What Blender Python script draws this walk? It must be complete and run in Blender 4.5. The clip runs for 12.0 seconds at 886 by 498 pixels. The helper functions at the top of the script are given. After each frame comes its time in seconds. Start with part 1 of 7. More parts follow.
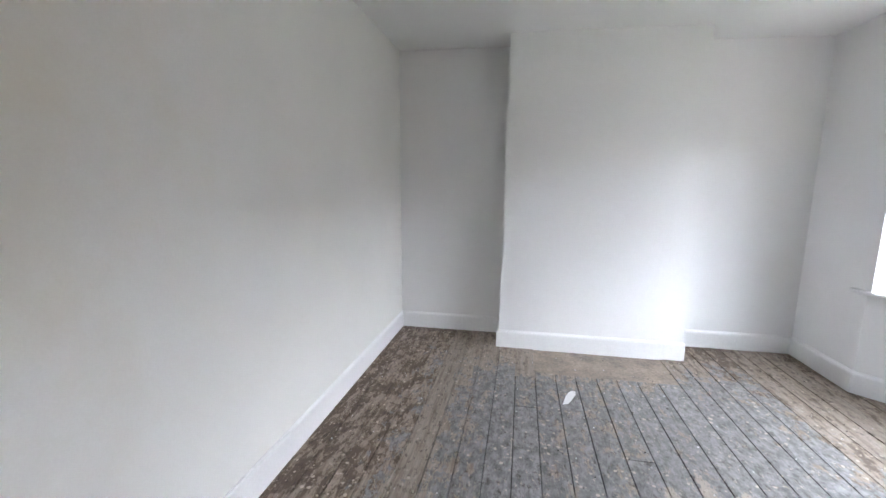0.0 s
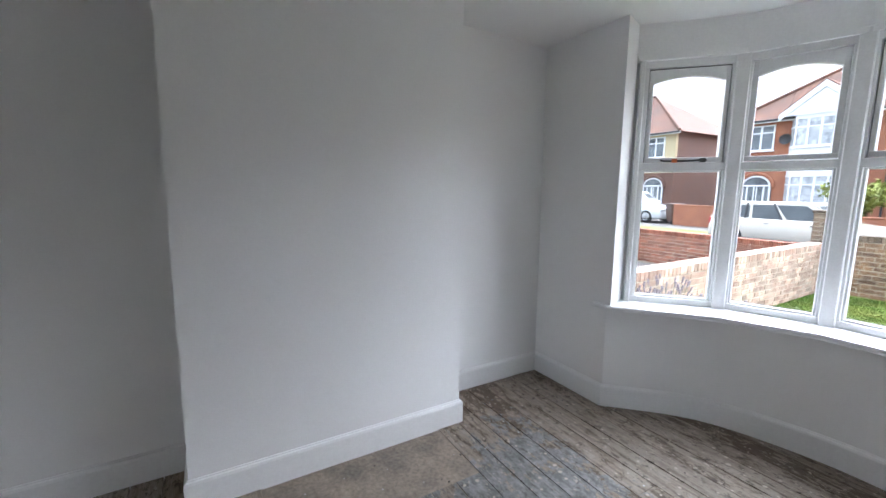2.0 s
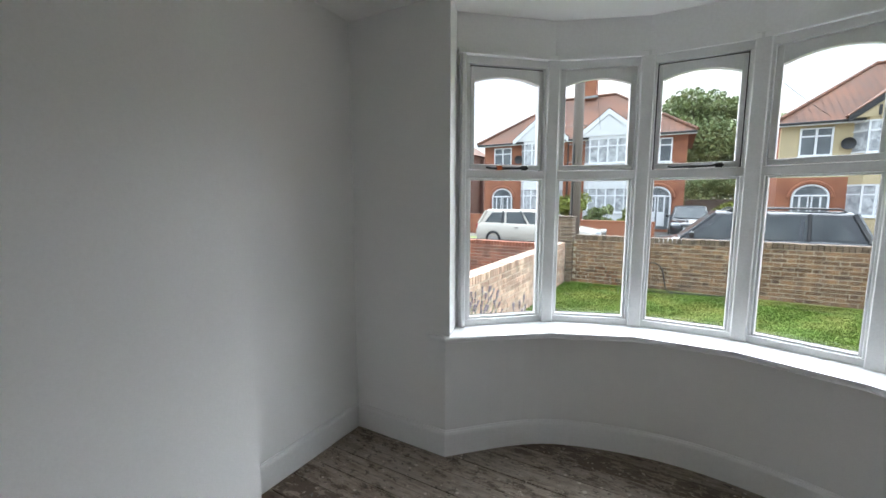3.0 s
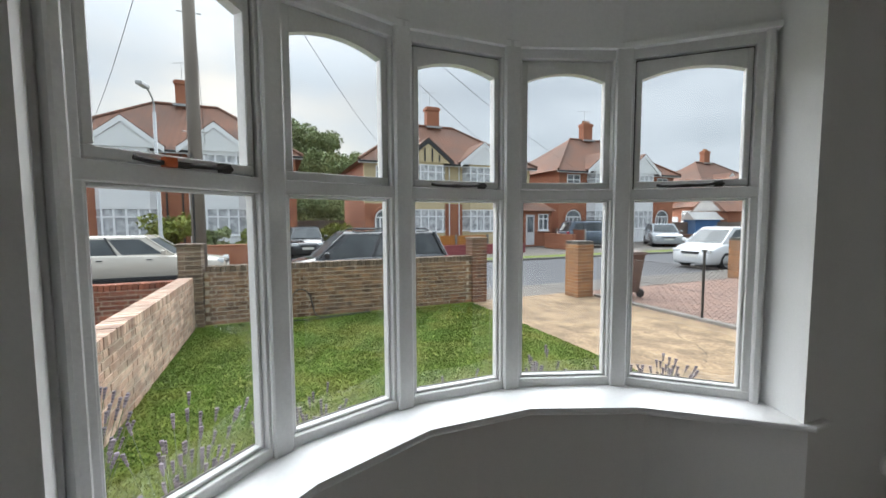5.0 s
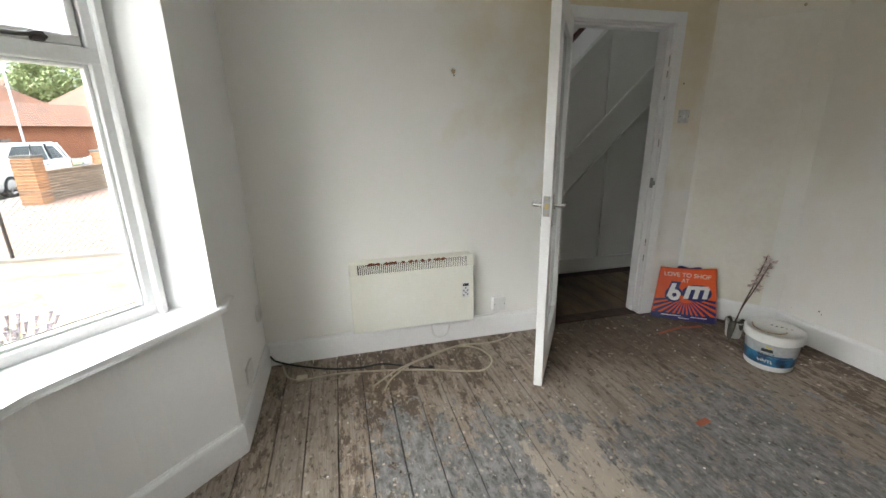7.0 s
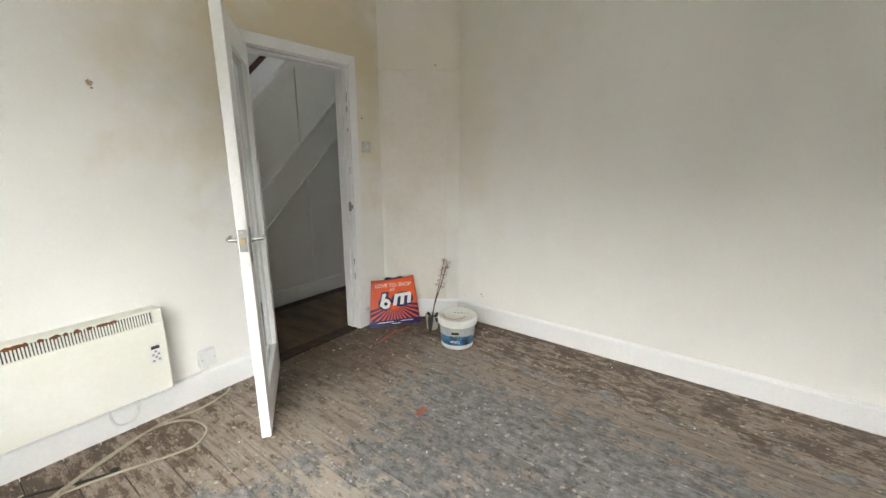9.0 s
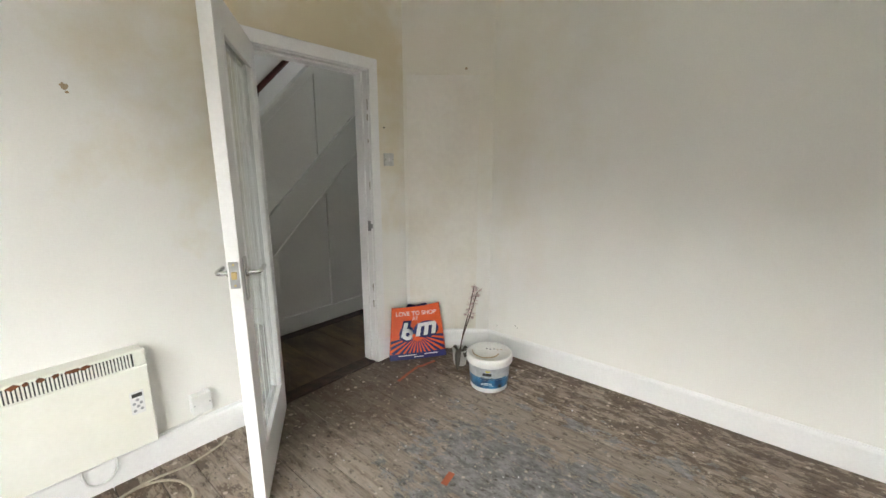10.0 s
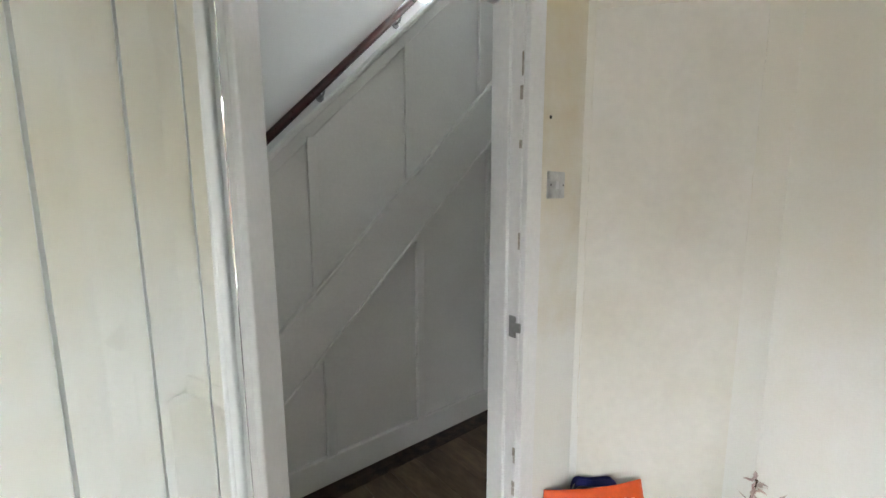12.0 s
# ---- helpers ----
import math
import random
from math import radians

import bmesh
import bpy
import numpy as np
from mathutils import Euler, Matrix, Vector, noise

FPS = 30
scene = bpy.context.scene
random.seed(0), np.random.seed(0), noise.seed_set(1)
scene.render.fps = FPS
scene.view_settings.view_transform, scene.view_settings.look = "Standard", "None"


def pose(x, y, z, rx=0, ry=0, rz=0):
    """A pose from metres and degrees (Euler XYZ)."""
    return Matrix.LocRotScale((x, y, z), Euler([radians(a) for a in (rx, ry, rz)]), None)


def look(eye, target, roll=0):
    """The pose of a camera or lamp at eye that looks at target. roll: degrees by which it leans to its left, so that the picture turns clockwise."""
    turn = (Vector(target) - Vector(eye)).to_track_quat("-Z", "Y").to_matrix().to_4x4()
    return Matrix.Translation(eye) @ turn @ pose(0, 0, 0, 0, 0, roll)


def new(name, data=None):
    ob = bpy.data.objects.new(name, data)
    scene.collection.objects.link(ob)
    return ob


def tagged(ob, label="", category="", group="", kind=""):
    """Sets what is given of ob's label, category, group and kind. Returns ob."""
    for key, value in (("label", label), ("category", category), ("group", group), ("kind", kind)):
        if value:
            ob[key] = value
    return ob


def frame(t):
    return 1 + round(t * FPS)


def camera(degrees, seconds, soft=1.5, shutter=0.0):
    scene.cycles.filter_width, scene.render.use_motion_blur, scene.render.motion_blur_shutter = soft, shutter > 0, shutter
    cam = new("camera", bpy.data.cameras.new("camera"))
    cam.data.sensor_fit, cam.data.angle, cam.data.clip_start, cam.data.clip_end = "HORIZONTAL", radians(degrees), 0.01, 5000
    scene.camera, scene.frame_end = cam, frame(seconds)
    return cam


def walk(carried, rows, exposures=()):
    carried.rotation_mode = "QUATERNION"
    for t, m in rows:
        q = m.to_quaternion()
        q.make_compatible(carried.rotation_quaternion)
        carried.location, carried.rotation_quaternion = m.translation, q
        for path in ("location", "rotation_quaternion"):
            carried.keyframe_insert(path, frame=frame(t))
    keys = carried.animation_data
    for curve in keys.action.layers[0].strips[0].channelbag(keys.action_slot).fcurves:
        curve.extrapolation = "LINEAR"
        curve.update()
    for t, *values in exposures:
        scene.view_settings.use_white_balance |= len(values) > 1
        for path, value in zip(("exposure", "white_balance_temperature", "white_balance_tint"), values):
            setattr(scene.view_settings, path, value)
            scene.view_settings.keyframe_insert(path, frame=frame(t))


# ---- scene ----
cam = camera(95.1, 12.0)
PATH = [
    (0, (1.132, -0.052, 1.393), (0.757, 1.887, 1.076), 0.3),
    (0.5, (1.07, 0.24, 1.465), (1.129, 2.212, 1.131), 0.5),
    (1, (1.102, 0.61, 1.435), (1.468, 2.555, 1.143), 0.3),
    (1.5, (1.082, 0.994, 1.439), (1.674, 2.867, 1.061), 0.3),
    (2, (1.128, 1.32, 1.469), (2.125, 3.028, 1.174), 0.3),
    (2.5, (1.294, 1.691, 1.469), (2.758, 3.027, 1.197), 0.1),
    (3, (1.481, 1.952, 1.464), (3.205, 2.937, 1.225), 0.1),
    (3.2, (1.563, 2.074, 1.471), (3.37, 2.897, 1.231), -0.0),
    (4.8, (2.427, 2.606, 1.482), (4.356, 2.089, 1.366), -0.1),
    (5, (2.51, 2.612, 1.502), (4.359, 1.862, 1.361), -0.3),
    (5.5, (2.709, 2.491, 1.486), (4.214, 1.187, 1.297), -0.4),
    (6, (2.809, 2.365, 1.433), (3.767, 0.625, 1.198), -0.8),
    (6.5, (2.912, 2.365, 1.384), (3.028, 0.407, 0.993), -0.9),
    (7, (2.886, 2.406, 1.37), (2.411, 0.545, 0.812), -0.8),
    (7.5, (2.87, 2.454, 1.356), (2.099, 0.711, 0.749), -0.5),
    (7.7, (2.847, 2.454, 1.381), (1.955, 0.771, 0.771), -0.3),
    (9.3, (2.752, 2.371, 1.387), (1.161, 1.24, 0.951), 0.0),
    (9.5, (2.708, 2.315, 1.39), (1.132, 1.158, 0.971), 0.2),
    (10, (2.51, 2.141, 1.4), (1.015, 0.875, 1.0), 0.0),
    (10.5, (2.342, 1.88, 1.39), (0.896, 0.551, 1.016), 0.2),
    (11, (2.147, 1.539, 1.419), (0.686, 0.204, 1.128), 0.3),
    (11.5, (1.912, 1.2, 1.422), (0.553, -0.245, 1.164), 0.2),
    (12, (1.692, 0.803, 1.415), (0.438, -0.732, 1.149), -0.1),
]
walk(cam, [(t, look(eye, target, roll)) for t, eye, target, roll in PATH], exposures=[(0, 3.42, 5800, 15), (0.5, 3.1, 5800, 15), (1.0, 2.9, 5800, 15), (2.0, 2.5, 5720, 14), (2.5, 2.33, 5850, 11), (3, 2.0, 6000, 10), (5, 1.15, 6250, 10), (6.0, 1.52, 6500, 10), (6.5, 2.08, 6550, 11), (7.0, 2.7, 6500, 10), (7.5, 2.98, 6450, 10), (9.5, 3.5, 6600, 10), (10.5, 3.4, 6600, 10), (11.5, 3.65, 6600, 10), (12, 3.85, 6300, 10)])

# ---- light ----
world = bpy.data.worlds.new("overcast_sky")
scene.world = world
world.use_nodes = True
wt = world.node_tree
wt.nodes.clear()
wo = wt.nodes.new("ShaderNodeOutputWorld")
wb = wt.nodes.new("ShaderNodeBackground")
wb.inputs["Strength"].default_value = 1.0
sky = wt.nodes.new("ShaderNodeTexSky")
sky.sky_type, sky.sun_disc = "NISHITA", False
sky.sun_elevation, sky.sun_rotation = radians(17), radians(85)
skyg = wt.nodes.new("ShaderNodeVectorMath")
skyg.operation = "SCALE"
skyg.inputs["Scale"].default_value = 0.07
wt.links.new(sky.outputs[0], skyg.inputs[0])
wc = wt.nodes.new("ShaderNodeTexCoord")
wm = wt.nodes.new("ShaderNodeMapping")
wm.inputs["Scale"].default_value = (1.6, 1.6, 5.0)
wn = wt.nodes.new("ShaderNodeTexNoise")
wn.inputs["Scale"].default_value, wn.inputs["Detail"].default_value, wn.inputs["Roughness"].default_value = 1.7, 6, 0.55
wr = wt.nodes.new("ShaderNodeValToRGB")
wr.color_ramp.elements[0].position, wr.color_ramp.elements[1].position = 0.36, 0.62
wr.color_ramp.elements[0].color, wr.color_ramp.elements[1].color = (0.66, 0.66, 0.66, 1), (1, 1, 1, 1)
wx = wt.nodes.new("ShaderNodeMix")
wx.data_type = "RGBA"
wx.inputs[7].default_value = (0.84, 0.90, 0.97, 1)
wt.links.new(wc.outputs["Generated"], wm.inputs[0])
wt.links.new(wm.outputs[0], wn.inputs["Vector"])
wt.links.new(wn.outputs["Fac"], wr.inputs[0])
wt.links.new(wr.outputs[0], wx.inputs[0])
wt.links.new(skyg.outputs[0], wx.inputs[6])
# overcast gradient: the zenith is brighter than the horizon
wg = wt.nodes.new("ShaderNodeSeparateXYZ")
wt.links.new(wc.outputs["Generated"], wg.inputs[0])
wl = wt.nodes.new("ShaderNodeMapRange")
wl.inputs[1].default_value, wl.inputs[2].default_value = 0.30, 0.90
wl.inputs[3].default_value, wl.inputs[4].default_value = 0.42, 1.3
wt.links.new(wg.outputs[2], wl.inputs[0])
wv = wt.nodes.new("ShaderNodeVectorMath")
wv.operation = "SCALE"
wt.links.new(wx.outputs[2], wv.inputs[0])
wt.links.new(wl.outputs[0], wv.inputs["Scale"])
wt.links.new(wv.outputs[0], wb.inputs["Color"])
wt.links.new(wb.outputs[0], wo.inputs[0])
sun = new("sun", bpy.data.lights.new("sun", "SUN"))
sun.data.energy, sun.data.angle, sun.data.color = 4.9, radians(136), (1, 0.985, 0.965)
sun.matrix_world = look((22, 1.6, 3.8), (0, 0, 0))


# ---- materials ----
def mk(name, c1, c2=None, s1=3.0, s2=45.0, rough=0.65, bump=0.15, metal=0.0, lo=0.35, hi=0.65, stretch=(1, 1, 1), rnd=0.0, island=False, fine=0.16, coat=0.0):
    """A two-scale procedural surface: patches of c1 and c2, fine grain, relief."""
    m = bpy.data.materials.new(name)
    m.use_nodes = True
    t = m.node_tree
    b = t.nodes["Principled BSDF"]
    L = t.links.new
    geo = t.nodes.new("ShaderNodeNewGeometry")
    mp = t.nodes.new("ShaderNodeMapping")
    mp.inputs["Scale"].default_value = stretch
    L(geo.outputs["Position"], mp.inputs[0])
    n1 = t.nodes.new("ShaderNodeTexNoise")
    n1.inputs["Scale"].default_value, n1.inputs["Detail"].default_value = s1, 5
    n2 = t.nodes.new("ShaderNodeTexNoise")
    n2.inputs["Scale"].default_value, n2.inputs["Detail"].default_value = s2, 4
    L(mp.outputs[0], n1.inputs["Vector"])
    L(mp.outputs[0], n2.inputs["Vector"])
    r = t.nodes.new("ShaderNodeMapRange")
    r.inputs[1].default_value, r.inputs[2].default_value = lo, hi
    L(n1.outputs["Fac"], r.inputs[0])
    mx = t.nodes.new("ShaderNodeMix")
    mx.data_type = "RGBA"
    mx.inputs[6].default_value = (*c1, 1)
    mx.inputs[7].default_value = (*(c2 or c1), 1)
    L(r.outputs[0], mx.inputs[0])
    g = t.nodes.new("ShaderNodeMapRange")
    g.inputs[1].default_value, g.inputs[2].default_value = 0.25, 0.75
    g.inputs[3].default_value, g.inputs[4].default_value = 1 - fine, 1 + fine
    L(n2.outputs["Fac"], g.inputs[0])
    v = t.nodes.new("ShaderNodeVectorMath")
    v.operation = "SCALE"
    L(mx.outputs[2], v.inputs[0])
    L(g.outputs[0], v.inputs["Scale"])
    last = v.outputs[0]
    if rnd:
        if island:
            src = geo.outputs["Random Per Island"]
        else:
            src = t.nodes.new("ShaderNodeObjectInfo").outputs["Random"]
        q = t.nodes.new("ShaderNodeMapRange")
        q.inputs[3].default_value, q.inputs[4].default_value = 1 - rnd, 1 + rnd
        L(src, q.inputs[0])
        w = t.nodes.new("ShaderNodeVectorMath")
        w.operation = "SCALE"
        L(last, w.inputs[0])
        L(q.outputs[0], w.inputs["Scale"])
        last = w.outputs[0]
    L(last, b.inputs["Base Color"])
    rr = t.nodes.new("ShaderNodeMapRange")
    rr.inputs[3].default_value, rr.inputs[4].default_value = max(0.03, rough - 0.08), min(1, rough + 0.08)
    L(n2.outputs["Fac"], rr.inputs[0])
    L(rr.outputs[0], b.inputs["Roughness"])
    b.inputs["Metallic"].default_value = metal
    b.inputs["Coat Weight"].default_value = coat
    if bump:
        bp = t.nodes.new("ShaderNodeBump")
        bp.inputs["Strength"].default_value, bp.inputs["Distance"].default_value = bump, 0.01
        L(n2.outputs["Fac"], bp.inputs["Height"])
        L(bp.outputs[0], b.inputs["Normal"])
    return m


def glass_mat(name, tint=(0.97, 0.985, 0.98), rough=0.0):
    m = bpy.data.materials.new(name)
    m.use_nodes = True
    b = m.node_tree.nodes["Principled BSDF"]
    b.inputs["Base Color"].default_value = (*tint, 1)
    b.inputs["Roughness"].default_value = rough
    b.inputs["Transmission Weight"].default_value = 1.0
    b.inputs["IOR"].default_value = 1.45
    return m


def floor_wood(name, wood, brown, grey, rect, bare, worn):
    """Old boards: bare wood, scabs of brown stain, grey paint worn to patches inside rect (x0, y0, x1, y1),
    one large bare patch (x, y, half width, half length) and a darker trodden patch of the same form."""
    m = bpy.data.materials.new(name)
    m.use_nodes = True
    t = m.node_tree
    L = t.links.new
    b = t.nodes["Principled BSDF"]
    geo = t.nodes.new("ShaderNodeNewGeometry")
    rand = t.nodes.new("ShaderNodeObjectInfo").outputs["Random"]
    sep = t.nodes.new("ShaderNodeSeparateXYZ")
    L(geo.outputs["Position"], sep.inputs[0])

    def put(v, socket):
        if isinstance(v, (int, float, tuple)):
            socket.default_value = v
        else:
            L(v, socket)

    def calc(op, a, c=0.0, clamp=False):
        n = t.nodes.new("ShaderNodeMath")
        n.operation, n.use_clamp = op, clamp
        put(a, n.inputs[0])
        put(c, n.inputs[1])
        return n.outputs[0]

    def grain(stretch, detail, rough, shift, plank=0.0):
        """Noise stretched along the boards; plank shifts it from board to board."""
        off = t.nodes.new("ShaderNodeCombineXYZ")
        put(calc("MULTIPLY", rand, 31.0 * plank), off.inputs[0])
        put(calc("MULTIPLY", rand, 47.0 * plank), off.inputs[1])
        off.inputs[2].default_value = shift
        add = t.nodes.new("ShaderNodeVectorMath")
        L(geo.outputs["Position"], add.inputs[0])
        L(off.outputs[0], add.inputs[1])
        mp = t.nodes.new("ShaderNodeMapping")
        mp.inputs["Scale"].default_value = (*stretch, 1.0)
        L(add.outputs[0], mp.inputs[0])
        nz = t.nodes.new("ShaderNodeTexNoise")
        nz.inputs["Scale"].default_value, nz.inputs["Detail"].default_value, nz.inputs["Roughness"].default_value = 1.0, detail, rough
        L(mp.outputs[0], nz.inputs["Vector"])
        return nz.outputs["Fac"]

    def step(v, at, soft, amount=1.0):
        r = t.nodes.new("ShaderNodeMapRange")
        r.inputs[1].default_value, r.inputs[2].default_value, r.inputs[4].default_value = at - soft, at + soft, amount
        L(v, r.inputs[0])
        return r.outputs[0]

    def mix(f, a, c):
        n = t.nodes.new("ShaderNodeMix")
        n.data_type = "RGBA"
        put(f, n.inputs[0])
        put(a, n.inputs[6])
        put(c, n.inputs[7])
        return n.outputs[2]

    def tone(c, k):
        return (*[min(1.0, v * k) for v in c], 1.0)

    def oval(x, y, hx, hy):
        u = calc("DIVIDE", calc("SUBTRACT", sep.outputs[0], x), hx)
        v = calc("DIVIDE", calc("SUBTRACT", sep.outputs[1], y), hy)
        return calc("SQRT", calc("ADD", calc("MULTIPLY", u, u), calc("MULTIPLY", v, v)))

    cx, cy, hx, hy = (rect[0] + rect[2]) / 2, (rect[1] + rect[3]) / 2, (rect[2] - rect[0]) / 2, (rect[3] - rect[1]) / 2
    dx = calc("DIVIDE", calc("ABSOLUTE", calc("SUBTRACT", sep.outputs[0], cx)), hx)
    dy = calc("DIVIDE", calc("ABSOLUTE", calc("SUBTRACT", sep.outputs[1], cy)), hy)
    d = calc("MAXIMUM", dx, dy)
    jump = calc("MULTIPLY", calc("SUBTRACT", rand, 0.5), 0.12)
    # bare wood with its grain
    fine = grain((130.0, 6.0), 4, 0.6, 0.0, 1.0)
    base = mix(step(fine, 0.5, 0.2), tone(wood, 0.72), tone(wood, 1.14))
    base = mix(step(grain((8.0, 1.6), 5, 0.6, 3.0, 1.0), 0.52, 0.16, 0.45), base, tone(wood, 0.62))
    # brown stain, thicker round the edge of the room
    rim = calc("MULTIPLY", calc("MINIMUM", calc("SUBTRACT", d, 0.95), 0.45), 0.11)
    kb = calc("ADD", calc("ADD", calc("ADD", calc("MULTIPLY", grain((16.0, 5.5), 14, 0.76, 7.0), 0.76), calc("MULTIPLY", grain((50.0, 14.0), 12, 0.74, 8.0, 1.0), 0.24)), rim), jump)
    base = mix(step(kb, 0.51, 0.06, 0.5), base, tone(brown, 1.4))
    base = mix(step(kb, 0.565, 0.014, 0.88), base, tone(brown, 0.72))
    base = mix(step(grain((34.0, 2.6), 10, 0.7, 9.0, 1.0), 0.55, 0.05, 0.5), base, tone(brown, 1.0))
    # grey floor paint
    kg = calc("ADD", calc("ADD", calc("ADD", calc("MULTIPLY", grain((11.0, 6.0), 14, 0.74, 11.0), 0.78), calc("MULTIPLY", grain((46.0, 20.0), 12, 0.74, 12.0, 1.0), 0.22)), calc("MULTIPLY", calc("MINIMUM", calc("SUBTRACT", 1.0, d), 0.40), 0.36)), jump)
    g_mask = step(kg, 0.556, 0.012)
    paint_c = mix(step(grain((26.0, 13.0), 12, 0.76, 13.0), 0.5, 0.10), tone(grey, 0.50), tone(grey, 1.45))
    base = mix(calc("MULTIPLY", g_mask, 0.94), base, paint_c)
    # the large bare patch
    kp = calc("SUBTRACT", calc("ADD", calc("MULTIPLY", grain((8.0, 4.0), 12, 0.68, 17.0), 3.6), calc("MULTIPLY", jump, 2.5)), calc("ADD", oval(*bare), 0.85))
    p_mask = step(kp, 0.0, 0.035, 0.92)
    base = mix(p_mask, base, mix(step(fine, 0.5, 0.25), tone(wood, 0.88), tone(wood, 1.10)))
    # the trodden patch by the door
    base = mix(step(calc("SUBTRACT", calc("MULTIPLY", kb, 2.0), oval(*worn)), 0.05, 0.30, 0.66), base, tone(brown, 0.72))
    # dirt, pale flecks of filler, long scratches
    base = mix(step(grain((34.0, 17.0), 12, 0.76, 19.0), 0.575, 0.03, 0.80), base, tone(brown, 0.36))
    fleck = step(grain((36.0, 21.0), 10, 0.74, 23.0), 0.60, 0.018, 0.72)
    base = mix(fleck, base, tone(wood, 1.32))
    base = mix(step(grain((90.0, 2.4), 6, 0.6, 29.0, 1.0), 0.67, 0.03, 0.6), base, tone(wood, 1.2))
    # drips of white and cream paint
    vo = t.nodes.new("ShaderNodeTexVoronoi")
    vo.inputs["Scale"].default_value = 16.0
    L(geo.outputs["Position"], vo.inputs["Vector"])
    drip = calc("SUBTRACT", calc("ADD", vo.outputs["Distance"], calc("MULTIPLY", grain((60.0, 60.0), 4, 0.6, 31.0), 0.25)), calc("MULTIPLY", grain((5.0, 5.0), 3, 0.5, 37.0), 0.42))
    base = mix(calc("SUBTRACT", 0.8, step(drip, 0.03, 0.015, 0.8)), base, tone(wood, 1.45))
    v = t.nodes.new("ShaderNodeVectorMath")
    v.operation = "SCALE"
    L(base, v.inputs[0])
    L(calc("ADD", calc("MULTIPLY", rand, 0.30), 0.85), v.inputs["Scale"])
    L(v.outputs[0], b.inputs["Base Color"])
    L(calc("SUBTRACT", 0.66, calc("MULTIPLY", g_mask, 0.14)), b.inputs["Roughness"])
    bp = t.nodes.new("ShaderNodeBump")
    bp.inputs["Strength"].default_value, bp.inputs["Distance"].default_value = 0.5, 0.004
    L(calc("ADD", calc("ADD", calc("MULTIPLY", fine, 0.5), calc("MULTIPLY", g_mask, 0.35)), calc("MULTIPLY", fleck, 0.3)), bp.inputs["Height"])
    L(bp.outputs[0], b.inputs["Normal"])
    return m


def stained_wall(name, white, stain, centre, spread, amount):
    """Painted plaster with yellowed damp stains spreading round a centre."""
    m = mk(name, white, tuple(c * 0.965 for c in white), s1=1.4, s2=120, rough=0.75, bump=0.06, fine=0.02)
    t = m.node_tree
    L = t.links.new
    b = t.nodes["Principled BSDF"]
    src = b.inputs["Base Color"].links[0].from_socket
    geo = t.nodes.new("ShaderNodeNewGeometry")
    mp = t.nodes.new("ShaderNodeMapping")
    mp.vector_type = "POINT"
    mp.inputs["Location"].default_value = tuple(-c / s for c, s in zip(centre, spread))
    mp.inputs["Scale"].default_value = tuple(1 / s for s in spread)
    L(geo.outputs["Position"], mp.inputs[0])
    ln = t.nodes.new("ShaderNodeVectorMath")
    ln.operation = "LENGTH"
    L(mp.outputs[0], ln.inputs[0])
    nz = t.nodes.new("ShaderNodeTexNoise")
    nz.inputs["Scale"].default_value, nz.inputs["Detail"].default_value, nz.inputs["Roughness"].default_value = 2.6, 7, 0.6
    L(geo.outputs["Position"], nz.inputs["Vector"])
    s = t.nodes.new("ShaderNodeMath")
    s.operation = "MULTIPLY_ADD"
    s.inputs[1].default_value = 2.2
    L(nz.outputs["Fac"], s.inputs[0])
    neg = t.nodes.new("ShaderNodeMath")
    neg.operation = "MULTIPLY"
    neg.inputs[1].default_value = -1.0
    L(ln.outputs["Value"], neg.inputs[0])
    L(neg.outputs[0], s.inputs[2])
    r = t.nodes.new("ShaderNodeMapRange")
    r.inputs[1].default_value, r.inputs[2].default_value = -0.15, 0.75
    r.inputs[4].default_value = amount
    L(s.outputs[0], r.inputs[0])
    mx = t.nodes.new("ShaderNodeMix")
    mx.data_type = "RGBA"
    mx.inputs[7].default_value = (*stain, 1)
    L(r.outputs[0], mx.inputs[0])
    L(src, mx.inputs[6])
    L(mx.outputs[2], b.inputs["Base Color"])
    return m


M_wall = mk("white_wall_paint", (0.90, 0.90, 0.895), (0.88, 0.88, 0.875), s1=1.3, s2=140, rough=0.7, bump=0.06, fine=0.02)
M_south = stained_wall("stained_wall_paint", (0.895, 0.885, 0.85), (0.73, 0.63, 0.42), (1.05, 0, 2.05), (0.95, 1, 0.95), 0.85)
M_west = stained_wall("cream_wall_paint", (0.90, 0.89, 0.855), (0.77, 0.70, 0.53), (0.15, 0.3, 2.0), (1.0, 0.85, 1.2), 0.42)
M_ceil = mk("ceiling_paint", (0.90, 0.90, 0.895), (0.885, 0.885, 0.88), s1=1.0, s2=110, rough=0.8, bump=0.05, fine=0.02)
M_gloss = mk("white_gloss_paint", (0.89, 0.89, 0.89), (0.875, 0.875, 0.875), s1=2.5, s2=70, rough=0.38, bump=0.04, fine=0.03)
M_frame = mk("window_paint", (0.80, 0.80, 0.80), (0.74, 0.74, 0.73), s1=5, s2=90, rough=0.42, bump=0.07, fine=0.04)
M_board = floor_wood("worn_floorboard", (0.40, 0.338, 0.275), (0.122, 0.083, 0.055), (0.195, 0.191, 0.188), (0.55, 0.70, 2.85, 3.15), (1.98, 1.42, 0.24, 0.42), (0.95, 0.15, 0.75, 0.55))
M_hallboard = mk("dark_hall_board", (0.062, 0.039, 0.022), (0.15, 0.10, 0.060), s1=9, s2=55, rough=0.55, bump=0.3, stretch=(1, 0.3, 1), rnd=0.2, fine=0.3)
M_under = mk("unlit_void_black", (0.012, 0.010, 0.008), rough=0.9, bump=0)
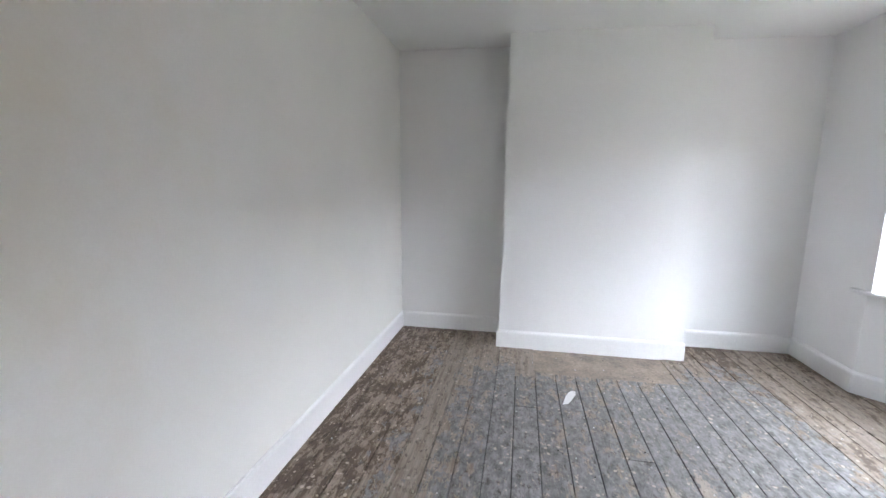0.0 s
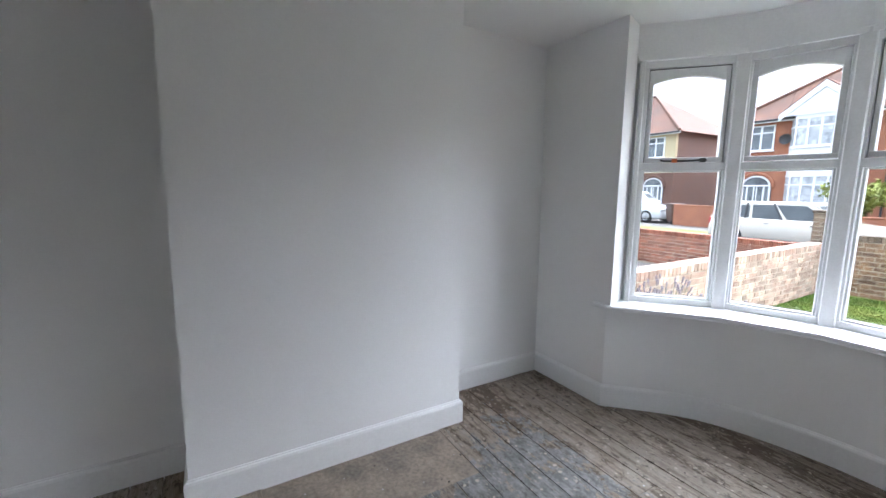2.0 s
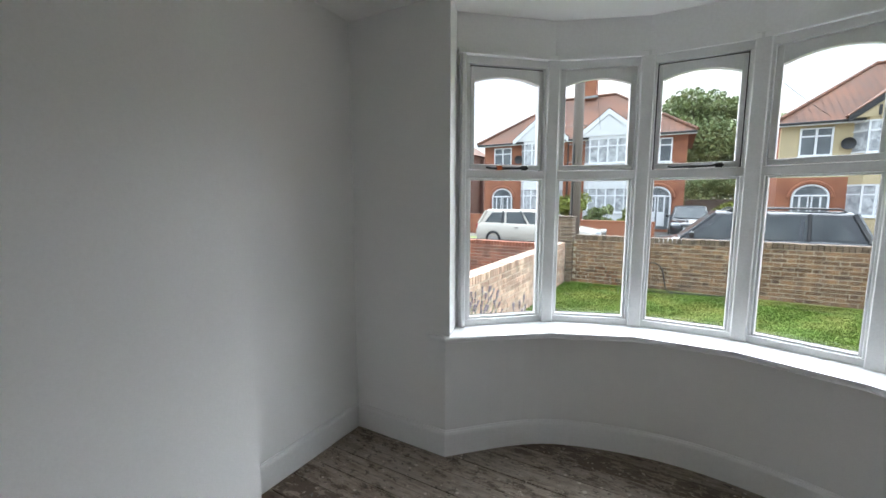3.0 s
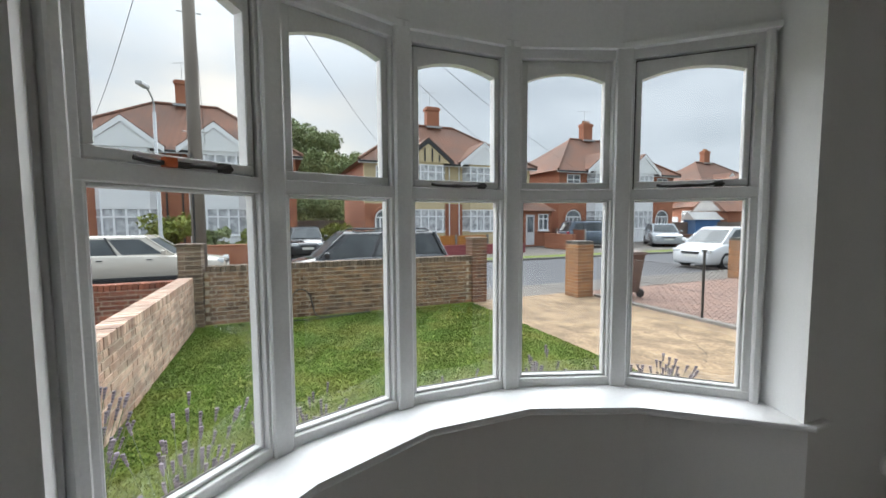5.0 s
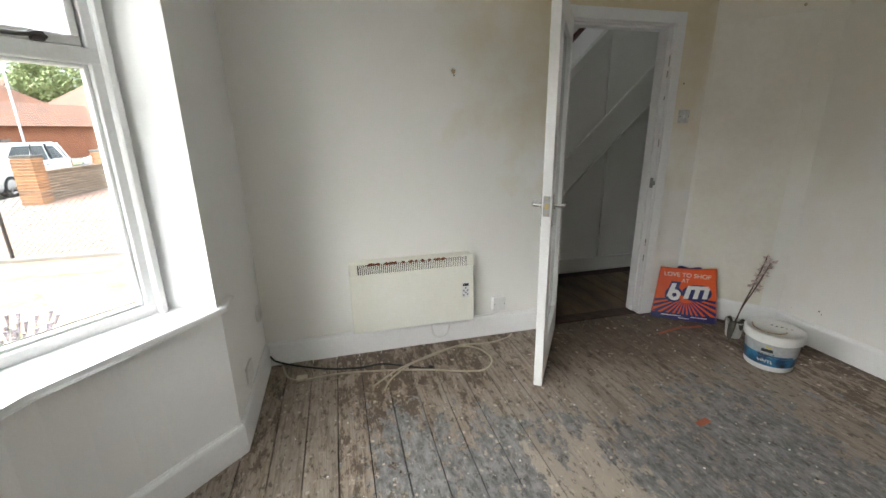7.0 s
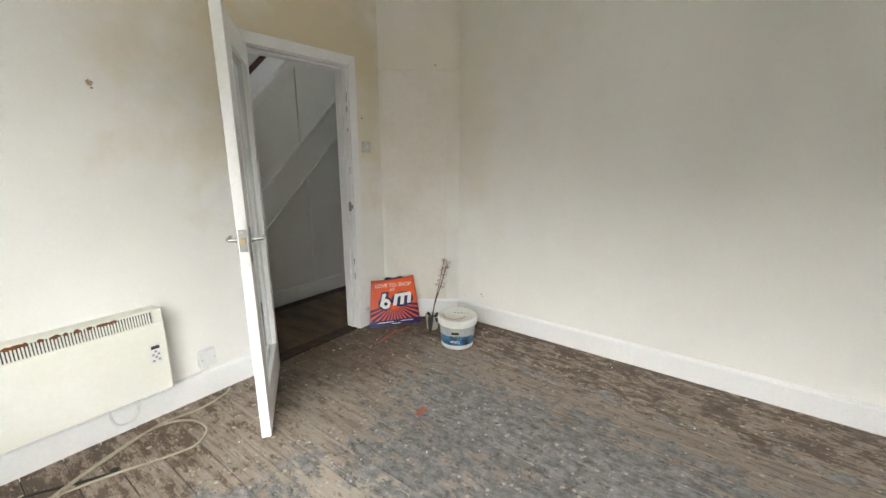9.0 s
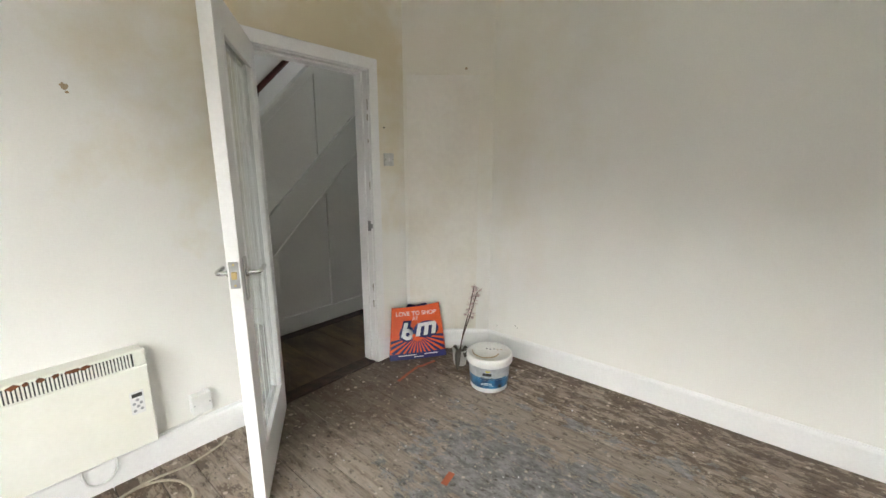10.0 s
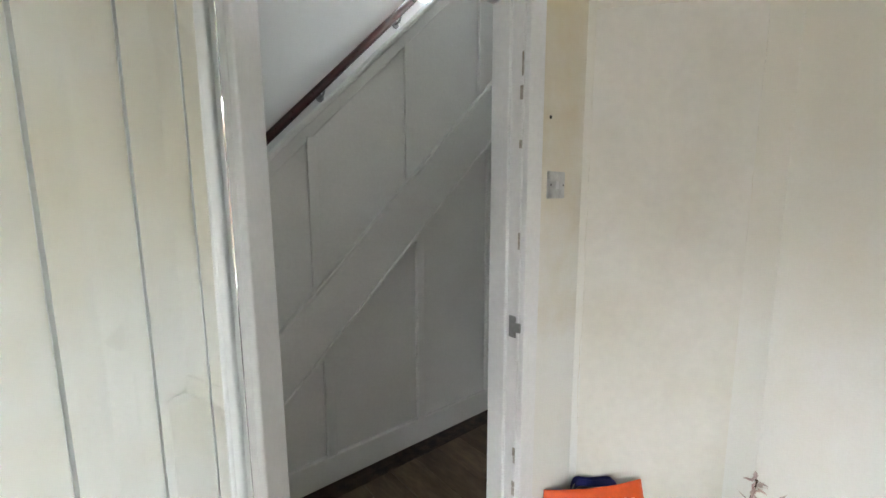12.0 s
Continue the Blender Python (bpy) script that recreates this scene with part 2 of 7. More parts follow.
M_maroon = mk("maroon_floor_paint", (0.012, 0.005, 0.005), (0.06, 0.034, 0.025), s1=16, s2=60, rough=0.65, bump=0.3, fine=0.3)
M_hearth = mk("hearth_screed", (0.36, 0.29, 0.225), (0.22, 0.19, 0.16), s1=6, s2=50, rough=0.85, bump=0.4, fine=0.25)
M_panel = mk("panelling_paint", (0.83, 0.825, 0.80), (0.79, 0.78, 0.755), s1=2, s2=80, rough=0.5, bump=0.04, fine=0.03)
M_glass = bpy.data.materials.new("clear_glass")
M_glass.use_nodes = True
gt = M_glass.node_tree
gt.nodes.clear()
go, gx, gf = gt.nodes.new("ShaderNodeOutputMaterial"), gt.nodes.new("ShaderNodeMixShader"), gt.nodes.new("ShaderNodeLayerWeight")
gc, gg = gt.nodes.new("ShaderNodeBsdfTransparent"), gt.nodes.new("ShaderNodeBsdfGlossy")
gf.inputs["Blend"].default_value = 0.5
gp, gq = gt.nodes.new("ShaderNodeMath"), gt.nodes.new("ShaderNodeMath")
gp.operation, gq.operation = "POWER", "MULTIPLY_ADD"
gp.inputs[1].default_value = 5.0
gq.inputs[1].default_value, gq.inputs[2].default_value = 0.95, 0.035
gt.links.new(gf.outputs["Facing"], gp.inputs[0])
gt.links.new(gp.outputs[0], gq.inputs[0])
gc.inputs["Color"].default_value = (0.97, 0.985, 0.98, 1)
gg.inputs["Roughness"].default_value = 0.01
gt.links.new(gq.outputs[0], gx.inputs[0])
gt.links.new(gc.outputs[0], gx.inputs[1])
gt.links.new(gg.outputs[0], gx.inputs[2])
gt.links.new(gx.outputs[0], go.inputs[0])
M_putty = mk("old_putty", (0.16, 0.15, 0.14), (0.40, 0.39, 0.37), s1=30, s2=90, rough=0.9, bump=0.3)
M_stayred = mk("orange_plastic", (0.60, 0.12, 0.03), rough=0.4, bump=0)
M_black = mk("black_iron", (0.02, 0.02, 0.02), (0.05, 0.045, 0.04), s1=30, s2=120, rough=0.5, bump=0.1)
M_chrome = mk("satin_chrome", (0.62, 0.62, 0.61), rough=0.22, bump=0, metal=1, fine=0.03)
M_brass = mk("brass_latch", (0.55, 0.42, 0.2), rough=0.35, bump=0, metal=1, fine=0.05)
M_steel = mk("galvanised_steel", (0.42, 0.42, 0.42), (0.3, 0.3, 0.3), s1=9, rough=0.45, bump=0.05, metal=0.8)


# ---- mesh helpers ----
def box(bm, x0, y0, z0, x1, y1, z1, m=None):
    vs = [bm.verts.new(Vector(c) if m is None else m @ Vector(c)) for c in
          ((x0, y0, z0), (x1, y0, z0), (x1, y1, z0), (x0, y1, z0), (x0, y0, z1), (x1, y0, z1), (x1, y1, z1), (x0, y1, z1))]
    for f in ((3, 2, 1, 0), (4, 5, 6, 7), (0, 1, 5, 4), (1, 2, 6, 5), (2, 3, 7, 6), (3, 0, 4, 7)):
        bm.faces.new([vs[i] for i in f])
    return vs


def prism(bm, pts, z0, z1, m=None):
    """A closed outline of (x, y) points drawn up from z0 to z1."""
    m = m or Matrix.Identity(4)
    lo = [bm.verts.new(m @ Vector((x, y, z0))) for x, y in pts]
    hi = [bm.verts.new(m @ Vector((x, y, z1))) for x, y in pts]
    n = len(pts)
    bm.faces.new(lo[::-1])
    bm.faces.new(hi)
    for i in range(n):
        bm.faces.new((lo[i], lo[(i + 1) % n], hi[(i + 1) % n], hi[i]))
    return lo + hi


def lathe(bm, prof, seg=24, m=None, cap=True):
    """Rings of (radius, z) turned round z."""
    m = m or Matrix.Identity(4)
    rings = [[bm.verts.new(m @ Vector((r * math.cos(2 * math.pi * i / seg), r * math.sin(2 * math.pi * i / seg), z))) for i in range(seg)] for r, z in prof]
    for a, b in zip(rings, rings[1:]):
        for i in range(seg):
            bm.faces.new((a[i], a[(i + 1) % seg], b[(i + 1) % seg], b[i]))
    if cap:
        bm.faces.new(rings[0][::-1])
        bm.faces.new(rings[-1])


def tube(bm, pts, r, seg=8, closed=False):
    """A round bar along points; r a number or one per point."""
    pts = [Vector(p) for p in pts]
    rs = [r] * len(pts) if isinstance(r, (int, float)) else list(r)
    rings = []
    for i, p in enumerate(pts):
        d = (pts[min(i + 1, len(pts) - 1)] - pts[max(i - 1, 0)]).normalized()
        a = d.orthogonal().normalized() if not rings else (prev - d * prev.dot(d)).normalized()
        prev = a
        c = d.cross(a)
        rings.append([bm.verts.new(p + rs[i] * (a * math.cos(2 * math.pi * k / seg) + c * math.sin(2 * math.pi * k / seg))) for k in range(seg)])
    for a, b in zip(rings, rings[1:]):
        for k in range(seg):
            bm.faces.new((a[k], a[(k + 1) % seg], b[(k + 1) % seg], b[k]))
    bm.faces.new(rings[0][::-1])
    bm.faces.new(rings[-1])


def curve_pts(pts, n=8):
    """A smooth run through points (Catmull-Rom)."""
    P = [Vector(p) for p in pts]
    P = [P[0]] + P + [P[-1]]
    out = []
    for i in range(1, len(P) - 2):
        for k in range(n):
            s = k / n
            a, b, c, d = P[i - 1], P[i], P[i + 1], P[i + 2]
            out.append(0.5 * ((2 * b) + (c - a) * s + (2 * a - 5 * b + 4 * c - d) * s * s + (3 * b - a - 3 * c + d) * s ** 3))
    return out + [P[-2]]


def bevel(bm, w, seg=1, edges=None):
    bmesh.ops.bevel(bm, geom=edges or bm.edges[:], offset=w, segments=seg, affect="EDGES", profile=0.5)


def part(name, bm, material, parent=None, label="", smooth=False, m=None):
    me = bpy.data.meshes.new(name)
    bmesh.ops.recalc_face_normals(bm, faces=bm.faces[:])
    bm.to_mesh(me)
    bm.free()
    me.materials.append(material)
    if smooth:
        for p in me.polygons:
            p.use_smooth = True
    ob = new(name, me)
    if m is not None:
        ob.matrix_basis = m
    if parent:
        ob.parent = parent
    if label:
        ob["label"] = label
    return ob


def shared(name, me, parent, m):
    ob = new(name, me)
    ob.parent = parent
    ob.matrix_basis = m
    return ob


def thing(name, label, category, m=None, group="", kind=""):
    ob = new(name)
    ob.empty_display_size = 0.1
    if m is not None:
        ob.matrix_basis = m
    return tagged(ob, label, category, group, kind)


def B(*boxes, w=0.0, seg=1):
    bm = bmesh.new()
    for b in boxes:
        box(bm, *b)
    if w:
        bevel(bm, w, seg)
    return bm


def setting(name, bm, material, label, category=""):
    return tagged(part(name, bm, material), label, category or name.split("_")[0], kind="structure")


# ---- the room: x east to the street, y north to the chimney breast ----
XE, YN, YC, TOP = 3.39, 3.68, 1.876, 2.8
DX0, DX1, DH = 0.735, 1.487, 1.995      # door opening
HY = -0.975                             # stair panelling of the hall
bm = B((-0.35, 3.70 - 0.02, -0.3, XE + 0.3, 3.95, TOP))
setting("wall_north", bm, M_wall, "white painted plaster wall behind the chimney breast alcoves")
bm = B((0.97, 3.34, -0.02, 2.43, 3.70, TOP - 0.02))
for v in bm.verts:
    if v.co.z > 1 and v.co.x < 1.5:
        v.co.x += 0.036        # the old breast leans a little
setting("chimney_breast", bm, M_wall, "white painted chimney breast with its fireplace closed up")
setting("wall_west", B((-0.2, -0.11, -0.3, 0, 3.68, TOP)), M_west, "white painted plaster wall, faintly yellowed at one end")
bm = B((-0.2, -0.11, -0.3, DX0 - 0.03, 0, TOP), (DX1 + 0.03, -0.11, -0.3, XE + 0.3, 0, TOP), (DX0 - 0.03, -0.11, DH + 0.03, DX1 + 0.03, 0, TOP))
setting("wall_south", bm, M_south, "off-white plaster wall with yellow damp stains round the doorway")
bm = bmesh.new()
prism(bm, [(0.43, -0.02), (-0.02, 0.505), (-0.02, -0.02)], -0.02, TOP - 0.02)
setting("wall_southwest", bm, M_west, "narrow slanting corner wall with old cream paint")
bm = B((XE, 0, -0.3, XE + 0.3, 0.724, 0.684), (XE, 3.028, -0.3, XE + 0.3, 3.68, 0.684))
prism(bm, [(XE, 0), (XE + 0.3, 0), (XE + 0.3, 0.652), (XE, 0.755)], 0.684, TOP)
prism(bm, [(XE, 3.68), (XE, 3.0), (XE + 0.3, 3.10), (XE + 0.3, 3.68)], 0.684, TOP)
setting("wall_east", bm, M_wall, "white painted plaster wall either side of the bow window")
bm = bmesh.new()
c = [(-0.1, -0.05), (3.6, -0.05), (3.6, 0.62), (3.65, YC - 1.25), (4.05, YC - 0.80), (4.25, YC - 0.29), (4.25, YC + 0.29), (4.05, YC + 0.80), (3.65, YC + 1.25), (3.6, 3.13), (3.6, 3.75), (-0.1, 3.75)]
prism(bm, c, 2.5, 2.79)
for v in bm.verts:
    if v.co.z < 2.6:
        v.co.z = 2.575 - 0.0215 * (v.co.x + 0.1)        # the old ceiling falls a little towards the street
setting("ceiling", bm, M_ceil, "plain white plastered ceiling")
# solid block; the darkness below the boards is put into its colour
setting("floor_void", B((-0.1, -1.2, -0.3, 4.0, 3.7, -0.03)), M_under, "near-black block standing for the unlit void under the floorboards", "floor")
setting("roof_slab", B((-1.3, -2.3, 5.15, 3.7, 4.0, 5.4)), M_ceil, "plain slab that closes the house above", "roof")


def mirror(pts):
    """An outline of (x, distance from the bow's middle), north half then south half."""
    return [(x, YC + d) for x, d in pts] + [(x, YC - d) for x, d in reversed(pts)]


# bow window: dado, sill, head
dado = [(p.x, p.y) for p in curve_pts([(*q, 0) for q in mirror([(XE - 0.002, 1.15), (3.775, 0.725), (3.938, 0.232)])], 6)]
bm = bmesh.new()
prism(bm, dado + mirror([(3.60, 1.36), (4.02, 0.90), (4.26, 0.30)])[::-1], -0.3, 0.68)
setting("wall_bow", bm, M_wall, "curved white plaster wall under the bow window", "wall")
NODES = [(3.615, 1.195), (4.0, 0.7725), (4.175, 0.267)]
bm = bmesh.new()
prism(bm, mirror([(3.355, 1.255), (3.355, 1.135), (3.745, 0.655), (3.912, 0.226)])[:] + mirror([(3.42, 1.255), (3.42, 1.16), (3.63, 1.225), (4.02, 0.80), (4.21, 0.29)])[::-1], 0.682, 0.710)
bevel(bm, 0.009, 2, [e for e in bm.edges if abs(e.verts[0].co.z - e.verts[1].co.z) < 1e-5])
setting("window_sill", bm, M_gloss, "white gloss painted faceted window sill", "sill")
bm = bmesh.new()
prism(bm, mirror([(3.56, 1.205), (3.955, 0.735), (4.125, 0.255)]) + mirror([(3.70, 1.33), (4.10, 0.86), (4.32, 0.32)])[::-1], 2.29, 2.77)
setting("window_head", bm, M_gloss, "white painted head board over the bow window", "window head")
bm = bmesh.new()
prism(bm, mirror([(3.545, 1.150), (3.94, 0.722), (4.108, 0.250)]) + mirror([(3.70, 1.30), (4.08, 0.84), (4.28, 0.31)])[::-1], 2.268, 2.292)
setting("window_head_trim", bm, M_gloss, "thin white moulding under the window head", "trim")

setting("wall_hall_north", B((-1.1, -0.11, -0.3, -0.2, 0.0, TOP)), M_wall, "plain hall wall beside the room", "wall")
win = thing("window_1", "white painted timber bow window with five facets and arched top lights", "window", kind="structure")
ALLN = mirror(NODES)


def facet(i):
    a, b = Vector((*ALLN[i], 0)), Vector((*ALLN[i + 1], 0))
    u = (b - a).normalized()
    n = Vector((0, 0, 1)).cross(u)          # to the street
    if n.x < 0:
        n = -n
    m = Matrix(((u.x, n.x, 0, a.x), (u.y, n.y, 0, a.y), (0, 0, 1, 0), (0, 0, 0, 1)))
    return m, (b - a).length


def arch_rail(bm, u0, u1, n0, n1, zs, zc, zt, m, steps=10):
    pts = [(u1, zt), (u0, zt)] + [(u0 + (u1 - u0) * k / steps, zs + (zc - zs) * (1 - (2 * k / steps - 1) ** 2)) for k in range(steps + 1)]
    a = [bm.verts.new(m @ Vector((u, n0, z))) for u, z in pts]
    b = [bm.verts.new(m @ Vector((u, n1, z))) for u, z in pts]
    for k in range(2, len(pts) - 1):
        v0 = 1 if k < 2 + steps // 2 else 0
        bm.faces.new((a[v0], a[k], a[k + 1]))
        bm.faces.new((b[v0], b[k + 1], b[k]))
    h = 2 + steps // 2
    bm.faces.new((a[0], a[1], a[h]))
    bm.faces.new((b[1], b[0], b[h]))
    for k in range(len(pts)):
        q = (k + 1) % len(pts)
        bm.faces.new((a[k], a[q], b[q], b[k]))


for i in range(5):
    m, ln = facet(i)
    mg = 0.058
    bm = bmesh.new()
    box(bm, 0.03, -0.045, 0.69, ln - 0.03, 0.020, 0.748, m)
    box(bm, 0.03, -0.045, 1.592, ln - 0.03, 0.020, 1.640, m)
    box(bm, 0.03, -0.045, 2.226, ln - 0.03, 0.020, 2.30, m)
    box(bm, 0.012, -0.043, 0.69, mg, 0.018, 2.30, m)
    box(bm, ln - mg, -0.043, 0.69, ln - 0.012, 0.018, 2.30, m)
    bevel(bm, 0.004, 2)
    part("window_frame", bm, M_frame, win)
    # stepped bead round the lower pane, with a thin line of old putty along its foot
    bm = bmesh.new()
    for q in ((mg, -0.024, 0.748, mg + 0.013, 0.010, 1.592), (ln - mg - 0.013, -0.024, 0.748, ln - mg, 0.010, 1.592), (mg + 0.013, -0.024, 0.748, ln - mg - 0.013, 0.010, 0.760), (mg + 0.013, -0.024, 1.581, ln - mg - 0.013, 0.010, 1.592)):
        box(bm, *q, m)
    bevel(bm, 0.003)
    part("glazing_bead", bm, M_frame, win)
    bm = bmesh.new()
    box(bm, mg + 0.016, 0.0045, 0.760, ln - mg - 0.016, 0.0095, 0.7635, m)
    part("putty_line", bm, M_putty, win, "cracked dark putty line")
    # upper light, top hung where it opens
    opens = i % 2 == 0
    o = 0.006 if opens else 0.0
    bm = bmesh.new()
    n0, n1 = (-0.030, 0.012) if opens else (-0.024, 0.012)
    box(bm, mg + o, n0, 1.644, ln - mg - o, n1, 1.674, m)
    box(bm, mg + o, n0, 1.674, mg + 0.03, n1, 2.223 - o, m)
    box(bm, ln - mg - 0.03, n0, 1.674, ln - mg - o, n1, 2.223 - o, m)
    bevel(bm, 0.003)
    arch_rail(bm, mg + 0.029, ln - mg - 0.029, n0 + 0.001, n1 - 0.001, 2.134, 2.170, 2.223 - o, m)
    sash = part("top_light", bm, M_frame, win, "arched opening top light" if opens else "arched fixed top light")
    if opens:
        # added black strips: the shade in the gap round the sash, as colour
        bm = bmesh.new()
        for q in ((mg - 0.001, -0.012, 1.640, mg + 0.007, 0.011, 2.226), (ln - mg - 0.007, -0.012, 1.640, ln - mg + 0.001, 0.011, 2.226), (mg, -0.012, 2.216, ln - mg, 0.011, 2.227)):
            box(bm, *q, m)
        part("gap_shade_strip", bm, M_black, win, "black strip standing for the shade in the gap round the opening light")
    bm = bmesh.new()
    box(bm, mg + 0.02, 0.004, 1.668, ln - mg - 0.02, 0.008, 2.20, m)
    p = part("pane", bm, M_glass, sash)
    p.visible_shadow = False
    bm = bmesh.new()
    box(bm, mg - 0.006, 0.010, 0.742, ln - mg + 0.006, 0.014, 1.60, m)
    p = part("pane", bm, M_glass, win)
    p.visible_shadow = False
    if opens:
        # casement stay lying along the bottom rail
        mid = ln / 2
        bm = bmesh.new()
        tube(bm, [m @ Vector(q) for q in curve_pts([(mid + 0.13, -0.045, 1.652), (mid + 0.11, -0.05, 1.662), (mid + 0.07, -0.05, 1.653), (mid - 0.08, -0.05, 1.650), (mid - 0.13, -0.046, 1.656)], 5)], 0.0065, 7)
        box(bm, mid - 0.03, -0.055, 1.643, mid + 0.005, -0.03, 1.657, m)
        box(bm, mid + 0.095, -0.05, 1.642, mid + 0.125, -0.03, 1.668, m)
        stay = part("window_stay", bm, M_black, win, "black iron casement stay")
        if ALLN[i][1] > 2.6 or ALLN[i + 1][1] > 2.9:
            bm = bmesh.new()
            box(bm, mid - 0.065, -0.06, 1.640, mid - 0.035, -0.04, 1.664, m)
            part("catch", bm, M_stayred, stay, "orange plastic catch")
for i, (x, y) in enumerate(ALLN):
    a = Vector(ALLN[max(i - 1, 0)])
    b = Vector(ALLN[min(i + 1, 5)])
    d = (b - a)
    ang = math.atan2(d.y, d.x)
    mm = Matrix.Translation((x, y, 0)) @ Matrix.Rotation(ang, 4, "Z")
    bm = bmesh.new()
    if 0 < i < 5:
        box(bm, -0.036, -0.07, 0.69, 0.036, 0.024, 2.30, mm)
    else:
        s = 1 if i else -1
        box(bm, min(0, -s * 0.03), -0.07, 0.69, max(0, -s * 0.03), 0.024, 2.30, mm)
        box(bm, min(s * 0.0, s * 0.09), -0.03, 0.69, max(s * 0.0, s * 0.09), 0.055, 2.30, mm)
    bevel(bm, 0.006)
    part("mullion", bm, M_frame, win)


# ---- skirting ----
def skirting(name, pts, h=0.15, t=0.018, closed=False):
    """Board along (x, y) points with the room on its left, mitred, with a rounded top edge."""
    P = [Vector(p) for p in pts]
    off = []
    for i, p in enumerate(P):
        ds = []
        if i > 0:
            ds.append((p - P[i - 1]).normalized())
        if i < len(P) - 1:
            ds.append((P[i + 1] - p).normalized())
        ns = [Vector((-d.y, d.x)) for d in ds]
        n = sum(ns, Vector((0, 0)))
        n /= n.dot(ns[0])
        off.append(n)
    prof = [(-0.005, -0.015), (t, -0.015), (t, h - 0.022), (t - 0.004, h - 0.010), (t - 0.010, h - 0.006), (t - 0.012, h), (-0.005, h)]
    bm = bmesh.new()
    rows = [[bm.verts.new((p.x + n.x * a, p.y + n.y * a, z)) for a, z in prof] for p, n in zip(P, off)]
    for r0, r1 in zip(rows, rows[1:]):
        for k in range(len(prof)):
            q = (k + 1) % len(prof)
            bm.faces.new((r0[k], r1[k], r1[q], r0[q]))
    bm.faces.new(rows[0])
    bm.faces.new(rows[-1][::-1])
    return setting(name, bm, M_gloss, "white gloss painted skirting board", "skirting")


skirting("baseboard_1", [(DX0 - 0.075, 0), (0.413, 0), (0, 0.482), (0, 3.68), (0.97, 3.68), (0.97, 3.34), (2.43, 3.34), (2.43, 3.68), (XE, 3.68), *dado, (XE, 0), (DX1 + 0.075, 0)][::-1])

# ---- floors ----
def plank_run(parent, material, x0, x1, y0, y1, width, cuts=(), z=0.0, gap=0.0046, seed=3):
    """Boards along y, each its own plank, with worn rounded edges; cuts: (x0, x1, y) where boards stop short."""
    rng = random.Random(seed)
    x = x0
    while x < x1 - 0.01:
        w = min(width * rng.uniform(0.97, 1.03), x1 - x)
        ya, yb = y0, y1
        for a, b, yc in cuts:
            if a < x + w / 2 < b:
                yb = yc
        joints = [ya]
        if yb - ya > 2.4 and rng.random() < 0.3:
            joints.append(ya + (yb - ya) * rng.uniform(0.3, 0.7))
        joints.append(yb)
        for p, q in zip(joints, joints[1:]):
            bm = B((x + gap / 2, p + 0.001, -0.022, x + w - gap / 2, q - 0.001, z + rng.uniform(-0.0012, 0.0012)))
            bevel(bm, 0.0016, 1, [e for e in bm.edges if e.verts[0].co.z > -0.01 and e.verts[1].co.z > -0.01])
            part("plank", bm, material, parent)
        x += w


floor = thing("floor", "bare worn floorboards with remains of grey paint and brown stain", "floor", kind="structure")
plank_run(floor, M_board, 0.0, XE + 0.01, 0.0, 3.69, 0.1425, cuts=((1.2, 2.24, 2.885), (XE + 1, XE + 2, 1)))
plank_run(floor, M_board, XE + 0.01, 3.96, 0.75, 3.03, 0.1425, seed=5)
bm = B((1.12, 2.80, -0.03, 2.32, 3.36, -0.005))
bmesh.ops.subdivide_edges(bm, edges=bm.edges[:], cuts=10, use_grid_fill=True)
for v in bm.verts:
    if v.co.z > -0.01:
        v.co.z += 0.0025 * noise.noise(v.co * 9)
setting("hearth_slab", bm, M_hearth, "rough beige screeded hearth let into the floorboards", "hearth")
hall_floor = thing("floor_hall", "dark brown bare floorboards of the hall", "floor", kind="structure")
plank_run(hall_floor, M_hallboard, -0.9, 2.6, -0.86, -0.115, 0.16, seed=8)
bm = B((DX0 + 0.0, -0.112, -0.02, DX1 - 0.0, -0.004, 0.006), w=0.003)
setting("threshold", bm, M_maroon, "worn threshold board with dark maroon paint", "threshold")
bm = B((-0.9, -0.975, -0.02, 2.6, -0.862, 0.001))
setting("floor_edge", bm, M_maroon, "floor margin with chipped dark maroon paint", "floor")

# ---- hall with the panelled stair ----
setting("wall_hall_far", B((-1.0, -1.9, -0.3, 2.7, -1.78, 2.79), (-1.0, -1.9, 2.79, -0.85, -1.78, 5.2), (0.05, -1.9, 2.79, 2.7, -1.78, 5.2), (-0.85, -1.9, 5.0, 0.05, -1.78, 5.2)), M_wall, "grey-white plaster wall beyond the stair", "wall")
setting("wall_hall_west", B((-1.1, -1.78, -0.3, -0.9, -0.11, 5.2)), M_wall, "plain hall end wall", "wall")
setting("wall_hall_east", B((2.6, -1.78, -0.3, 2.8, -0.11, 5.2)), M_wall, "plain hall end wall", "wall")
setting("wall_above_room", B((-1.1, -0.11, TOP, 2.8, 0.05, 5.2)), M_wall, "plain wall above the room on the stair side", "wall")
bm = bmesh.new()
SL = 0.972


def zline(x, z_at_1):
    return z_at_1 + SL * (1.0 - x)


def slab_xz(bm, pts, y0, y1):
    a = [bm.verts.new((x, y0, z)) for x, z in pts]
    b = [bm.verts.new((x, y1, z)) for x, z in pts]
    n = len(pts)
    bm.faces.new(a)
    bm.faces.new(b[::-1])
    for i in range(n):
        bm.faces.new((a[i], b[i], b[(i + 1) % n], a[(i + 1) % n]))


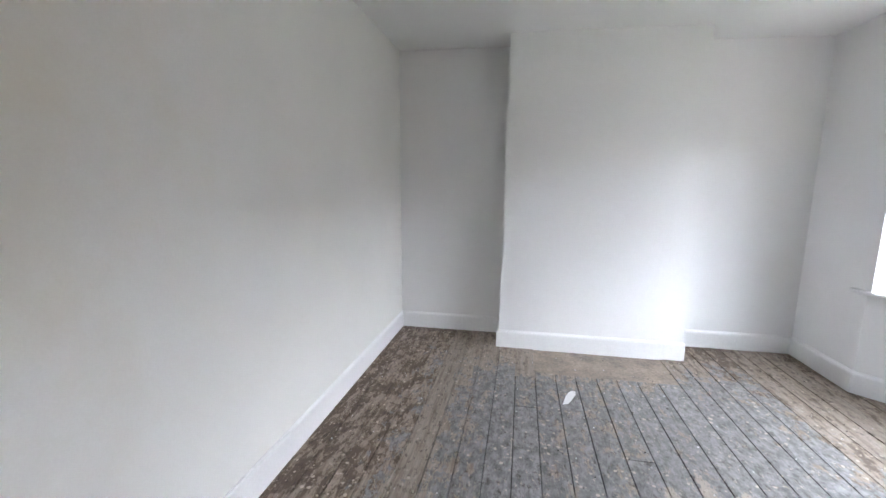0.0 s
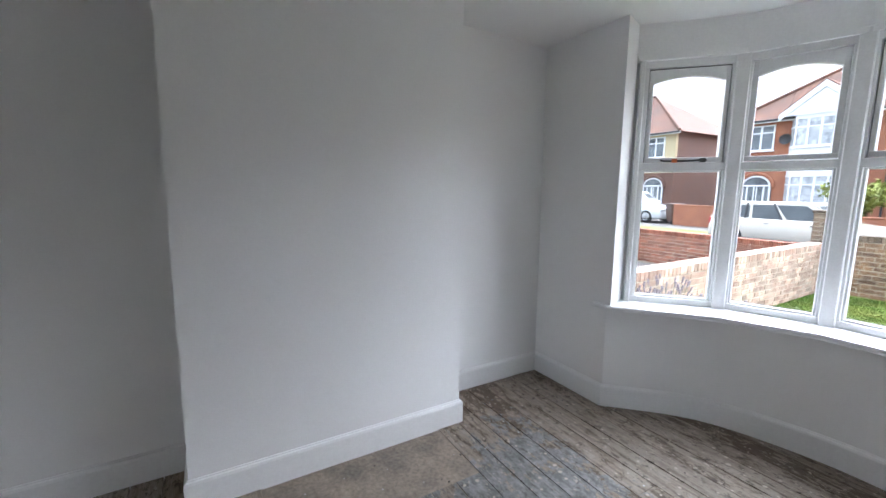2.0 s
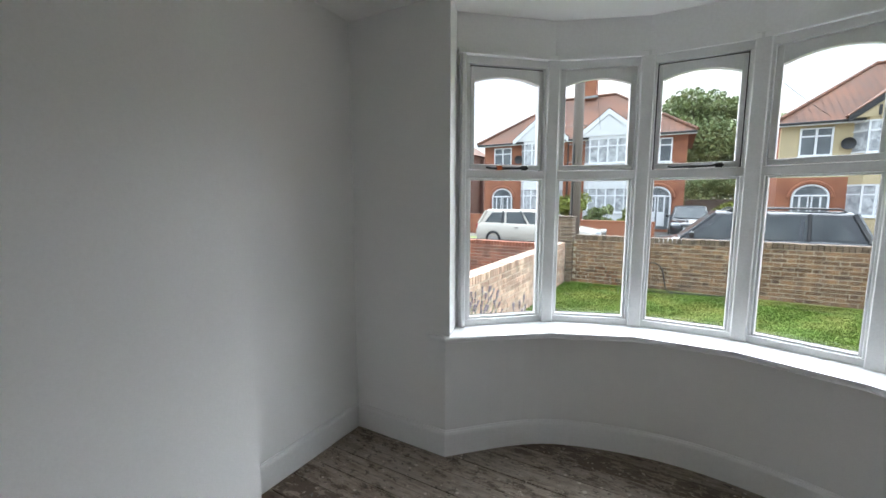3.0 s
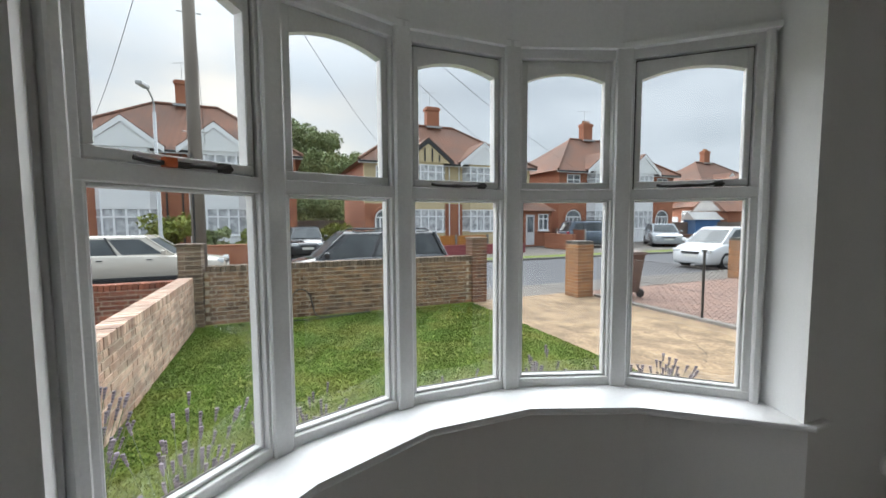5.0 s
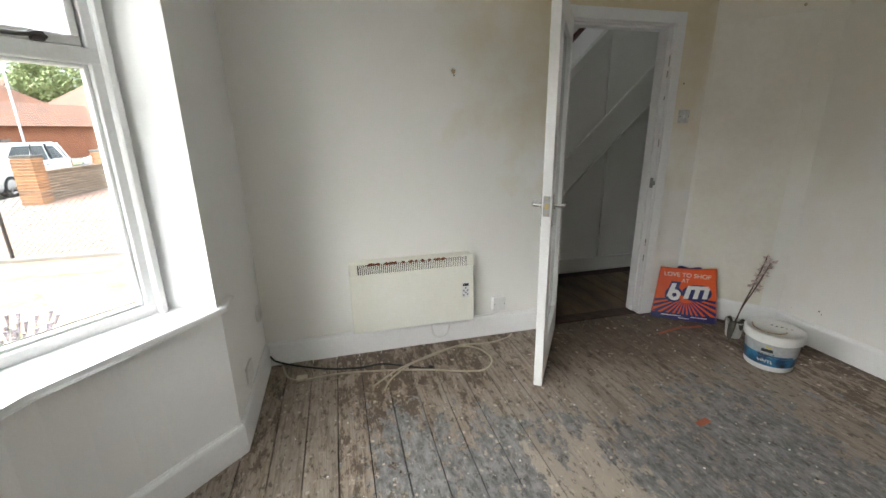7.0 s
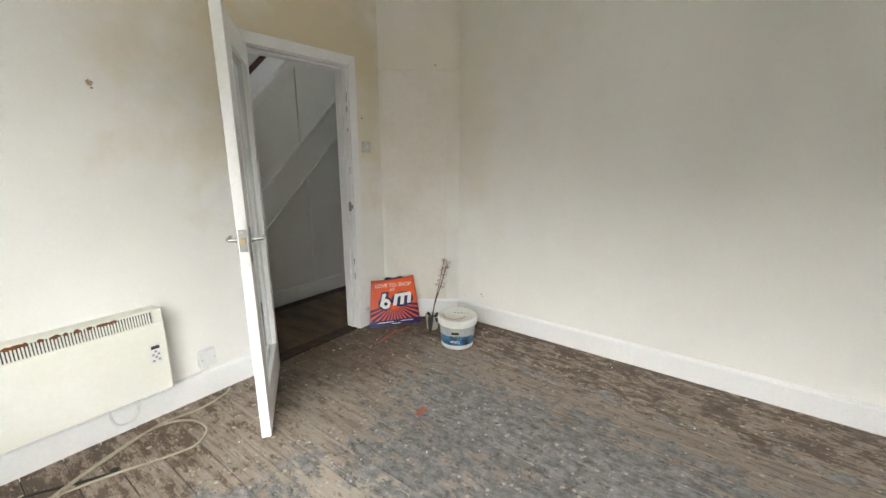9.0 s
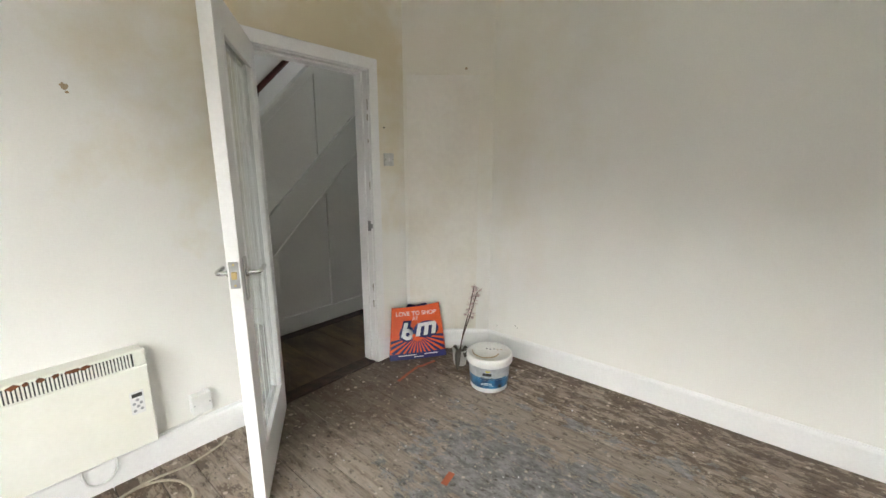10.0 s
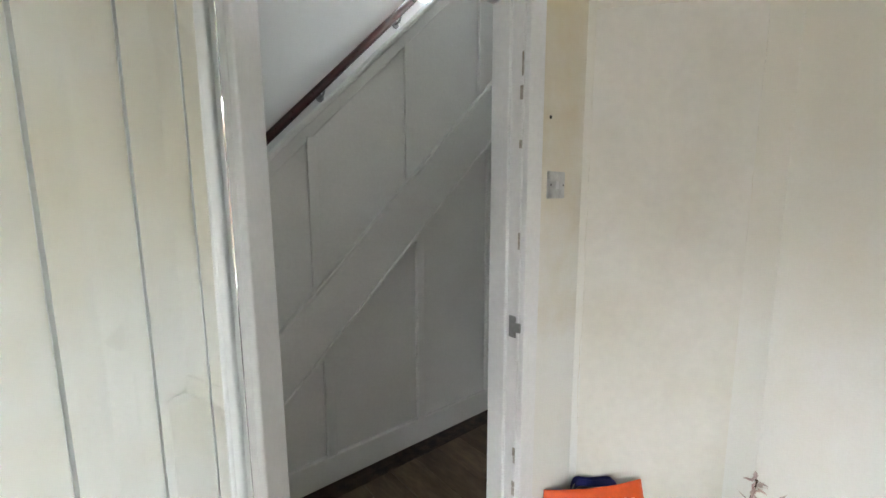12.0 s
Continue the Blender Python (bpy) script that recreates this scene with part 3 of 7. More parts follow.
XA, XB = -0.9, 2.6
slab_xz(bm, [(XA, -0.1), (XB, -0.1), (XB, max(0.02, zline(XB, 1.70))), (XA, zline(XA, 1.70))], HY - 0.05, HY - 0.016)
lw = thing("window_2", "small landing window beside the stair", "window", kind="structure")
part("window_frame", B((-0.85, -1.86, 2.79, -0.80, -1.80, 5.0), (0.0, -1.86, 2.79, 0.05, -1.80, 5.0), (-0.80, -1.86, 2.79, 0.0, -1.80, 2.84), (-0.80, -1.86, 4.95, 0.0, -1.80, 5.0), (-0.425, -1.86, 2.84, -0.375, -1.80, 4.95)), M_gloss, lw)
p = part("pane", B((-0.80, -1.835, 2.84, 0.0, -1.831, 4.95)), M_glass, lw)
p.visible_shadow = False
stair = thing("stair_panelling", "white painted panelled side of a staircase", "staircase", kind="structure")
part("panel_back", bm, M_panel, stair)
for z0, z1, d in ((1.645, 1.715, 0.0), (0.64, 0.95, 0.004)):
    bm = bmesh.new()
    slab_xz(bm, [(XA, zline(XA, z0)), (1.9, zline(1.9, z0)), (1.9, zline(1.9, z1)), (XA, zline(XA, z1))], HY - 0.017, HY + d)
    bevel(bm, 0.004)
    part("rail", bm, M_panel, stair)
bm = bmesh.new()
slab_xz(bm, [(XA, zline(XA, 0.955)), (1.9, zline(1.9, 0.955)), (1.9, zline(1.9, 0.978)), (XA, zline(XA, 0.978))], HY - 0.017, HY + 0.018)
bevel(bm, 0.005, 2)
part("moulding", bm, M_panel, stair)
bm = bmesh.new()
slab_xz(bm, [(XA, zline(XA, 0.618)), (1.9, zline(1.9, 0.618)), (1.9, zline(1.9, 0.645)), (XA, zline(XA, 0.645))], HY - 0.017, HY + 0.016)
bevel(bm, 0.005, 2)
part("moulding", bm, M_panel, stair)
bm = bmesh.new()
slab_xz(bm, [(XA, zline(XA, 1.715)), (2.3, zline(2.3, 1.715)), (2.3, zline(2.3, 1.74)), (XA, zline(XA, 1.74))], HY - 0.075, HY + 0.02)
bevel(bm, 0.006, 2)
part("capping", bm, M_panel, stair)
for xs in (-0.14, 0.40, 0.945, 1.49):
    bm = bmesh.new()
    box(bm, xs - 0.027, HY - 0.0165, 0.13, xs + 0.027, HY + 0.006, zline(xs, 0.63))
    bevel(bm, 0.005, 2)
    part("stile", bm, M_panel, stair)
for xs in (-0.06, 0.46, 0.98, 1.5):
    bm = bmesh.new()
    box(bm, xs - 0.025, HY - 0.0165, zline(xs, 0.97), xs + 0.025, HY + 0.002, zline(xs, 1.65))
    bevel(bm, 0.004, 2)
    part("stile", bm, M_panel, stair)
part("bottom_rail", B((XA, HY - 0.0165, -0.02, XB, HY + 0.010, 0.14), w=0.006, seg=2), M_panel, stair)
for k in range(14):
    xs = 1.75 - 0.19 * k
    part("tread", B((xs - 0.21, -1.78, 0.18 * k, xs + 0.02, HY - 0.05, 0.18 * (k + 1))), M_hallboard, stair)
M_rail = mk("mahogany_rail", (0.10, 0.022, 0.02), (0.07, 0.015, 0.014), s1=12, s2=60, rough=0.3, bump=0.05)
hr = thing("stair_handrail", "dark red mahogany handrail on wall brackets", "handrail")
p0, p1 = Vector((1.75, -1.70, 0.945)), Vector((-0.85, -1.70, 3.545))
bm = bmesh.new()
tube(bm, [p0, p1], 0.027, 12)
part("rail", bm, M_rail, hr, smooth=True)
for s in (0.21, 0.443, 0.666, 0.9):
    q = p0.lerp(p1, s)
    bm = bmesh.new()
    tube(bm, curve_pts([q + Vector((0, 0, -0.02)), q + Vector((0, -0.02, -0.06)), q + Vector((0, -0.078, -0.07))], 4), 0.007, 8)
    lathe(bm, [(0.026, 0), (0.026, 0.006), (0.018, 0.010)], 14, Matrix.Translation(q + Vector((0, -0.079, -0.07))) @ Matrix.Rotation(radians(-90), 4, "X"))
    part("bracket", bm, M_steel, hr)

# ---- door lining, architrave, leaf ----
lining = thing("door_frame", "white gloss painted door lining and architrave, chipped along the edge", "door frame", kind="structure")
for bx in ((DX0 - 0.028, -0.113, 0.0, DX0, 0.001, DH + 0.028), (DX1, -0.113, 0.0, DX1 + 0.028, 0.001, DH + 0.028), (DX0, -0.113, DH, DX1, 0.001, DH + 0.028)):
    part("lining", B(bx, w=0.002), M_gloss, lining)
for bx in ((DX0, -0.113, 0.0, DX0 + 0.014, -0.042, DH), (DX1 - 0.014, -0.113, 0.0, DX1, -0.042, DH), (DX0 + 0.014, -0.113, DH - 0.014, DX1 - 0.014, -0.042, DH)):
    part("door_stop", B(bx, w=0.002), M_gloss, lining)
AW = 0.07


def architrave(y0, y1):
    for pts in ([(DX0 - 0.006, 0), (DX0 - 0.006, DH + 0.006), (DX0 - 0.006 - AW, DH + 0.006 + AW), (DX0 - 0.006 - AW, 0)],
                [(DX1 + 0.006, 0), (DX1 + 0.006 + AW, 0), (DX1 + 0.006 + AW, DH + 0.006 + AW), (DX1 + 0.006, DH + 0.006)],
                [(DX0 - 0.006, DH + 0.006), (DX1 + 0.006, DH + 0.006), (DX1 + 0.006 + AW, DH + 0.006 + AW), (DX0 - 0.006 - AW, DH + 0.006 + AW)]):
        bm = bmesh.new()
        slab_xz(bm, pts, y0, y1)
        bevel(bm, 0.004, 2)
        part("architrave", bm, M_gloss, lining)


architrave(-0.002, 0.02)
architrave(-0.132, -0.108)
bm = B((DX0 - 0.002, -0.034, 0.965, DX0 + 0.003, -0.006, 1.035), (DX0 - 0.002, -0.008, 0.985, DX0 + 0.004, 0.012, 1.015), w=0.001)
part("strike_plate", bm, M_steel, lining, "steel strike plate")
# chips of bare wood and old paint down the lining's edge
M_chip = mk("bare_wood_chip", (0.34, 0.30, 0.25), (0.55, 0.52, 0.47), s1=40, s2=90, rough=0.8)
rng = random.Random(4)
for k in range(9):
    z = 0.15 + 1.75 * rng.random()
    part("paint_chip", B((DX0 - 0.0004, -0.006 + rng.uniform(-0.004, 0.003), z, DX0 + 0.0016, 0.0015, z + rng.uniform(0.008, 0.06)), w=0.0004), M_chip, lining)

DL, DT = 0.757, 0.045
door_m = Matrix(((0.571, -0.821, 0.011, 1.494), (0.821, 0.571, -0.0075, 0.014), (0, 0, 1, 0.010), (0, 0, 0, 1)))
door = thing("door_1", "white painted glazed door standing open, one tall pane with vertical lines", "door", door_m, kind="structure")
ST, HB, HT = 0.105, 0.20, 0.115
DZ = 1.975
for bx in ((0, 0, 0, ST, DT, DZ), (DL - ST, 0, 0, DL, DT, DZ)):
    part("stile", B(bx, w=0.002), M_gloss, door)
part("bottom_rail", B((ST, 0.0005, 0, DL - ST, DT - 0.0005, HB)), M_gloss, door)
part("top_rail", B((ST, 0.0005, DZ - HT, DL - ST, DT - 0.0005, DZ)), M_gloss, door)
for y0, y1 in ((-0.004, 0.010), (DT - 0.010, DT + 0.004)):
    for bx in ((ST, y0, HB, ST + 0.016, y1, DZ - HT), (DL - ST - 0.016, y0, HB, DL - ST, y1, DZ - HT), (ST + 0.016, y0, HB, DL - ST - 0.016, y1, HB + 0.016), (ST + 0.016, y0, DZ - HT - 0.016, DL - ST - 0.016, y1, DZ - HT)):
        part("glazing_bead", B(bx, w=0.004, seg=2), M_gloss, door)
pane = part("pane", B((ST, 0.016, HB, DL - ST, 0.020, DZ - HT)), glass_mat("door_glass", (0.93, 0.96, 0.95), 0.03), door, "clear glass with etched vertical lines")
pane.visible_shadow = False
M_etch = glass_mat("etched_glass", (0.72, 0.76, 0.76), 0.4)
for k in range(1, 5):
    u = ST + (DL - 2 * ST) * k / 5
    part("etched_line", B((u - 0.0022, 0.0203, HB + 0.01, u + 0.0022, 0.0212, DZ - HT - 0.01)), M_etch, pane)
for side, y0 in ((-1, 0.0), (1, DT)):
    def yy(a):
        return y0 + side * a
    bm = bmesh.new()
    a, b = sorted((yy(0.0), yy(0.008)))
    box(bm, DL - 0.078, a, 0.895, DL - 0.036, b, 1.060)
    bevel(bm, 0.003, 2)
    plate = part("handle_plate", bm, M_chrome, door, "satin chrome backplate")
    bm = bmesh.new()
    u = DL - 0.057
    tube(bm, curve_pts([(u, yy(0.006), 1.0), (u, yy(0.040), 1.0), (u - 0.012, yy(0.052), 1.0), (u - 0.04, yy(0.054), 1.0), (u - 0.105, yy(0.054), 0.998)], 5), 0.0082, 10)
    lathe(bm, [(0.016, 0), (0.016, 0.006), (0.011, 0.009)], 14, Matrix.Translation((u, yy(0.007), 1.0)) @ Matrix.Rotation(radians(-90 * side), 4, "X"))
    part("lever", bm, M_chrome, plate, smooth=True)
part("latch_plate", B((DL - 0.001, 0.006, 0.955, DL + 0.0015, DT - 0.006, 1.055), w=0.0006), M_steel, door)
part("latch_bolt", B((DL + 0.001, 0.013, 0.990, DL + 0.008, DT - 0.013, 1.018), w=0.002), M_brass, door)
for zs_ in (0.966, 1.044):
    bm = bmesh.new()
    lathe(bm, [(0.004, 0), (0.004, 0.0012)], 10, Matrix.Translation((DL + 0.0012, DT / 2, zs_)) @ Matrix.Rotation(radians(90), 4, "Y"))
    part("screw", bm, M_brass, door)
for z in (0.22, 1.0, 1.72):
    bm = bmesh.new()
    tube(bm, [(-0.003, -0.006, z), (-0.003, -0.006, z + 0.1)], 0.006, 10)
    part("hinge", bm, M_steel, door)

# ---- outside: ground, road, garden ----
G0 = -0.26
M_earth = mk("rough_grass", (0.05, 0.075, 0.022), (0.09, 0.085, 0.045), s1=0.5, s2=9, rough=0.95, bump=0.3, fine=0.3)
M_lawn = mk("lawn_soil", (0.11, 0.16, 0.012), (0.17, 0.185, 0.03), s1=1.1, s2=40, rough=0.95, bump=0.5, fine=0.4)
M_blade = mk("grass_blade", (0.080, 0.142, 0.010), (0.165, 0.180, 0.030), s1=1.6, s2=14, rough=0.9, bump=0, rnd=0.16, island=True, fine=0.25, lo=0.45, hi=0.65)
M_conc = mk("sandy_concrete", (0.35, 0.245, 0.145), (0.205, 0.140, 0.085), s1=3.2, s2=24, rough=0.95, bump=0.6, fine=0.4)
M_pave = mk("pavement_concrete", (0.165, 0.145, 0.125), (0.125, 0.112, 0.098), s1=1.2, s2=26, rough=0.9, bump=0.3, fine=0.15)
M_road = mk("asphalt", (0.10, 0.10, 0.105), (0.08, 0.08, 0.085), s1=0.6, s2=60, rough=0.9, bump=0.4, fine=0.2)
M_kerb = mk("kerb_stone", (0.24, 0.22, 0.20), (0.18, 0.17, 0.15), s1=4, s2=40, rough=0.9, bump=0.3, rnd=0.15)
M_block = mk("pink_block_paving", (0.32, 0.20, 0.15), (0.26, 0.165, 0.13), s1=1.5, s2=30, rough=0.9, bump=0.3, rnd=0.18, island=True, fine=0.2)
M_brickA = mk("buff_brick", (0.25, 0.145, 0.075), (0.13, 0.078, 0.048), s1=7, s2=70, rough=0.9, bump=0.5, rnd=0.42, fine=0.25)
M_brickB = mk("pale_brick", (0.52, 0.385, 0.295), (0.39, 0.24, 0.175), s1=7, s2=70, rough=0.9, bump=0.5, rnd=0.35, fine=0.25)
M_brickR = mk("red_brick", (0.30, 0.105, 0.055), (0.21, 0.075, 0.045), s1=7, s2=70, rough=0.9, bump=0.5, rnd=0.35, fine=0.25)
M_brickO = mk("orange_brick", (0.36, 0.18, 0.075), (0.26, 0.12, 0.055), s1=7, s2=70, rough=0.9, bump=0.5, rnd=0.3, fine=0.25)
M_cope = mk("weathered_coping", (0.115, 0.085, 0.06), (0.20, 0.14, 0.095), s1=9, s2=70, rough=0.95, bump=0.5, rnd=0.35, fine=0.3)
M_brickD = mk("brown_red_brick", (0.20, 0.095, 0.055), (0.11, 0.06, 0.04), s1=7, s2=70, rough=0.9, bump=0.5, rnd=0.35, fine=0.25)
M_mortar = mk("mortar", (0.50, 0.43, 0.33), (0.36, 0.31, 0.24), s1=12, s2=80, rough=0.95, bump=0.4)

setting("ground", B((-300, -600, -1.2, 900, 600, G0 - 0.16)), M_earth, "rough grassy ground that runs to the horizon")
setting("lawn", B((3.9, -1.2, G0 - 0.2, 10.35, 3.98, G0)), M_lawn, "mown front lawn with faint stripes")
setting("driveway", B((2.0, -4.12, G0 - 0.2, 10.42, -1.21, G0 - 0.006)), M_conc, "cracked sandy concrete driveway")
setting("driveway_neighbour", B((2.0, -13.5, G0 - 0.2, 10.42, -4.13, G0 - 0.02)), M_mortar, "bed of the neighbour's block paving", "driveway")
setting("garden_neighbour", B((2.0, 4.15, G0 - 0.2, 10.2, 17.0, G0 - 0.02)), M_pave, "neighbour's paved front garden", "driveway")
setting("pavement", B((10.43, -80, G0 - 0.2, 11.62, 80, G0 - 0.008)), M_pave, "pale concrete pavement", "pavement")
setting("road", B((11.75, -120, G0 - 0.5, 18.15, 120, G0 - 0.09)), M_road, "grey asphalt residential road", "road")
setting("verge", B((18.28, -80, G0 - 0.2, 19.2, 80, G0 + 0.01)), M_lawn, "narrow grass verge along the road", "verge")
setting("pavement_far", B((19.2, -80, G0 - 0.2, 21.2, 80, G0 - 0.004)), M_pave, "pale pavement on the far side", "pavement")
setting("frontage_far", B((21.2, -80, G0 - 0.2, 60, 80, G0 - 0.015)), M_pave, "paved front yards of the houses opposite", "pavement")
kerb = thing("kerb", "concrete kerb stones along the road", "kerb", kind="structure")
bm = B((0, -0.45, -0.2, 0.125, 0.45, 0), w=0.012)
me_k = part("kerb_stone", bm, M_kerb, kerb, m=Matrix.Translation((11.622, -9.0, G0))).data
for k in range(1, 26):
    shared("kerb_stone", me_k, kerb, Matrix.Translation((11.622, -9.0 + 0.91 * k, G0)))
for k in range(36):
    shared("kerb_stone", me_k, kerb, Matrix.Translation((18.153, -20.0 + 0.91 * k, G0 + 0.01)))
part("kerb_run", B((11.622, -80, G0 - 0.2, 11.747, -9.5, G0), (11.622, 14.3, G0 - 0.2, 11.747, 80, G0), (18.153, -80, G0 - 0.2, 18.278, -20.5, G0), (18.153, 12.4, G0 - 0.2, 18.278, 80, G0)), M_kerb, kerb)

# drive joints: long cracks and the slab joint
M_crack = mk("crack_dirt", (0.10, 0.075, 0.05), (0.16, 0.115, 0.07), s1=20, rough=0.95)
drive_cracks = thing("driveway_crack", "dark dirt-filled joint and cracks in the concrete drive", "crack", kind="structure")
rng = random.Random(12)
for pts in ([(3.6, -1.75), (5.0, -1.72), (7.4, -1.70), (10.3, -1.62)], [(5.6, -1.8), (6.1, -2.6), (6.9, -3.1), (7.5, -4.1)], [(7.6, -1.75), (7.9, -2.6), (8.8, -3.0), (9.4, -3.9)], [(8.8, -1.3), (9.0, -2.3), (10.3, -2.5)], [(5.2, -3.2), (6.6, -3.3), (8.0, -2.6), (10.3, -3.1)]):
    bm = bmesh.new()
    path = curve_pts([(x, y, 0) for x, y in pts], 9)
    va = []
    for p in path:
        w = rng.uniform(0.004, 0.012)
        q = Vector((p.x + rng.uniform(-0.03, 0.03), p.y + rng.uniform(-0.03, 0.03), G0 - 0.0025))
        va.append((bm.verts.new(q + Vector((0, w, 0))), bm.verts.new(q - Vector((0, w, 0)))))
    for a, b in zip(va, va[1:]):
        bm.faces.new((a[0], b[0], b[1], a[1]))
    part("crack", bm, M_crack, drive_cracks)


# block paving of the neighbour's drive
def quads(name, verts, faces, material, parent=None, label="", category="", kind="stuff"):
    me = bpy.data.meshes.new(name)
    me.from_pydata(verts, [], faces)
    me.materials.append(material)
    ob = new(name, me)
    if parent:
        ob.parent = parent
    return tagged(ob, label, category, kind=kind)


vs, fs = [], []
for i in range(0, 64):
    for j in range(0, 88):
        x, y = 3.6 + 0.106 * i + 0.0, -13.4 + 0.106 * 1.0 * j
        if j % 2 == (i // 1) % 2:
            continue
        x0, x1, y0, y1 = x, x + 0.100, y - 0.053 + 0.003, y + 0.159 - 0.003
        z = G0 - 0.004 + rng.uniform(-0.002, 0.002)
        n = len(vs)
        vs += [(x0, y0, z - 0.02), (x1, y0, z - 0.02), (x1, y1, z - 0.02), (x0, y1, z - 0.02), (x0 + 0.006, y0 + 0.006, z), (x1 - 0.006, y0 + 0.006, z), (x1 - 0.006, y1 - 0.006, z), (x0 + 0.006, y1 - 0.006, z)]
        fs += [(n + 4, n + 5, n + 6, n + 7), (n, n + 1, n + 5, n + 4), (n + 1, n + 2, n + 6, n + 5), (n + 2, n + 3, n + 7, n + 6), (n + 3, n, n + 4, n + 7)]
quads("block_paving", vs, fs, M_block, None, "pinkish block paving of the neighbouring drive", "paving")

# lawn blades
rs = np.random.RandomState(5)
n = 170000
u = rs.rand(n, 2)
x = 4.0 + 6.2 * u[:, 0] ** 1.25
y = -1.2 + 5.15 * u[:, 1]
keep = (x - 3.62) > 1.05
keep &= np.hypot((x - 3.2), (y - YC)) > 1.45
x, y = x[keep], y[keep]
n = len(x)
h = 0.010 + 0.016 * rs.rand(n)
a = rs.rand(n) * 6.283
w = 0.003 + 0.0025 * rs.rand(n) + 0.0008 * (x - 4)
mown = np.where(np.sin((0.82 * y + 0.57 * x) * 2 * np.pi / 0.9) > 0, 1.0, -1.0)   # stripes left by the mower
lx, ly = (rs.rand(n) - 0.5) * 0.05 - 0.007 * mown, (rs.rand(n) - 0.5) * 0.05 + 0.005 * mown
V = np.empty((n, 3, 3))
V[:, 0] = np.c_[x - w * np.cos(a), y - w * np.sin(a), np.full(n, G0)]
V[:, 1] = np.c_[x + w * np.cos(a), y + w * np.sin(a), np.full(n, G0)]
V[:, 2] = np.c_[x + lx, y + ly, G0 + h]
quads("lawn_grass", V.reshape(-1, 3).tolist(), np.arange(3 * n).reshape(-1, 3).tolist(), M_blade, None, "short green mown lawn grass, yellowed in places", "grass")


# ---- brick walls ----
BL, BH, BW, J = 0.215, 0.065, 0.1025, 0.010


def brick_mesh(l, w, h, seed=0):
    bm = B((-l / 2, -w / 2, -h / 2, l / 2, w / 2, h / 2))
    bevel(bm, 0.004)
    me = bpy.data.meshes.new("brick")
    bm.to_mesh(me)
    bm.free()
    return me


def brick_wall(name, label, a, b, z0, courses, material, cope=True, cope_mat=None, thick=0.215, seed=1, group=""):
    """A wall from a to b (x, y), one brick thick: every brick a piece on a mortar core, a soldier course on top."""
    rng = random.Random(seed)
    a, b = Vector(a), Vector(b)
    d = b - a
    ln = d.length
    m = Matrix.Translation((a.x, a.y, z0)) @ Matrix.Rotation(math.atan2(d.y, d.x), 4, "Z")
    ob = thing(name, label, "brick wall", m, group)
    top = courses * (BH + J)
    part("mortar_core", B((0.004, -thick / 2 + 0.005, -0.15, ln - 0.004, thick / 2 - 0.005, top - 0.004)), M_mortar, ob)
    full = brick_mesh(BL, thick, BH)
    half = brick_mesh(BW, thick, BH)
    full.materials.append(material)
    half.materials.append(material)
    for c in range(courses):
        z = c * (BH + J) + BH / 2
        x, k = 0.0, c % 2
        while x + BW <= ln + 0.01:
            # headers and stretchers by turns, shifted from course to course
            me, w = (half, BW) if k % 2 or x + BL > ln + 0.02 else (full, BL)
            t = Matrix.Translation((x + w / 2 + rng.uniform(-0.003, 0.003), rng.uniform(-0.004, 0.004), z + rng.uniform(-0.003, 0.003))) @ Matrix.Rotation(rng.uniform(-0.012, 0.012), 4, "Z")
            shared("brick", me, ob, t)
            x += w + (J if c % 2 == 0 or x > 0 else J + 0.045)
            k += 1
    if cope:
        sol = brick_mesh(BH, thick, BW + 0.0)
        sol.materials.append(cope_mat or material)
        x = 0.0
        while x + BH <= ln + 0.01:
            shared("coping_brick", sol, ob, Matrix.Translation((x + BH / 2, rng.uniform(-0.003, 0.003), top + BW / 2 + rng.uniform(-0.004, 0.004))) @ Matrix.Rotation(rng.uniform(-0.02, 0.02), 4, "Y"))
            x += BH + J
    return ob


def brick_pier(name, label, x, y, z0, courses, material, size=0.33, cap_mat=None, cap=0.045, seed=2, over=0.02):
    rng = random.Random(seed)
    ob = thing(name, label, "brick pier", Matrix.Translation((x, y, z0)))
    h = courses * (BH + J)
    s = size / 2
    part("mortar_core", B((-s + 0.005, -s + 0.005, -0.15, s - 0.005, s - 0.005, h)), M_mortar, ob)
    k = size - BW - J
    long = brick_mesh(k, BW, BH)
    long.materials.append(material)
    for c in range(courses):
        z = c * (BH + J) + BH / 2
        sg = 1 if c % 2 else -1
        for q in range(4):
            r = Matrix.Rotation(q * math.pi / 2, 4, "Z")
            shared("brick", long, ob, r @ Matrix.Translation((sg * (s - k / 2), -s + BW / 2 + rng.uniform(-0.002, 0.002), z)))
    part("cap", B((-s - over, -s - over, h, s + over, s + over, h + cap), w=0.008), cap_mat or M_cope, ob, "weathered dark cap")
    return ob


front = brick_wall("front_wall", "weathered buff brick garden wall with a dark soldier coping", (10.42, -1.25), (10.42, 3.80), G0, 12, M_brickA, cope_mat=M_cope, seed=3)
side = brick_wall("side_wall", "pale brick garden wall between the front gardens", (4.35, 4.03), (10.15, 4.03), G0, 10, M_brickB, cope_mat=M_brickB, seed=4)
brick_wall("neighbour_wall", "red brick front wall of the neighbouring garden", (10.42, 4.2), (10.42, 7.7), G0, 9, M_brickR, cope_mat=M_brickR, seed=6)
M_slab = mk("dark_weathered_slab", (0.075, 0.068, 0.06), (0.12, 0.105, 0.09), s1=6, s2=50, rough=0.95, bump=0.4, fine=0.3)
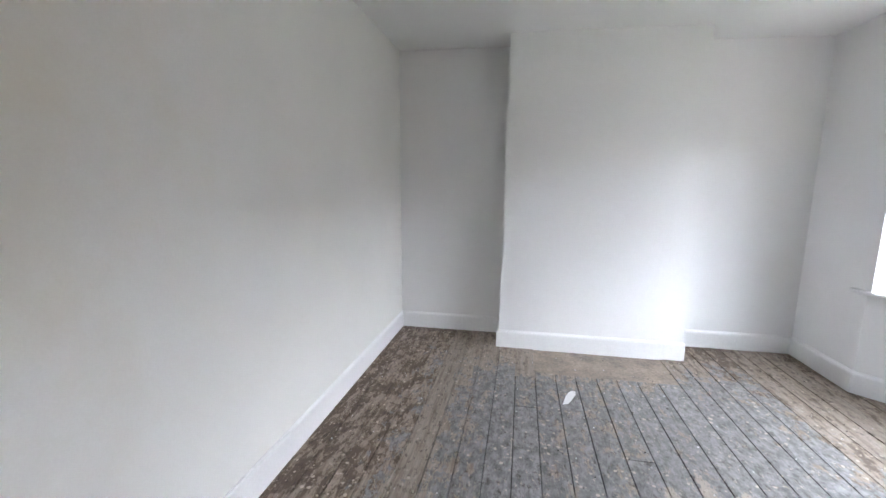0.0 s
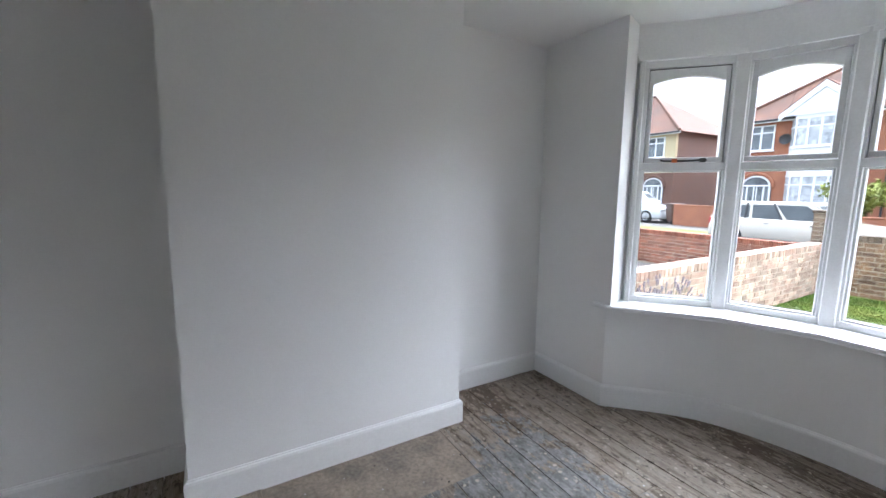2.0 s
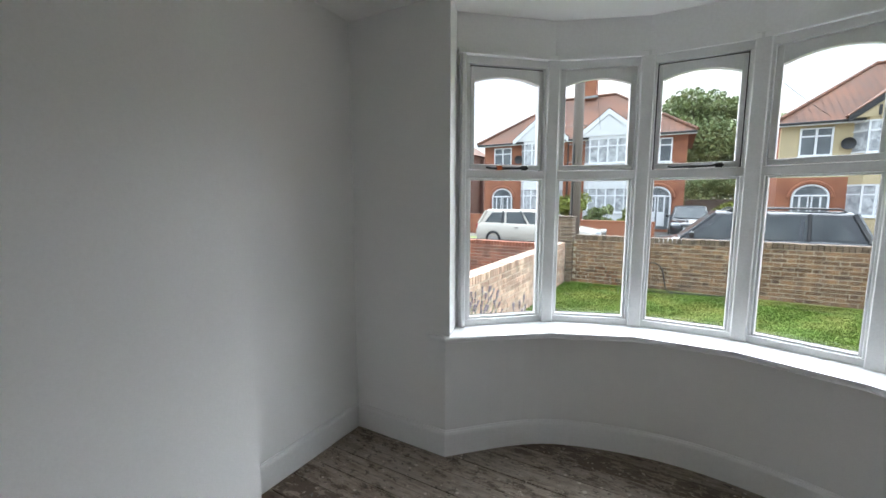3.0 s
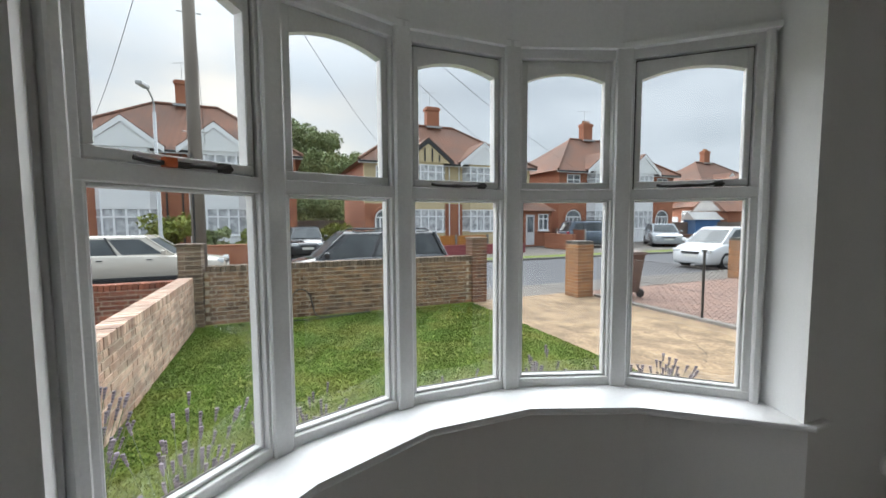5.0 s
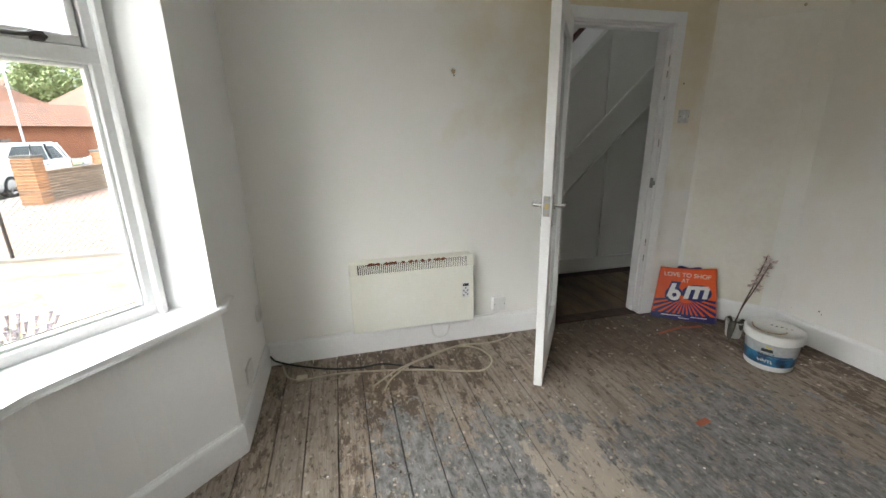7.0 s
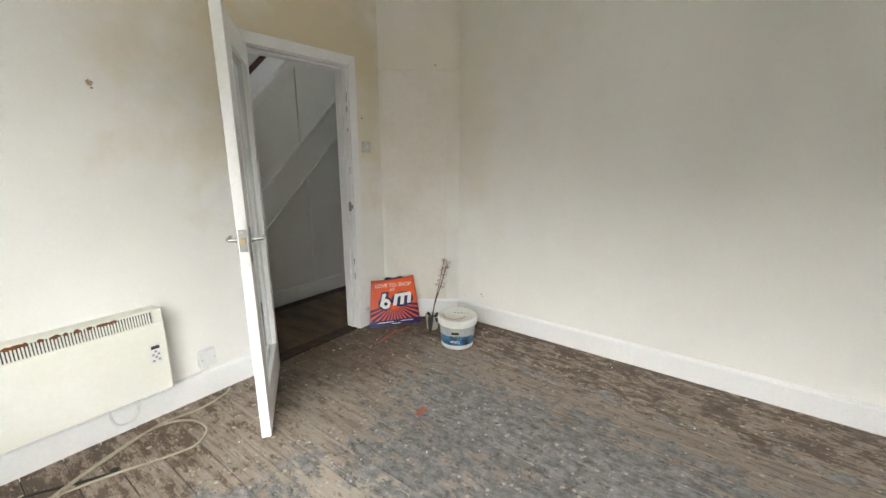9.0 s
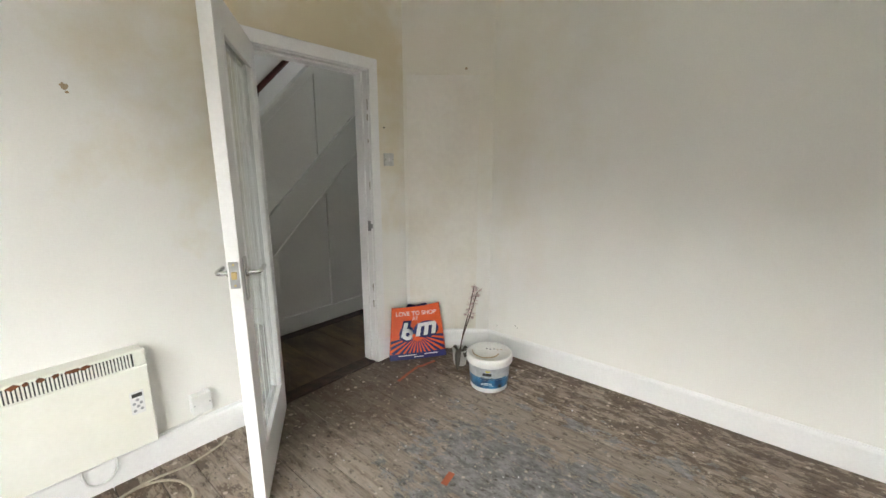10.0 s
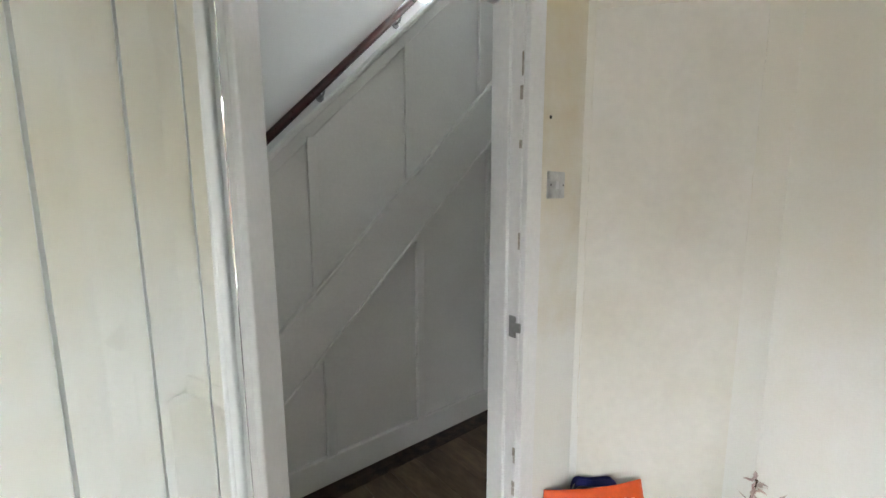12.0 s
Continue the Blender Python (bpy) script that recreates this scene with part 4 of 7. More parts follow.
brick_pier("wall_pier", "dark weathered brick pier with a cap, beside the front wall", 10.36, 3.98, G0, 18, M_cope, 0.34, seed=7)
brick_pier("wall_pier", "weathered brick pier at the end of the front wall", 10.42, -1.38, G0, 18, M_brickD, 0.34, seed=8)
brick_pier("gate_pier", "orange brick gate pier with a dark capping", 10.0, -3.84, G0, 16, M_brickO, 0.44, seed=9, cap_mat=M_slab, over=0.0, cap=0.075)
brick_pier("gate_pier", "red brick pier at the neighbour's entrance", 10.42, 7.95, G0, 18, M_brickR, 0.44, seed=10)
brick_pier("gate_pier", "orange brick pier of the neighbouring drive", 10.3, -10.1, G0, 15, M_brickO, 0.44, seed=11, cap_mat=M_slab, over=0.0, cap=0.075)
brick_pier("gate_pier", "orange brick pier further along the pavement", 10.3, -13.6, G0, 15, M_brickO, 0.44, seed=12, cap_mat=M_slab, over=0.0, cap=0.075)
brick_wall("low_wall", "low dark brick wall between two piers", (10.3, -13.3), (10.3, -10.4), G0, 9, M_cope, cope_mat=M_cope, seed=13)
bm = bmesh.new()
tube(bm, [(10.14, -4.10, G0), (10.14, -4.10, G0 + 1.25)], 0.045, 8)
tagged(part("gate_post", bm, M_black), "black iron post behind the gate pier", "post")

# chain-link fence
fence = thing("chain_link_fence", "sagging chain-link fence on a dark post", "fence")
M_wire = mk("fence_wire", (0.16, 0.15, 0.14), (0.1, 0.08, 0.07), s1=20, rough=0.6, bump=0, metal=0.5)
YF = -4.16
for px in (7.25, 4.2):
    bm = bmesh.new()
    tube(bm, [(px, YF, G0 - 0.1), (px, YF, G0 + 1.22)], 0.022, 8)
    box(bm, px - 0.03, YF - 0.03, G0 + 1.2, px + 0.03, YF + 0.03, G0 + 1.235)
    part("post", bm, M_black, fence)
vs, fs = [], []


def wire(a, b, r=0.0022):
    d = (Vector(b) - Vector(a)).normalized()
    p = d.cross(Vector((0, 1, 0))).normalized() * r
    q = Vector((0, r, 0))
    n = len(vs)
    for e in (Vector(a), Vector(b)):
        vs.extend([tuple(e + p), tuple(e + q), tuple(e - p), tuple(e - q)])
    for k in range(4):
        fs.append((n + k, n + (k + 1) % 4, n + 4 + (k + 1) % 4, n + 4 + k))


X0, X1, HF, ST2 = 3.9, 9.78, 0.92, 0.075
k = X0 - HF
while k < X1:
    for s in (0, 1):
        xa, xb = (k, k + HF) if s == 0 else (k + HF, k)
        za, zb = 0.02, 0.02 + HF
        ta, tb = 0.0, 1.0
        if xa != xb:
            t0, t1 = sorted(((X0 - xa) / (xb - xa), (X1 - xa) / (xb - xa)))
            ta, tb = max(0, t0), min(1, t1)
        if tb > ta:
            wire((xa + (xb - xa) * ta, YF, G0 + za + (zb - za) * ta), (xa + (xb - xa) * tb, YF, G0 + za + (zb - za) * tb))
    k += ST2
for z in (0.03, 0.5, 0.93):
    wire((X0, YF, G0 + z), (X1, YF, G0 + z), 0.003)
quads("mesh", vs, fs, M_wire, fence, "", "", "stuff")
setting("fence_kerb", B((3.9, YF - 0.06, G0 - 0.1, 9.8, YF + 0.06, G0 + 0.05), w=0.012), M_kerb, "low concrete strip under the fence", "kerb")


# ---- houses opposite ----
M_hbrick = mk("house_brick", (0.37, 0.155, 0.085), (0.27, 0.105, 0.06), s1=2.2, s2=26, rough=0.9, bump=0.25, fine=0.22)
M_hdark = mk("dark_house_brick", (0.16, 0.085, 0.06), (0.12, 0.065, 0.05), s1=2.2, s2=26, rough=0.9, bump=0.25, fine=0.22)
M_cream = mk("cream_render", (0.56, 0.46, 0.28), (0.52, 0.43, 0.265), s1=1.0, s2=30, rough=0.9, bump=0.15, fine=0.05)
M_white = mk("white_render", (0.78, 0.79, 0.79), (0.72, 0.73, 0.735), s1=1.0, s2=30, rough=0.8, bump=0.1, fine=0.05)
M_upvc = mk("white_plastic_frame", (0.80, 0.81, 0.82), rough=0.4, bump=0, fine=0.03)
M_pane = mk("dark_window_glass", (0.07, 0.08, 0.09), (0.20, 0.22, 0.23), s1=1.3, s2=5, rough=0.08, bump=0, fine=0.2)
M_net = mk("net_curtain", (0.60, 0.62, 0.63), (0.26, 0.27, 0.285), s1=4, s2=20, rough=0.5, bump=0, fine=0.2)
M_gutter = mk("dark_gutter", (0.03, 0.03, 0.032), rough=0.5, bump=0)
M_doorw = mk("white_door", (0.58, 0.59, 0.60), rough=0.4, bump=0, fine=0.03)


def tile_mat(name, c1, c2):
    """Pantiles: rows across the slope and rolls down it."""
    m = mk(name, c1, c2, s1=0.8, s2=14, rough=0.85, bump=0.0, fine=0.22)
    t = m.node_tree
    L = t.links.new
    b = t.nodes["Principled BSDF"]
    geo = t.nodes.new("ShaderNodeNewGeometry")
    src = b.inputs["Base Color"].links[0].from_socket
    hs = []
    for axis, freq in ((2, 5.2), (1, 3.6)):
        sp = t.nodes.new("ShaderNodeSeparateXYZ")
        L(geo.outputs["Position"], sp.inputs[0])
        mu = t.nodes.new("ShaderNodeMath")
        mu.operation = "MULTIPLY"
        mu.inputs[1].default_value = freq
        L(sp.outputs[axis], mu.inputs[0])
        fr = t.nodes.new("ShaderNodeMath")
        fr.operation = "FRACT"
        L(mu.outputs[0], fr.inputs[0])
        hs.append(fr.outputs[0])
    mn = t.nodes.new("ShaderNodeMath")
    mn.operation = "MINIMUM"
    L(hs[0], mn.inputs[0])
    L(hs[1], mn.inputs[1])
    r = t.nodes.new("ShaderNodeMapRange")
    r.inputs[1].default_value, r.inputs[2].default_value, r.inputs[3].default_value, r.inputs[4].default_value = 0.0, 0.42, 0.30, 1.12
    L(mn.outputs[0], r.inputs[0])
    v = t.nodes.new("ShaderNodeVectorMath")
    v.operation = "SCALE"
    L(src, v.inputs[0])
    L(r.outputs[0], v.inputs["Scale"])
    L(v.outputs[0], b.inputs["Base Color"])
    bp = t.nodes.new("ShaderNodeBump")
    bp.inputs["Strength"].default_value, bp.inputs["Distance"].default_value = 0.8, 0.04
    L(mn.outputs[0], bp.inputs["Height"])
    L(bp.outputs[0], b.inputs["Normal"])
    return m


M_tile = tile_mat("clay_roof_tile", (0.24, 0.11, 0.066), (0.15, 0.08, 0.055))
M_tile2 = tile_mat("brown_roof_tile", (0.23, 0.11, 0.07), (0.15, 0.085, 0.06))


def house_window(parent, x, y0, y1, z0, z1, cols=3, top=0.3, curtain=True, proud=0.0):
    """A casement window in a facade that faces west: frame, bars, panes."""
    w = part("window", B((x - 0.05 - proud, y0, z0, x + 0.05, y1, z0 + 0.07), (x - 0.05 - proud, y0, z1 - 0.07, x + 0.05, y1, z1), (x - 0.05 - proud, y0, z0 + 0.07, x + 0.05, y0 + 0.07, z1 - 0.07), (x - 0.05 - proud, y1 - 0.07, z0 + 0.07, x + 0.05, y1, z1 - 0.07)), M_upvc, parent)
    bars = []
    for k in range(1, cols):
        yb = y0 + (y1 - y0) * k / cols
        bars.append((x - 0.045 - proud, yb - 0.045, z0 + 0.07, x + 0.05, yb + 0.045, z1 - 0.07))
    if top:
        zt = z1 - (z1 - z0) * top
        for k in range(cols):
            ya, yb = y0 + (y1 - y0) * k / cols + 0.045, y0 + (y1 - y0) * (k + 1) / cols - 0.045
            bars.append((x - 0.04 - proud, ya, zt - 0.035, x + 0.05, yb, zt + 0.035))
    if bars:
        part("bar", B(*bars), M_upvc, w)
    part("pane", B((x - 0.012 - proud, y0 + 0.06, z0 + 0.06, x + 0.0, y1 - 0.06, z1 - 0.06)), M_net if curtain else M_pane, w)
    part("sill", B((x - 0.12 - proud, y0 - 0.06, z0 - 0.07, x + 0.02, y1 + 0.06, z0), w=0.01), M_upvc, w)
    return w


def gable(parent, xf, yc, half, z0, z1, material, back, timber=False):
    """A small gable over a bay, with bargeboards and its own little roof running back into the main one."""
    bm = bmesh.new()
    a = [bm.verts.new((xf, yc - half, z0)), bm.verts.new((xf, yc + half, z0)), bm.verts.new((xf, yc, z1))]
    b = [bm.verts.new((xf + 0.2, v.co.y, v.co.z)) for v in a]
    bm.faces.new(a)
    bm.faces.new(b[::-1])
    for i in range(3):
        bm.faces.new((a[i], b[i], b[(i + 1) % 3], a[(i + 1) % 3]))
    g = part("gable", bm, material, parent)
    if timber:
        for k in (-0.5, -0.17, 0.17, 0.5):
            hh = (z1 - z0) * (1 - abs(k)) - 0.1
            part("timber", B((xf - 0.03, yc + k * half - 0.05, z0 + 0.05, xf + 0.01, yc + k * half + 0.05, z0 + hh)), M_gutter, g)
    for s in (-1, 1):
        bm = bmesh.new()
        p, q = Vector((xf - 0.05, yc + s * (half + 0.25), z0 - 0.20)), Vector((xf - 0.05, yc, z1 + 0.02))
        d = Vector((0, 0, 0.3))
        vs_ = [bm.verts.new(v) for v in (p, q, q + d, p + d)]
        wv_ = [bm.verts.new(v.co + Vector((0.08, 0, 0))) for v in vs_]
        bm.faces.new(vs_)
        bm.faces.new(wv_[::-1])
        for i in range(4):
            bm.faces.new((vs_[i], wv_[i], wv_[(i + 1) % 4], vs_[(i + 1) % 4]))
        part("bargeboard", bm, M_gutter if timber else M_upvc, g)
        bm = bmesh.new()
        p2, q2 = p + d + Vector((0.02, 0, 0.0)), q + d + Vector((0.02, 0, 0.0))
        e = Vector((back, 0, 0))
        vs_ = [bm.verts.new(v) for v in (p2, q2, q2 + e, p2 + e)]
        wv_ = [bm.verts.new(v.co + Vector((0, 0, 0.06))) for v in vs_]
        bm.faces.new(vs_)
        bm.faces.new(wv_[::-1])
        for i in range(4):
            bm.faces.new((vs_[i], wv_[i], wv_[(i + 1) % 4], vs_[(i + 1) % 4]))
        part("gable_roof", bm, M_tile, parent)


def chimney(parent, x, y, z0, z1, w=0.95, d=0.6, material=None, pots=(-0.3, 0.0, 0.3)):
    ch = part("chimney", B((x - d / 2, y - w / 2, z0, x + d / 2, y + w / 2, z1 - 0.25), (x - d / 2 - 0.07, y - w / 2 - 0.07, z1 - 0.25, x + d / 2 + 0.07, y + w / 2 + 0.07, z1 - 0.1), (x - d / 2, y - w / 2, z1 - 0.1, x + d / 2, y + w / 2, z1)), material or M_hbrick, parent)
    for k in pots:
        bm = bmesh.new()
        lathe(bm, [(0.11, 0), (0.12, 0.06), (0.09, 0.12), (0.09, 0.22), (0.11, 0.25)], 10, Matrix.Translation((x, y + k * w, z1)))
        part("chimney_pot", bm, M_brickO, ch)
    part("flashing", B((x - d / 2 - 0.25, y - w / 2 - 0.12, z0 + 0.55, x - d / 2 - 0.01, y + w / 2 + 0.12, z0 + 0.68)), M_steel, ch)
    bm = bmesh.new()
    ax, az = x, z1 + 0.2
    tube(bm, [(ax, y + 0.15, z1 - 0.3), (ax, y + 0.15, z1 + 1.1)], 0.018, 6)
    tube(bm, [(ax - 0.3, y - 0.25, z1 + 1.0), (ax + 0.3, y + 0.65, z1 + 1.08)], 0.012, 6)
    for k in range(5):
        q = Vector((ax - 0.3, y - 0.25, z1 + 1.0)).lerp(Vector((ax + 0.3, y + 0.65, z1 + 1.08)), k / 4)
        tube(bm, [q + Vector((0.12, -0.08, 0)), q - Vector((0.12, -0.08, 0))], 0.008, 5)
    part("aerial", bm, M_steel, ch)
    return ch


def semi(label, yc, upper, bay_panel, timber_gable=None, xf=27.0, roof=None, gable_mat=None, brick=None, hw=5.85):
    """A pair of semi-detached houses that faces the street: walls, hipped roof, two-storey bays under gables, arched porches."""
    brick = brick or M_hbrick
    roof = roof or M_tile
    xb, ze, zr = xf + 8.0, 5.15, 8.35
    h = thing("semi_detached_house", label, "house", group="houses opposite")
    y0, y1 = yc - hw, yc + hw
    part("wall", B((xf, y0, G0, xb, y1, 2.55)), brick, h, "red brick ground floor")
    part("upper_wall", B((xf + 0.002, y0 + 0.002, 2.55, xb - 0.002, y1 - 0.002, ze)), brick if upper is None else upper, h)
    part("side_wall", B((xf + 0.25, y0 - 0.004, 2.3, xb - 0.2, y0 + 0.2, ze - 0.004), (xf + 0.25, y1 - 0.2, 2.3, xb - 0.2, y1 + 0.004, ze - 0.004)), brick, h)
    bm = bmesh.new()
    o = 0.38
    ry = 1.7
    e = [bm.verts.new(p) for p in ((xf - o, y0 - o, ze - 0.06), (xb + o, y0 - o, ze - 0.06), (xb + o, y1 + o, ze - 0.06), (xf - o, y1 + o, ze - 0.06))]
    xm = (xf + xb) / 2
    r = [bm.verts.new((xm, yc - ry, zr)), bm.verts.new((xm, yc + ry, zr))]
    bm.faces.new((e[0], e[3], r[1], r[0]))
    bm.faces.new((e[2], e[1], r[0], r[1]))
    bm.faces.new((e[1], e[0], r[0]))
    bm.faces.new((e[3], e[2], r[1]))
    bm.faces.new(e[::-1])
    part("roof", bm, roof, h, "hipped tiled roof")
    bm = bmesh.new()
    tube(bm, [(xm, yc - ry, zr + 0.02), (xm, yc + ry, zr + 0.02)], 0.11, 8)
    for a_, b_ in ((r_i, c_i) for r_i, c_i in (((xm, yc - ry, zr), (xf - o, y0 - o, ze)), ((xm, yc + ry, zr), (xf - o, y1 + o, ze)))):
        tube(bm, [a_, b_], 0.09, 8)
    part("ridge_tiles", bm, roof, h)
    part("gutter", B((xf - o - 0.05, y0 - o, ze - 0.16, xf - o + 0.06, y1 + o, ze - 0.05), w=0.02), M_gutter, h)
    part("fascia", B((xf - o + 0.06, y0 - o, ze - 0.22, xf - o + 0.10, y1 + o, ze - 0.06)), M_upvc, h)
    for k, s in enumerate((-1, 1)):
        bc = yc + s * 1.95
        xbay = xf - 0.55
        mats = bay_panel if isinstance(bay_panel, tuple) else (bay_panel, bay_panel)
        bm = bmesh.new()
        for za, zb in ((G0, 0.78), (2.2, 3.58), (4.98, 5.2)):
            prism(bm, [(xf + 0.02, bc - 1.35), (xbay, bc - 1.0), (xbay, bc + 1.0), (xf + 0.02, bc + 1.35)], za, zb)
        part("bay", bm, mats[k], h, "rendered two-storey bay")
        for za, zb in ((0.78, 2.2), (3.58, 4.98)):
            w = house_window(h, xbay + 0.06, bc - 1.0, bc + 1.0, za, zb, 4, 0.32, True)
            for q in (-1, 1):
                bm = bmesh.new()
                prism(bm, [(xf + 0.0, bc + q * 1.33), (xbay + 0.03, bc + q * 1.0), (xbay + 0.09, bc + q * 0.98), (xf + 0.06, bc + q * 1.28)], za + 0.02, zb - 0.02)
                part("bay_return", bm, M_net, w)
                for zz in (za, zb - 0.07, za + (zb - za) * 0.66):
                    bm = bmesh.new()
                    prism(bm, [(xf + 0.0, bc + q * 1.36), (xbay + 0.0, bc + q * 1.02), (xbay + 0.09, bc + q * 0.99), (xf + 0.09, bc + q * 1.30)], zz, zz + 0.07)
                    part("bar", bm, M_upvc, w)
        tg = timber_gable and k == timber_gable - 1
        gable(h, xbay - 0.05, bc, 1.45, 5.1, 6.25, (gable_mat or (M_cream if tg else M_white)), 2.6, tg)
        dc = yc + s * 4.55
        # arched porch and door
        bm = bmesh.new()
        pts = [(dc - 0.72, 0.0), (dc + 0.72, 0.0), (dc + 0.72, 1.75)] + [(dc + 0.72 * math.cos(t_), 1.75 + 0.62 * math.sin(t_)) for t_ in [math.pi * i / 10 for i in range(1, 10)]] + [(dc - 0.72, 1.75)]
        aa = [bm.verts.new((xf - 0.02, p_[0], p_[1] + G0 + 0.15)) for p_ in pts]
        bb = [bm.verts.new((xf + 0.3, v.co.y, v.co.z)) for v in aa]
        bm.faces.new(aa)
        bm.faces.new(bb[::-1])
        for i in range(len(aa)):
            bm.faces.new((aa[i], bb[i], bb[(i + 1) % len(aa)], aa[(i + 1) % len(aa)]))
        d = part("door", bm, M_pane, h, "arched glazed front door with a white frame")
        bm = bmesh.new()
        tube(bm, [(xf - 0.05, dc - 0.66, G0 + 0.15)] + [Vector((xf - 0.05, dc - 0.66 * math.cos(t_), 1.75 + G0 + 0.15 + 0.56 * math.sin(t_))) for t_ in [math.pi * i / 12 for i in range(13)]] + [(xf - 0.05, dc + 0.66, G0 + 0.15)], 0.05, 6)
        tube(bm, [(xf - 0.05, dc - 0.66, 1.70), (xf - 0.05, dc + 0.66, 1.70)], 0.04, 6)
        part("door_surround", bm, M_upvc, d)
        ring = [Vector((xf - 0.05, dc + 0.8 * math.cos(t_), 1.75 + G0 + 0.15 + 0.7 * math.sin(t_))) for t_ in [math.pi * i / 12 for i in range(13)]]
        bm = bmesh.new()
        tube(bm, ring, 0.10, 6)
        part("arch", bm, brick, d)
        part("door_panel", B((xf - 0.05, dc - 0.42, 0.05, xf - 0.015, dc - 0.04, 1.75), (xf - 0.05, dc + 0.04, 0.05, xf - 0.015, dc + 0.42, 1.75)), M_upvc, d)
        part("door_pane", B((xf - 0.06, dc - 0.34, 0.85, xf - 0.045, dc - 0.1, 1.65), (xf - 0.06, dc + 0.1, 0.85, xf - 0.045, dc + 0.34, 1.65)), M_pane, d)
        house_window(h, xf, dc - 0.6, dc + 0.6, 3.55, 4.85, 2, 0.3, False)
        bm = bmesh.new()
        tube(bm, [(xf - 0.08, yc + s * 0.35, G0), (xf - 0.08, yc + s * 0.35, ze - 0.1)], 0.04, 6)
        part("drainpipe", bm, M_upvc if upper else M_gutter, h)
    chimney(h, xm, yc, zr - 0.7, 9.75, pots=() if timber_gable else (-0.2,) if yc > 0 else (-0.3, 0.0, 0.3))
    # side window and a satellite dish
    bm = bmesh.new()
    lathe(bm, [(0.02, 0.0), (0.16, 0.03), (0.26, 0.09), (0.27, 0.10)], 14, Matrix.Translation((xf - 0.05, yc + 3.45, 4.05)) @ Matrix.Rotation(radians(-90), 4, "Y"), cap=False)
    part("satellite_dish", bm, M_gutter, h)
    return h


semi("red brick semi-detached houses with white bays and gables", 7.45, None, M_white)
semi("cream rendered semi-detached houses with a half-timbered gable", -8.1, M_cream, M_cream, timber_gable=2)
semi("red brick semi-detached houses with white bays, further along", -22.35, None, M_white, gable_mat=M_white)
semi("cream rendered semi-detached houses with red clay roof", 22.45, M_cream, M_cream, timber_gable=1, roof=M_tile2, brick=M_hdark)
semi("red brick semi-detached houses in the distance", 37.5, None, M_white)
semi("red brick semi-detached houses at the far bend", -46.0, None, M_white, xf=33.0, roof=M_tile2)
semi("brick semi-detached houses behind the bungalows", -58.0, None, M_white, xf=14.0, roof=M_tile)


# ---- things in the room ----
def text(body, size, parent, m, material, extrude=0.0004):
    cu = bpy.data.curves.new("text", "FONT")
    cu.body, cu.size, cu.extrude, cu.align_x, cu.align_y = body, size, extrude, "CENTER", "CENTER"
    tmp = bpy.data.objects.new("text", cu)
    me = bpy.data.meshes.new_from_object(tmp)
    bpy.data.objects.remove(tmp)
    me.materials.append(material)
    return shared("lettering", me, parent, m)


M_heater = mk("cream_enamel", (0.86, 0.855, 0.79), (0.82, 0.805, 0.71), s1=3, s2=60, rough=0.4, bump=0.02, fine=0.02)
M_plastic = mk("white_plastic", (0.78, 0.78, 0.77), rough=0.35, bump=0, fine=0.03)
M_rust = mk("rust", (0.22, 0.07, 0.025), (0.12, 0.045, 0.02), s1=40, s2=120, rough=0.9, bump=0.3)
M_dark = mk("dark_slot", (0.03, 0.03, 0.028), rough=0.7, bump=0)
M_grey = mk("grey_print", (0.35, 0.36, 0.37), rough=0.5, bump=0)

# panel heater on the south wall
HX0, HX1, HZ0, HZ1 = 2.098, 2.868, 0.185, 0.628
ht = thing("panel_heater", "cream enamelled electric panel heater with rust along its grille", "heater", Matrix.Translation((0, 0, 0)))
bm = B((HX0 + 0.006, 0.0, HZ0 + 0.012, HX1 - 0.006, 0.088, HZ1 - 0.004), w=0.006, seg=2)
part("body", bm, M_heater, ht)
part("front_panel", B((HX0, 0.086, HZ0, HX1, 0.104, HZ1 - 0.072), w=0.005, seg=2), M_heater, ht)
for x0, x1 in ((HX0, HX0 + 0.045), (HX1 - 0.05, HX1)):
    part("end_cap", B((x0, 0.07, HZ1 - 0.074, x1, 0.1, HZ1), w=0.007, seg=2), M_heater, ht)
gr = part("grille", B((HX0 + 0.045, 0.066, HZ1 - 0.072, HX1 - 0.05, 0.0885, HZ1 - 0.012)), M_dark, ht, "dark slotted outlet grille")
n = 58
me_s = None
for k in range(n):
    x = HX0 + 0.05 + (HX1 - HX0 - 0.105) * (k + 0.5) / n
    mm = Matrix.Translation((x, 0.0915, HZ1 - 0.042)) @ Matrix.Rotation(radians(12), 4, "X")
    if me_s is None:
        me_s = part("slat", B((-0.0034, -0.006, -0.031, 0.0034, 0.003, 0.031), w=0.001), M_heater, gr, m=mm).data
    else:
        shared("slat", me_s, gr, mm)
part("top_edge", B((HX0 + 0.03, 0.066, HZ1 - 0.012, HX1 - 0.03, 0.096, HZ1 + 0.001), w=0.004, seg=2), M_heater, ht)
rng = random.Random(9)
for k in range(12):
    x = HX0 + 0.2 + (HX1 - HX0 - 0.32) * k / 11 + rng.uniform(-0.02, 0.02)
    w = rng.uniform(0.01, 0.035)
    bm = bmesh.new()
    ring = [(x + w * math.cos(t_) * rng.uniform(0.7, 1.1), HZ1 - 0.012 + 0.010 * math.sin(t_) * rng.uniform(0.6, 1.2)) for t_ in [6.283 * i / 10 for i in range(10)]]
    slab_xz(bm, ring, 0.0945, 0.0972)
    part("rust_patch", bm, M_rust, ht, "rust patch")
